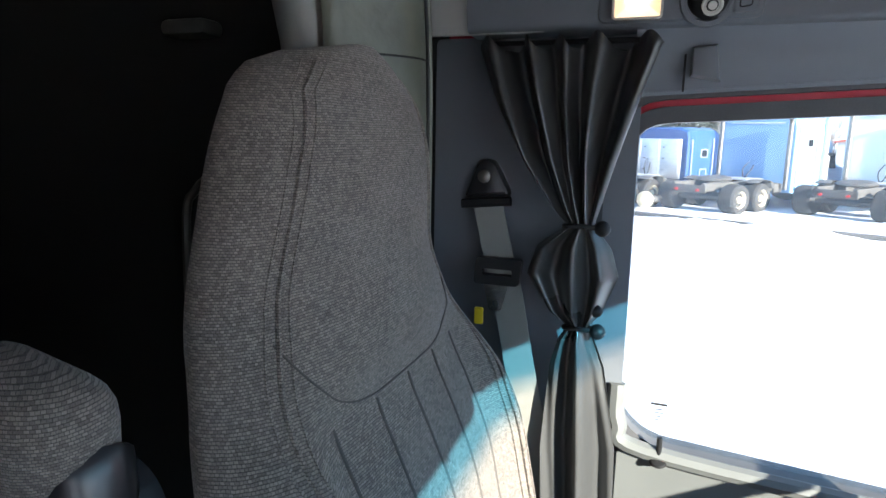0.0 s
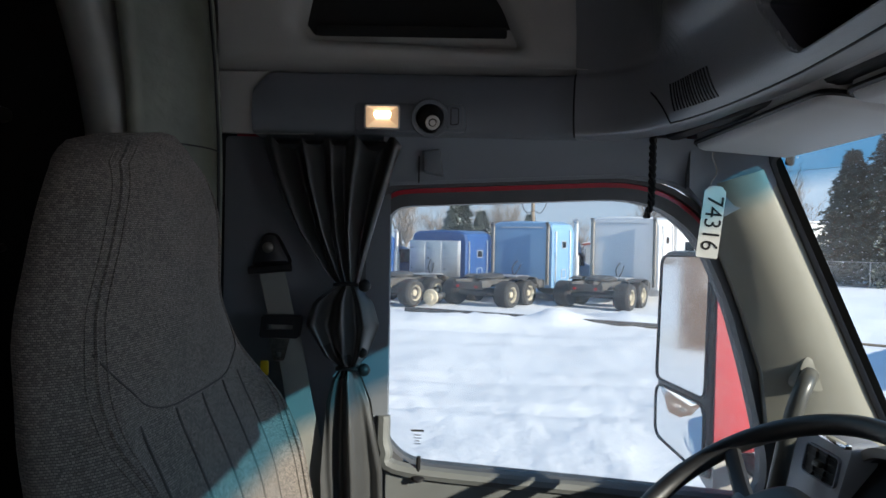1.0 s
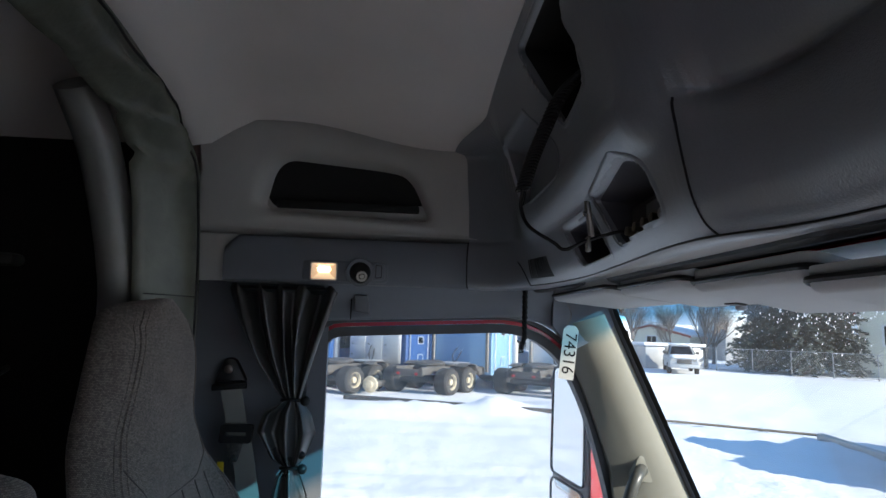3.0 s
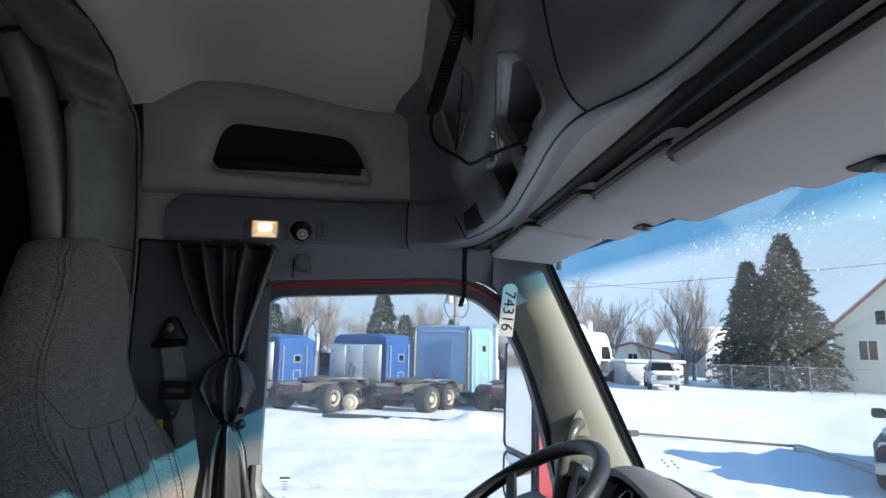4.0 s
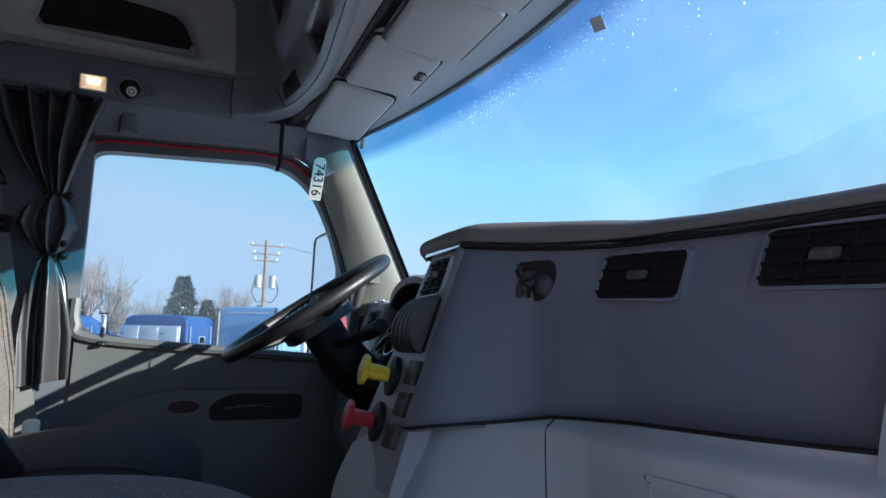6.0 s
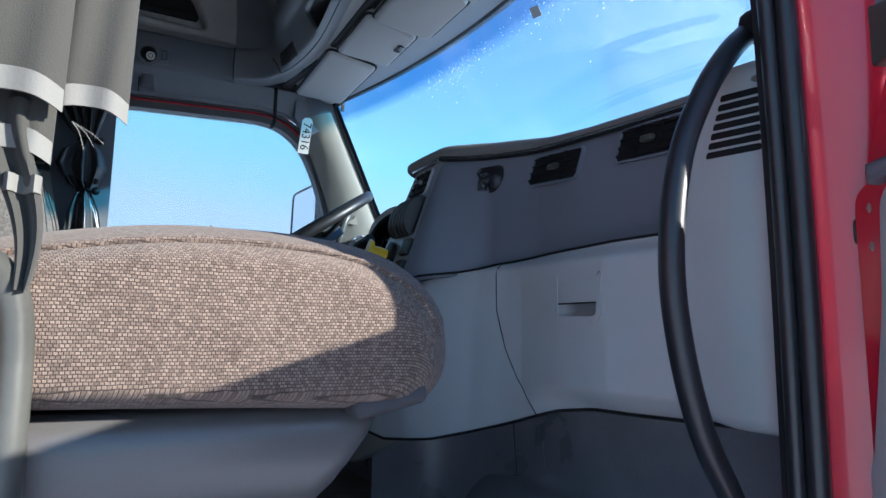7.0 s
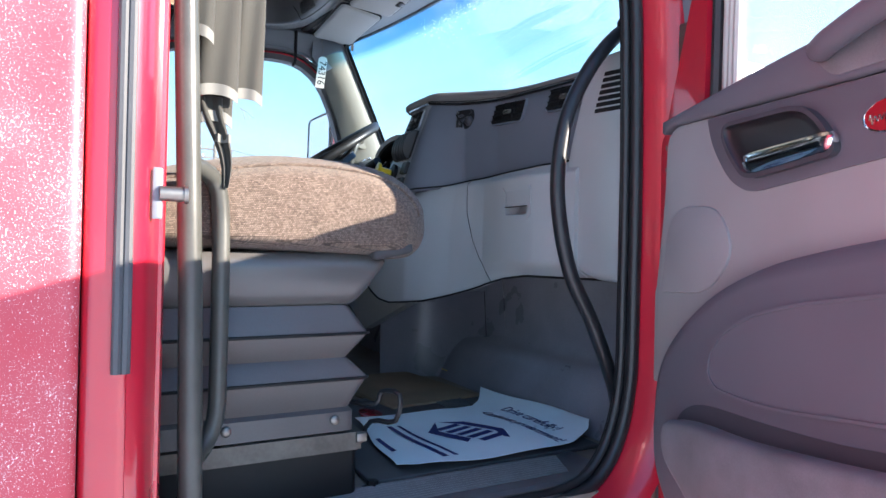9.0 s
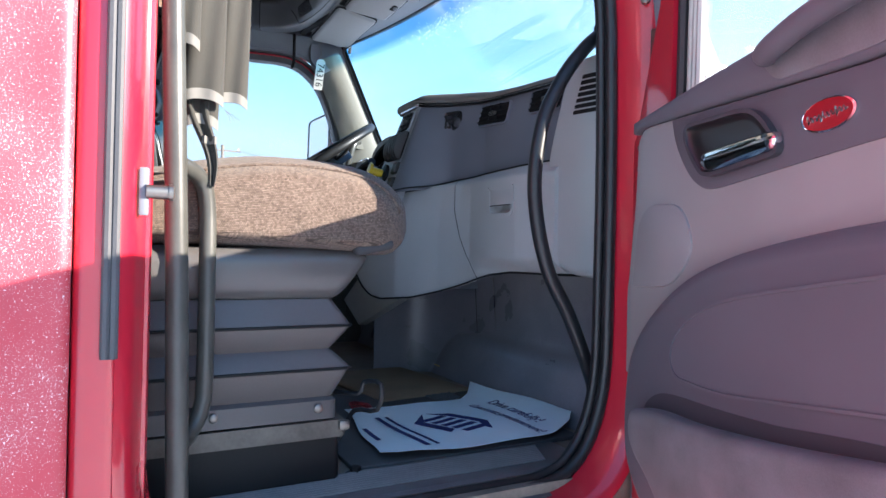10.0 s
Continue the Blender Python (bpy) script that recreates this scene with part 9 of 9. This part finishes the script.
# ---- houses ----
def gable_house(m, w, l, eave, ridge, wall, label, windows, chimney=None, snow=True):
    """A house whose gable faces its own -y, its middle at x 0."""
    th = thing("house", label=label, category="house", m=m)
    bm = B()
    prism(bm, [(-w / 2, 0), (w / 2, 0), (w / 2, eave), (0, ridge), (-w / 2, eave)], lambda a, b, d: (a, d, b), 0, l)
    part("wall", bm, wall, th)
    for s in (-1, 1):
        bm = B()
        run, rise = w / 2, ridge - eave
        n = Vector((s * rise, run)).normalized()
        p0, p1 = Vector((s * (w / 2 + 0.35), eave - 0.35 * rise / run)), Vector((0, ridge))
        prism(bm, [(p0.x, p0.y), (p1.x, p1.y), (p1.x + n.x * 0.02, p1.y + 0.26), (p0.x + n.x * 0.22, p0.y + n.y * 0.22)], lambda a, b, d: (a, d, b), -0.35, l + 0.35)
        part("roof", bm, M_SNOW if snow else M_TRIM, th, "snow-covered roof" if snow else "")
        bm = B()
        q0, q1 = p0 + Vector((0, 0.02)), p1 + Vector((0, 0.05))
        prism(bm, [(q0.x, q0.y - 0.16), (q1.x, q1.y - 0.16), (q1.x, q1.y + 0.10), (q0.x, q0.y + 0.10)], lambda a, b, d: (a, d, b), -0.42, -0.355)
        part("verge_board", bm, M_TRIM, th, "red-brown verge board")
    for x, z, ww, hh, panes in windows:
        bm = B()
        ring(bm, [(x - ww / 2 - 0.1, z - hh / 2 - 0.1), (x + ww / 2 + 0.1, z - hh / 2 - 0.1), (x + ww / 2 + 0.1, z + hh / 2 + 0.1), (x - ww / 2 - 0.1, z + hh / 2 + 0.1)], [(x - ww / 2, z - hh / 2), (x + ww / 2, z - hh / 2), (x + ww / 2, z + hh / 2), (x - ww / 2, z + hh / 2)], lambda a, b, d: (a, -d, b), -0.05, 0.05)
        wf = part("window", bm, M_TWHITE, th, "white-framed window")
        for k in range(panes):
            x0 = x - ww / 2 + ww * k / panes
            bm = B()
            prism(bm, [(x0 + 0.04, z - hh / 2), (x0 + ww / panes - 0.04, z - hh / 2), (x0 + ww / panes - 0.04, z + hh / 2), (x0 + 0.04, z + hh / 2)], lambda a, b, d: (a, -d, b), -0.04, 0.012)
            part("pane", bm, M_DGLASS, wf)
    if chimney:
        x0, x1, ya, yb = w / 2, w / 2 + 2.2, 0.8, 4.2
        bm = B()
        box(bm, ((x0 + x1) / 2, (ya + yb) / 2, 0.95), (x1 - x0, yb - ya, 1.9))
        pc = part("porch", bm, M_BROWNW, th, "brown wooden porch under a snowy roof")
        for px_ in (x0 + 0.7, x0 + 1.4, x1 - 0.08):
            bm = B()
            box(bm, (px_, ya + 0.08, 2.8), (0.14, 0.14, 1.85))
            part("post", bm, M_BROWNW, pc)
        bm = B()
        box(bm, ((x0 + x1) / 2, ya + 0.06, 2.45), (x1 - x0, 0.08, 0.10))
        part("rail", bm, M_SNOW, pc)
        bm = B()
        box(bm, ((x0 + x1) / 2 + 0.15, (ya + yb) / 2, 3.82), (x1 - x0 + 0.3, yb - ya + 0.6, 0.28), r=0.1)
        part("porch_roof", bm, M_SNOW, pc, "snow on the porch roof")
        x, top = chimney
        bm = B()
        box(bm, (x, -0.25, top / 2), (0.75, 0.5, top))
        part("chimney", bm, M_BRICK, th, "red brick chimney on the gable wall")
        bm = B()
        box(bm, (x, -0.25, top), (0.9, 0.62, 0.18))
        part("chimney_cap", bm, M_BRICK, th)
    return th


HM = Matrix.Translation((-39.9, 36.7, GROUND)) @ Matrix.Rotation(math.atan2(5.55, 4.95), 4, 'Z')
gable_house(HM, 7.6, 9.0, 4.7, 8.25, M_STUCCO, "cream stucco gabled house with a red brick chimney", [(-0.15, 5.35, 2.0, 1.0, 3), (-1.7, 3.0, 1.15, 1.35, 2)], (1.55, 8.9))
gable_house(Matrix.Translation((-23.0, 50.0, GROUND)) @ Matrix.Rotation(radians(45), 4, 'Z'), 14, 8, 3.3, 4.6, M_BROWNW, "low red-brown house with a snowy roof", [(-3.0, 1.9, 1.4, 0.9, 2), (1.8, 1.9, 1.2, 0.9, 2)])
gable_house(Matrix.Translation((-70, 30, GROUND)) @ Matrix.Rotation(radians(40), 4, 'Z'), 9, 12, 2.5, 3.6, M_STUCCO, "pale low building far off", [(0.0, 1.9, 1.2, 0.9, 2)])
gable_house(Matrix.Translation((-78, 22, GROUND)) @ Matrix.Rotation(radians(70), 4, 'Z'), 10, 12, 2.6, 3.4, M_GALV, "grey low building far off", [(0.0, 1.9, 1.2, 0.9, 2)])


# ---- trees ----
def bare_tree(seed, height, label):
    """Grown limb by limb: trunk, boughs and fine twigs."""
    rnd = random.Random(seed)
    th = thing("bare_tree", label=label, category="tree", group="bare winter trees", m=Matrix())
    trunk, twig = B(), B()
    def grow(p, d, r, length, level, bm_):
        pts, rad = [p.copy()], [r]
        n = 4 if level < 2 else 3
        q, w = p.copy(), d.copy()
        for k in range(n):
            w = (w + Vector((rnd.uniform(-1, 1), rnd.uniform(-1, 1), rnd.uniform(-0.3, 0.6))) * (0.10 + 0.06 * level)).normalized()
            q = q + w * length / n
            pts.append(q.copy())
            rad.append(r * (1 - 0.55 * (k + 1) / n))
        tube(bm_, pts, rad, 6 if level < 2 else 3, ends=False)
        if level >= 4:
            return
        kids = (8, 6, 5, 4)[level]
        for k in range(kids):
            t = rnd.uniform(0.35, 1.0) if level else rnd.uniform(0.3, 1.0)
            i = min(int(t * n), n - 1)
            b = pts[i].lerp(pts[i + 1], t * n - i)
            side = Vector((rnd.uniform(-1, 1), rnd.uniform(-1, 1), rnd.uniform(0.0, 0.5))).normalized()
            nd = (w * 0.8 + side * 0.62 + Vector((0, 0, 0.30))).normalized()
            grow(b, nd, max(0.007, r * (0.46 if level < 2 else 0.42)), length * rnd.uniform(0.50, 0.80), level + 1, trunk if level < 1 else twig)
    grow(Vector((0, 0, -0.2)), Vector((0, 0, 1)), height * 0.017, height * 0.42, 0, trunk)
    part("trunk", trunk, M_BARK, th, recalc=False, sharp=80)
    part("crown", twig, M_TWIG, th, "bare branches and twigs", recalc=False, sharp=80)
    return th


def fir(seed, height, width, label):
    """Tiers of drooping boughs, each set with short needle sprays."""
    rnd = random.Random(seed)
    th = thing("fir_tree", label=label, category="tree", group="evergreen trees", m=Matrix())
    bm = B()
    tube(bm, [(0, 0, -0.2), (0.03, 0, height * 0.5), (0, 0, height * 0.98)], [height * 0.018, height * 0.011, 0.02], 8)
    part("trunk", bm, M_BARK, th)
    def a_of(k):
        return (k * 2.39996) % (2 * math.pi)
    verts, faces = [], []
    n = int(height * 46)
    snowv, snowf = [], []
    for k in range(n):
        t = (k + rnd.random()) / n
        z = height * (0.05 + 0.95 * t)
        reach = width / 2 * (1 - t) ** 0.72 * rnd.uniform(0.55, 1.10) * (1 + 0.16 * noise.noise((a_of(k) * 1.3, t * 7, seed))) + 0.10
        a = a_of(k)
        c, s = math.cos(a), math.sin(a)
        m_ = max(4, int(reach * 8))
        for j in range(m_):
            f = (j + 0.6) / m_
            x, y = c * reach * f, s * reach * f
            zz = z - reach * 0.24 * f * f + reach * 0.06 * f + rnd.uniform(-0.10, 0.10)
            for q in range(4):
                la = a + rnd.uniform(-1.3, 1.3)
                ln = (0.30 + 0.35 * (1 - f)) * rnd.uniform(0.7, 1.3)
                ex, ey, ez = x + math.cos(la) * ln, y + math.sin(la) * ln, zz + rnd.uniform(-0.20, 0.22)
                px, py = -math.sin(la) * 0.10, math.cos(la) * 0.10
                i = len(verts)
                verts += [(x + px, y + py, zz), (x - px, y - py, zz), (ex, ey, ez), (x, y, zz + 0.10)]
                faces += [(i, i + 1, i + 2), (i, i + 2, i + 3)]
                if f > 0.55 and rnd.random() < 0.032:
                    i, q_ = len(snowv), rnd.uniform(0.07, 0.16)
                    snowv += [(x - q_, y, zz + 0.11), (x, y - q_, zz + 0.12), (x + q_, y, zz + 0.11), (x, y + q_, zz + 0.12), (x, y, zz + 0.20)]
                    snowf += [(i, i + 1, i + 4), (i + 1, i + 2, i + 4), (i + 2, i + 3, i + 4), (i + 3, i, i + 4)]
    ms = bpy.data.meshes.new("snow_clumps")
    ms.from_pydata(snowv, [], snowf)
    ms.materials.append(M_SNOW)
    so = new("snow_clumps", ms)
    so.parent = th
    tagged(so, "small clumps of snow on the boughs", kind="stuff")
    me = bpy.data.meshes.new("crown")
    me.from_pydata(verts, [], faces)
    me.materials.append(M_NEEDLE)
    ob = new("crown", me)
    ob.parent = th
    tagged(ob, "dark green drooping boughs")
    return th


def at(x, y, s=1.0, turn=0.0):
    return Matrix.Translation((x, y, GROUND)) @ Matrix.Rotation(turn, 4, 'Z') @ Matrix.Diagonal((s, s, s, 1))


f1 = fir(3, 11.8, 8.4, "tall dark green fir tree")
f1.matrix_basis = at(-44.0, 31.3)
f2 = fir(5, 9.7, 6.2, "dark green fir tree beside a taller one")
f2.matrix_basis = at(-45.4, 29.2)
f3 = fir(8, 7.0, 5.0, "small dark fir tree behind the trucks")
f3.matrix_basis = at(-54, 0.6)
for x, y, s, r in ((-55, 2.6, 0.75, 1.0), (-56, -9.0, 0.85, 2.0), (-54, -11.5, 0.8, 3.0), (-57, -7.2, 0.7, 4.0), (-55, -13.5, 0.9, 5.0), (-60, 7.6, 0.75, 0.4)):
    c_ = copy_thing(f3, at(x, y, 1.0, r))
    c_.scale = (s, s, s)
b1 = bare_tree(11, 10.8, "bare deciduous tree with fine twigs")
b1.matrix_basis = at(-47.7, 25.0)
b2 = bare_tree(12, 10.0, "bare deciduous tree with fine twigs")
b2.matrix_basis = at(-50.5, 16.5)
b3 = bare_tree(17, 8.4, "bare deciduous tree with fine twigs")
b3.matrix_basis = at(-53.7, -4.8)
rt = random.Random(21)
for i in range(34):
    src = (b1, b2, b3)[i % 3]
    ang = radians(95 + i * 3.3 + rt.uniform(-1.2, 1.2))
    d = rt.uniform(62, 85)
    c_ = copy_thing(src, at(d * math.cos(ang), d * math.sin(ang), 1.0, rt.uniform(0, 6)))
    s = rt.uniform(0.55, 0.95)
    c_.scale = (s, s, s * rt.uniform(0.85, 1.1))
for x, y, s in ((-36.5, 44.5, 0.9), (-34.0, 46.0, 0.8), (-38.5, 43.5, 0.85), (-52, 20.5, 0.85), (-56, 4.8, 0.7), (-58, 3.4, 0.7), (-33, 52, 0.9), (-28, 56, 0.9)):
    c_ = copy_thing(b1 if x < -40 else b2, at(x, y, 1.0, x))
    c_.scale = (s, s, s)

for i, ang in enumerate([135.5, 134.4, 133.4, 132.2, 130.8, 128.2, 127.0, 125.7, 124.6, 123.4, 138.3, 162.4, 159.3, 155.1, 151.8, -173.2, -172.0, 175.4]):
    d = 58 + 9 * ((i * 7) % 4) / 3
    c_ = copy_thing((b1, b3, b2)[i % 3], at(d * math.cos(radians(ang)), d * math.sin(radians(ang)), 1.0, i * 1.7))
    s = 0.80 + 0.07 * (i % 4)
    c_.scale = (s * 1.15, s * 1.15, s)

# a dense thicket beside the cream house
verts, faces = [], []
rb = random.Random(41)
for k in range(9000):
    f = rb.random()
    x, y = -36.5 + 12.5 * f + rb.uniform(-2, 2), 46.5 + 9.0 * f + rb.uniform(-3, 3)
    h = (3.6 + 1.4 * noise.noise((f * 9, 1, 0))) * rb.uniform(0.3, 1.15)
    a, lean, w = rb.uniform(0, 6.28), rb.uniform(-0.35, 0.35), rb.uniform(0.015, 0.05)
    z = GROUND + rb.uniform(0, 0.5) * h
    i = len(verts)
    verts += [(x - w, y, z), (x + w, y, z), (x + lean * math.cos(a) * h, y + lean * math.sin(a) * h, z + h * 0.6)]
    faces.append((i, i + 1, i + 2))
me = bpy.data.meshes.new("thicket")
me.from_pydata(verts, [], faces)
me.materials.append(M_TWIG)
tagged(new("thicket", me), "dense brown winter thicket beside the house", "thicket", kind="stuff")

# far brush and woods along the edge of the yard
verts, faces = [], []
rb = random.Random(31)
for k in range(26000):
    ang = radians(rb.uniform(88, 215))
    d = rb.uniform(88, 130)
    x, y = d * math.cos(ang), d * math.sin(ang)
    h = (2.2 + 2.6 * noise.noise((ang * 9, 0, 0)) + 1.2 * noise.noise((ang * 40, 3, 0))) * rb.uniform(0.4, 1.25)
    if h < 0.3:
        continue
    a = rb.uniform(0, 6.28)
    lean = rb.uniform(-0.4, 0.4)
    i = len(verts)
    w = rb.uniform(0.05, 0.16)
    verts += [(x - w, y, GROUND), (x + w, y, GROUND), (x + lean * math.cos(a) * h, y + lean * math.sin(a) * h, GROUND + h)]
    faces.append((i, i + 1, i + 2))
me = bpy.data.meshes.new("far_brush")
me.from_pydata(verts, [], faces)
me.materials.append(M_BRUSH)
tagged(new("far_brush", me), "brown winter brush and thin woods far off", "brush", kind="stuff")

# ---- utility pole and wires ----
up = thing("utility_pole", (-45, 5.9, GROUND), "wooden utility pole with crossarms and pole-top transformers", "utility pole")
bm = B()
tube(bm, [(-45, 5.9, GROUND - 0.2), (-45, 5.85, 7.9)], [0.16, 0.11], 10)
part("pole", bm, M_POLE, up)
for z, w in ((7.5, 1.2), (6.9, 1.0), (6.4, 0.9)):
    bm = B()
    box(bm, (-45, 5.9, z), (0.10, w * 2, 0.10))
    arm_ = part("crossarm", bm, M_POLE, up)
    for s in (-0.9, 0.9):
        bm = B()
        lathe(bm, [(0.05, 0), (0.07, 0.08), (0.03, 0.2)], Matrix.Translation((-45, 5.9 + s * w * 0.95, z + 0.05)), 8)
        part("insulator", bm, M_TWHITE, arm_)
for s in (-1, 1):
    bm = B()
    lathe(bm, [(0.1, 0), (0.26, 0.05), (0.26, 0.9), (0.1, 0.98)], Matrix.Translation((-44.9, 5.9 + s * 0.5, 4.4)), 14)
    part("transformer", bm, M_GALV, up, "pale grey transformer can")
    bm = B()
    tube(bm, spl([(-44.8, 5.9 + s * 0.6, 5.3), (-44.7, 5.9 + s * 0.9, 4.2), (-44.8, 5.9 + s * 0.5, 3.4), (-44.9, 5.9, 3.6)], 6), 0.03, 5)
    part("drop_cable", bm, M_TYRE, up)


def wire(a, b, sag, r=0.02):
    A, C_ = Vector(a), Vector(b)
    bm = B()
    tube(bm, [A.lerp(C_, k / 24) - Vector((0, 0, sag * 4 * (k / 24) * (1 - k / 24))) for k in range(25)], r, 4)
    return single("power_line", bm, M_TYRE, "thin overhead power line", "power line", group="overhead lines")


wire((-58.0, 13.0, 6.8), (-31.0, 51.0, 9.6), 0.6, 0.018)
wire((-39.0, 37.6, 6.7), (-24.0, 49.5, 10.0), 0.3, 0.018)
wire((-39.0, 37.6, 6.4), (-22.0, 47.0, 8.6), 0.3, 0.016)
wire((-45, 6.9, 7.6), (-70, 40, 9.0), 0.8, 0.016)

# ---- chain-link fence along the yard ----
fc = thing("fence", (-41, 29, GROUND), "galvanised chain-link fence in front of the trees", "fence")
P0, P1 = Vector((-46.5, 22.5, GROUND)), Vector((-27.0, 42.0, GROUND))
for k in range(12):
    p = P0.lerp(P1, k / 11)
    bm = B()
    tube(bm, [p, p + Vector((0, 0, 1.75))], 0.035, 6)
    part("post", bm, M_GALV, fc)
for z in (1.72, 0.15):
    bm = B()
    tube(bm, [P0 + Vector((0, 0, z)), P1 + Vector((0, 0, z))], 0.022, 5)
    part("rail", bm, M_GALV, fc)
bm = B()
dw = (P1 - P0)
for k in range(230):
    a = P0 + dw * (k / 230)
    for s in (-1, 1):
        b = a + dw * (s * 0.012)
        tube(bm, [a + Vector((0, 0, 0.15 if s > 0 else 0.15)), b + dw * 0.02 * s + Vector((0, 0, 1.70))], 0.004, 3, ends=False)
tagged(part("wire_mesh", bm, M_GALV, fc, recalc=False), kind="stuff")
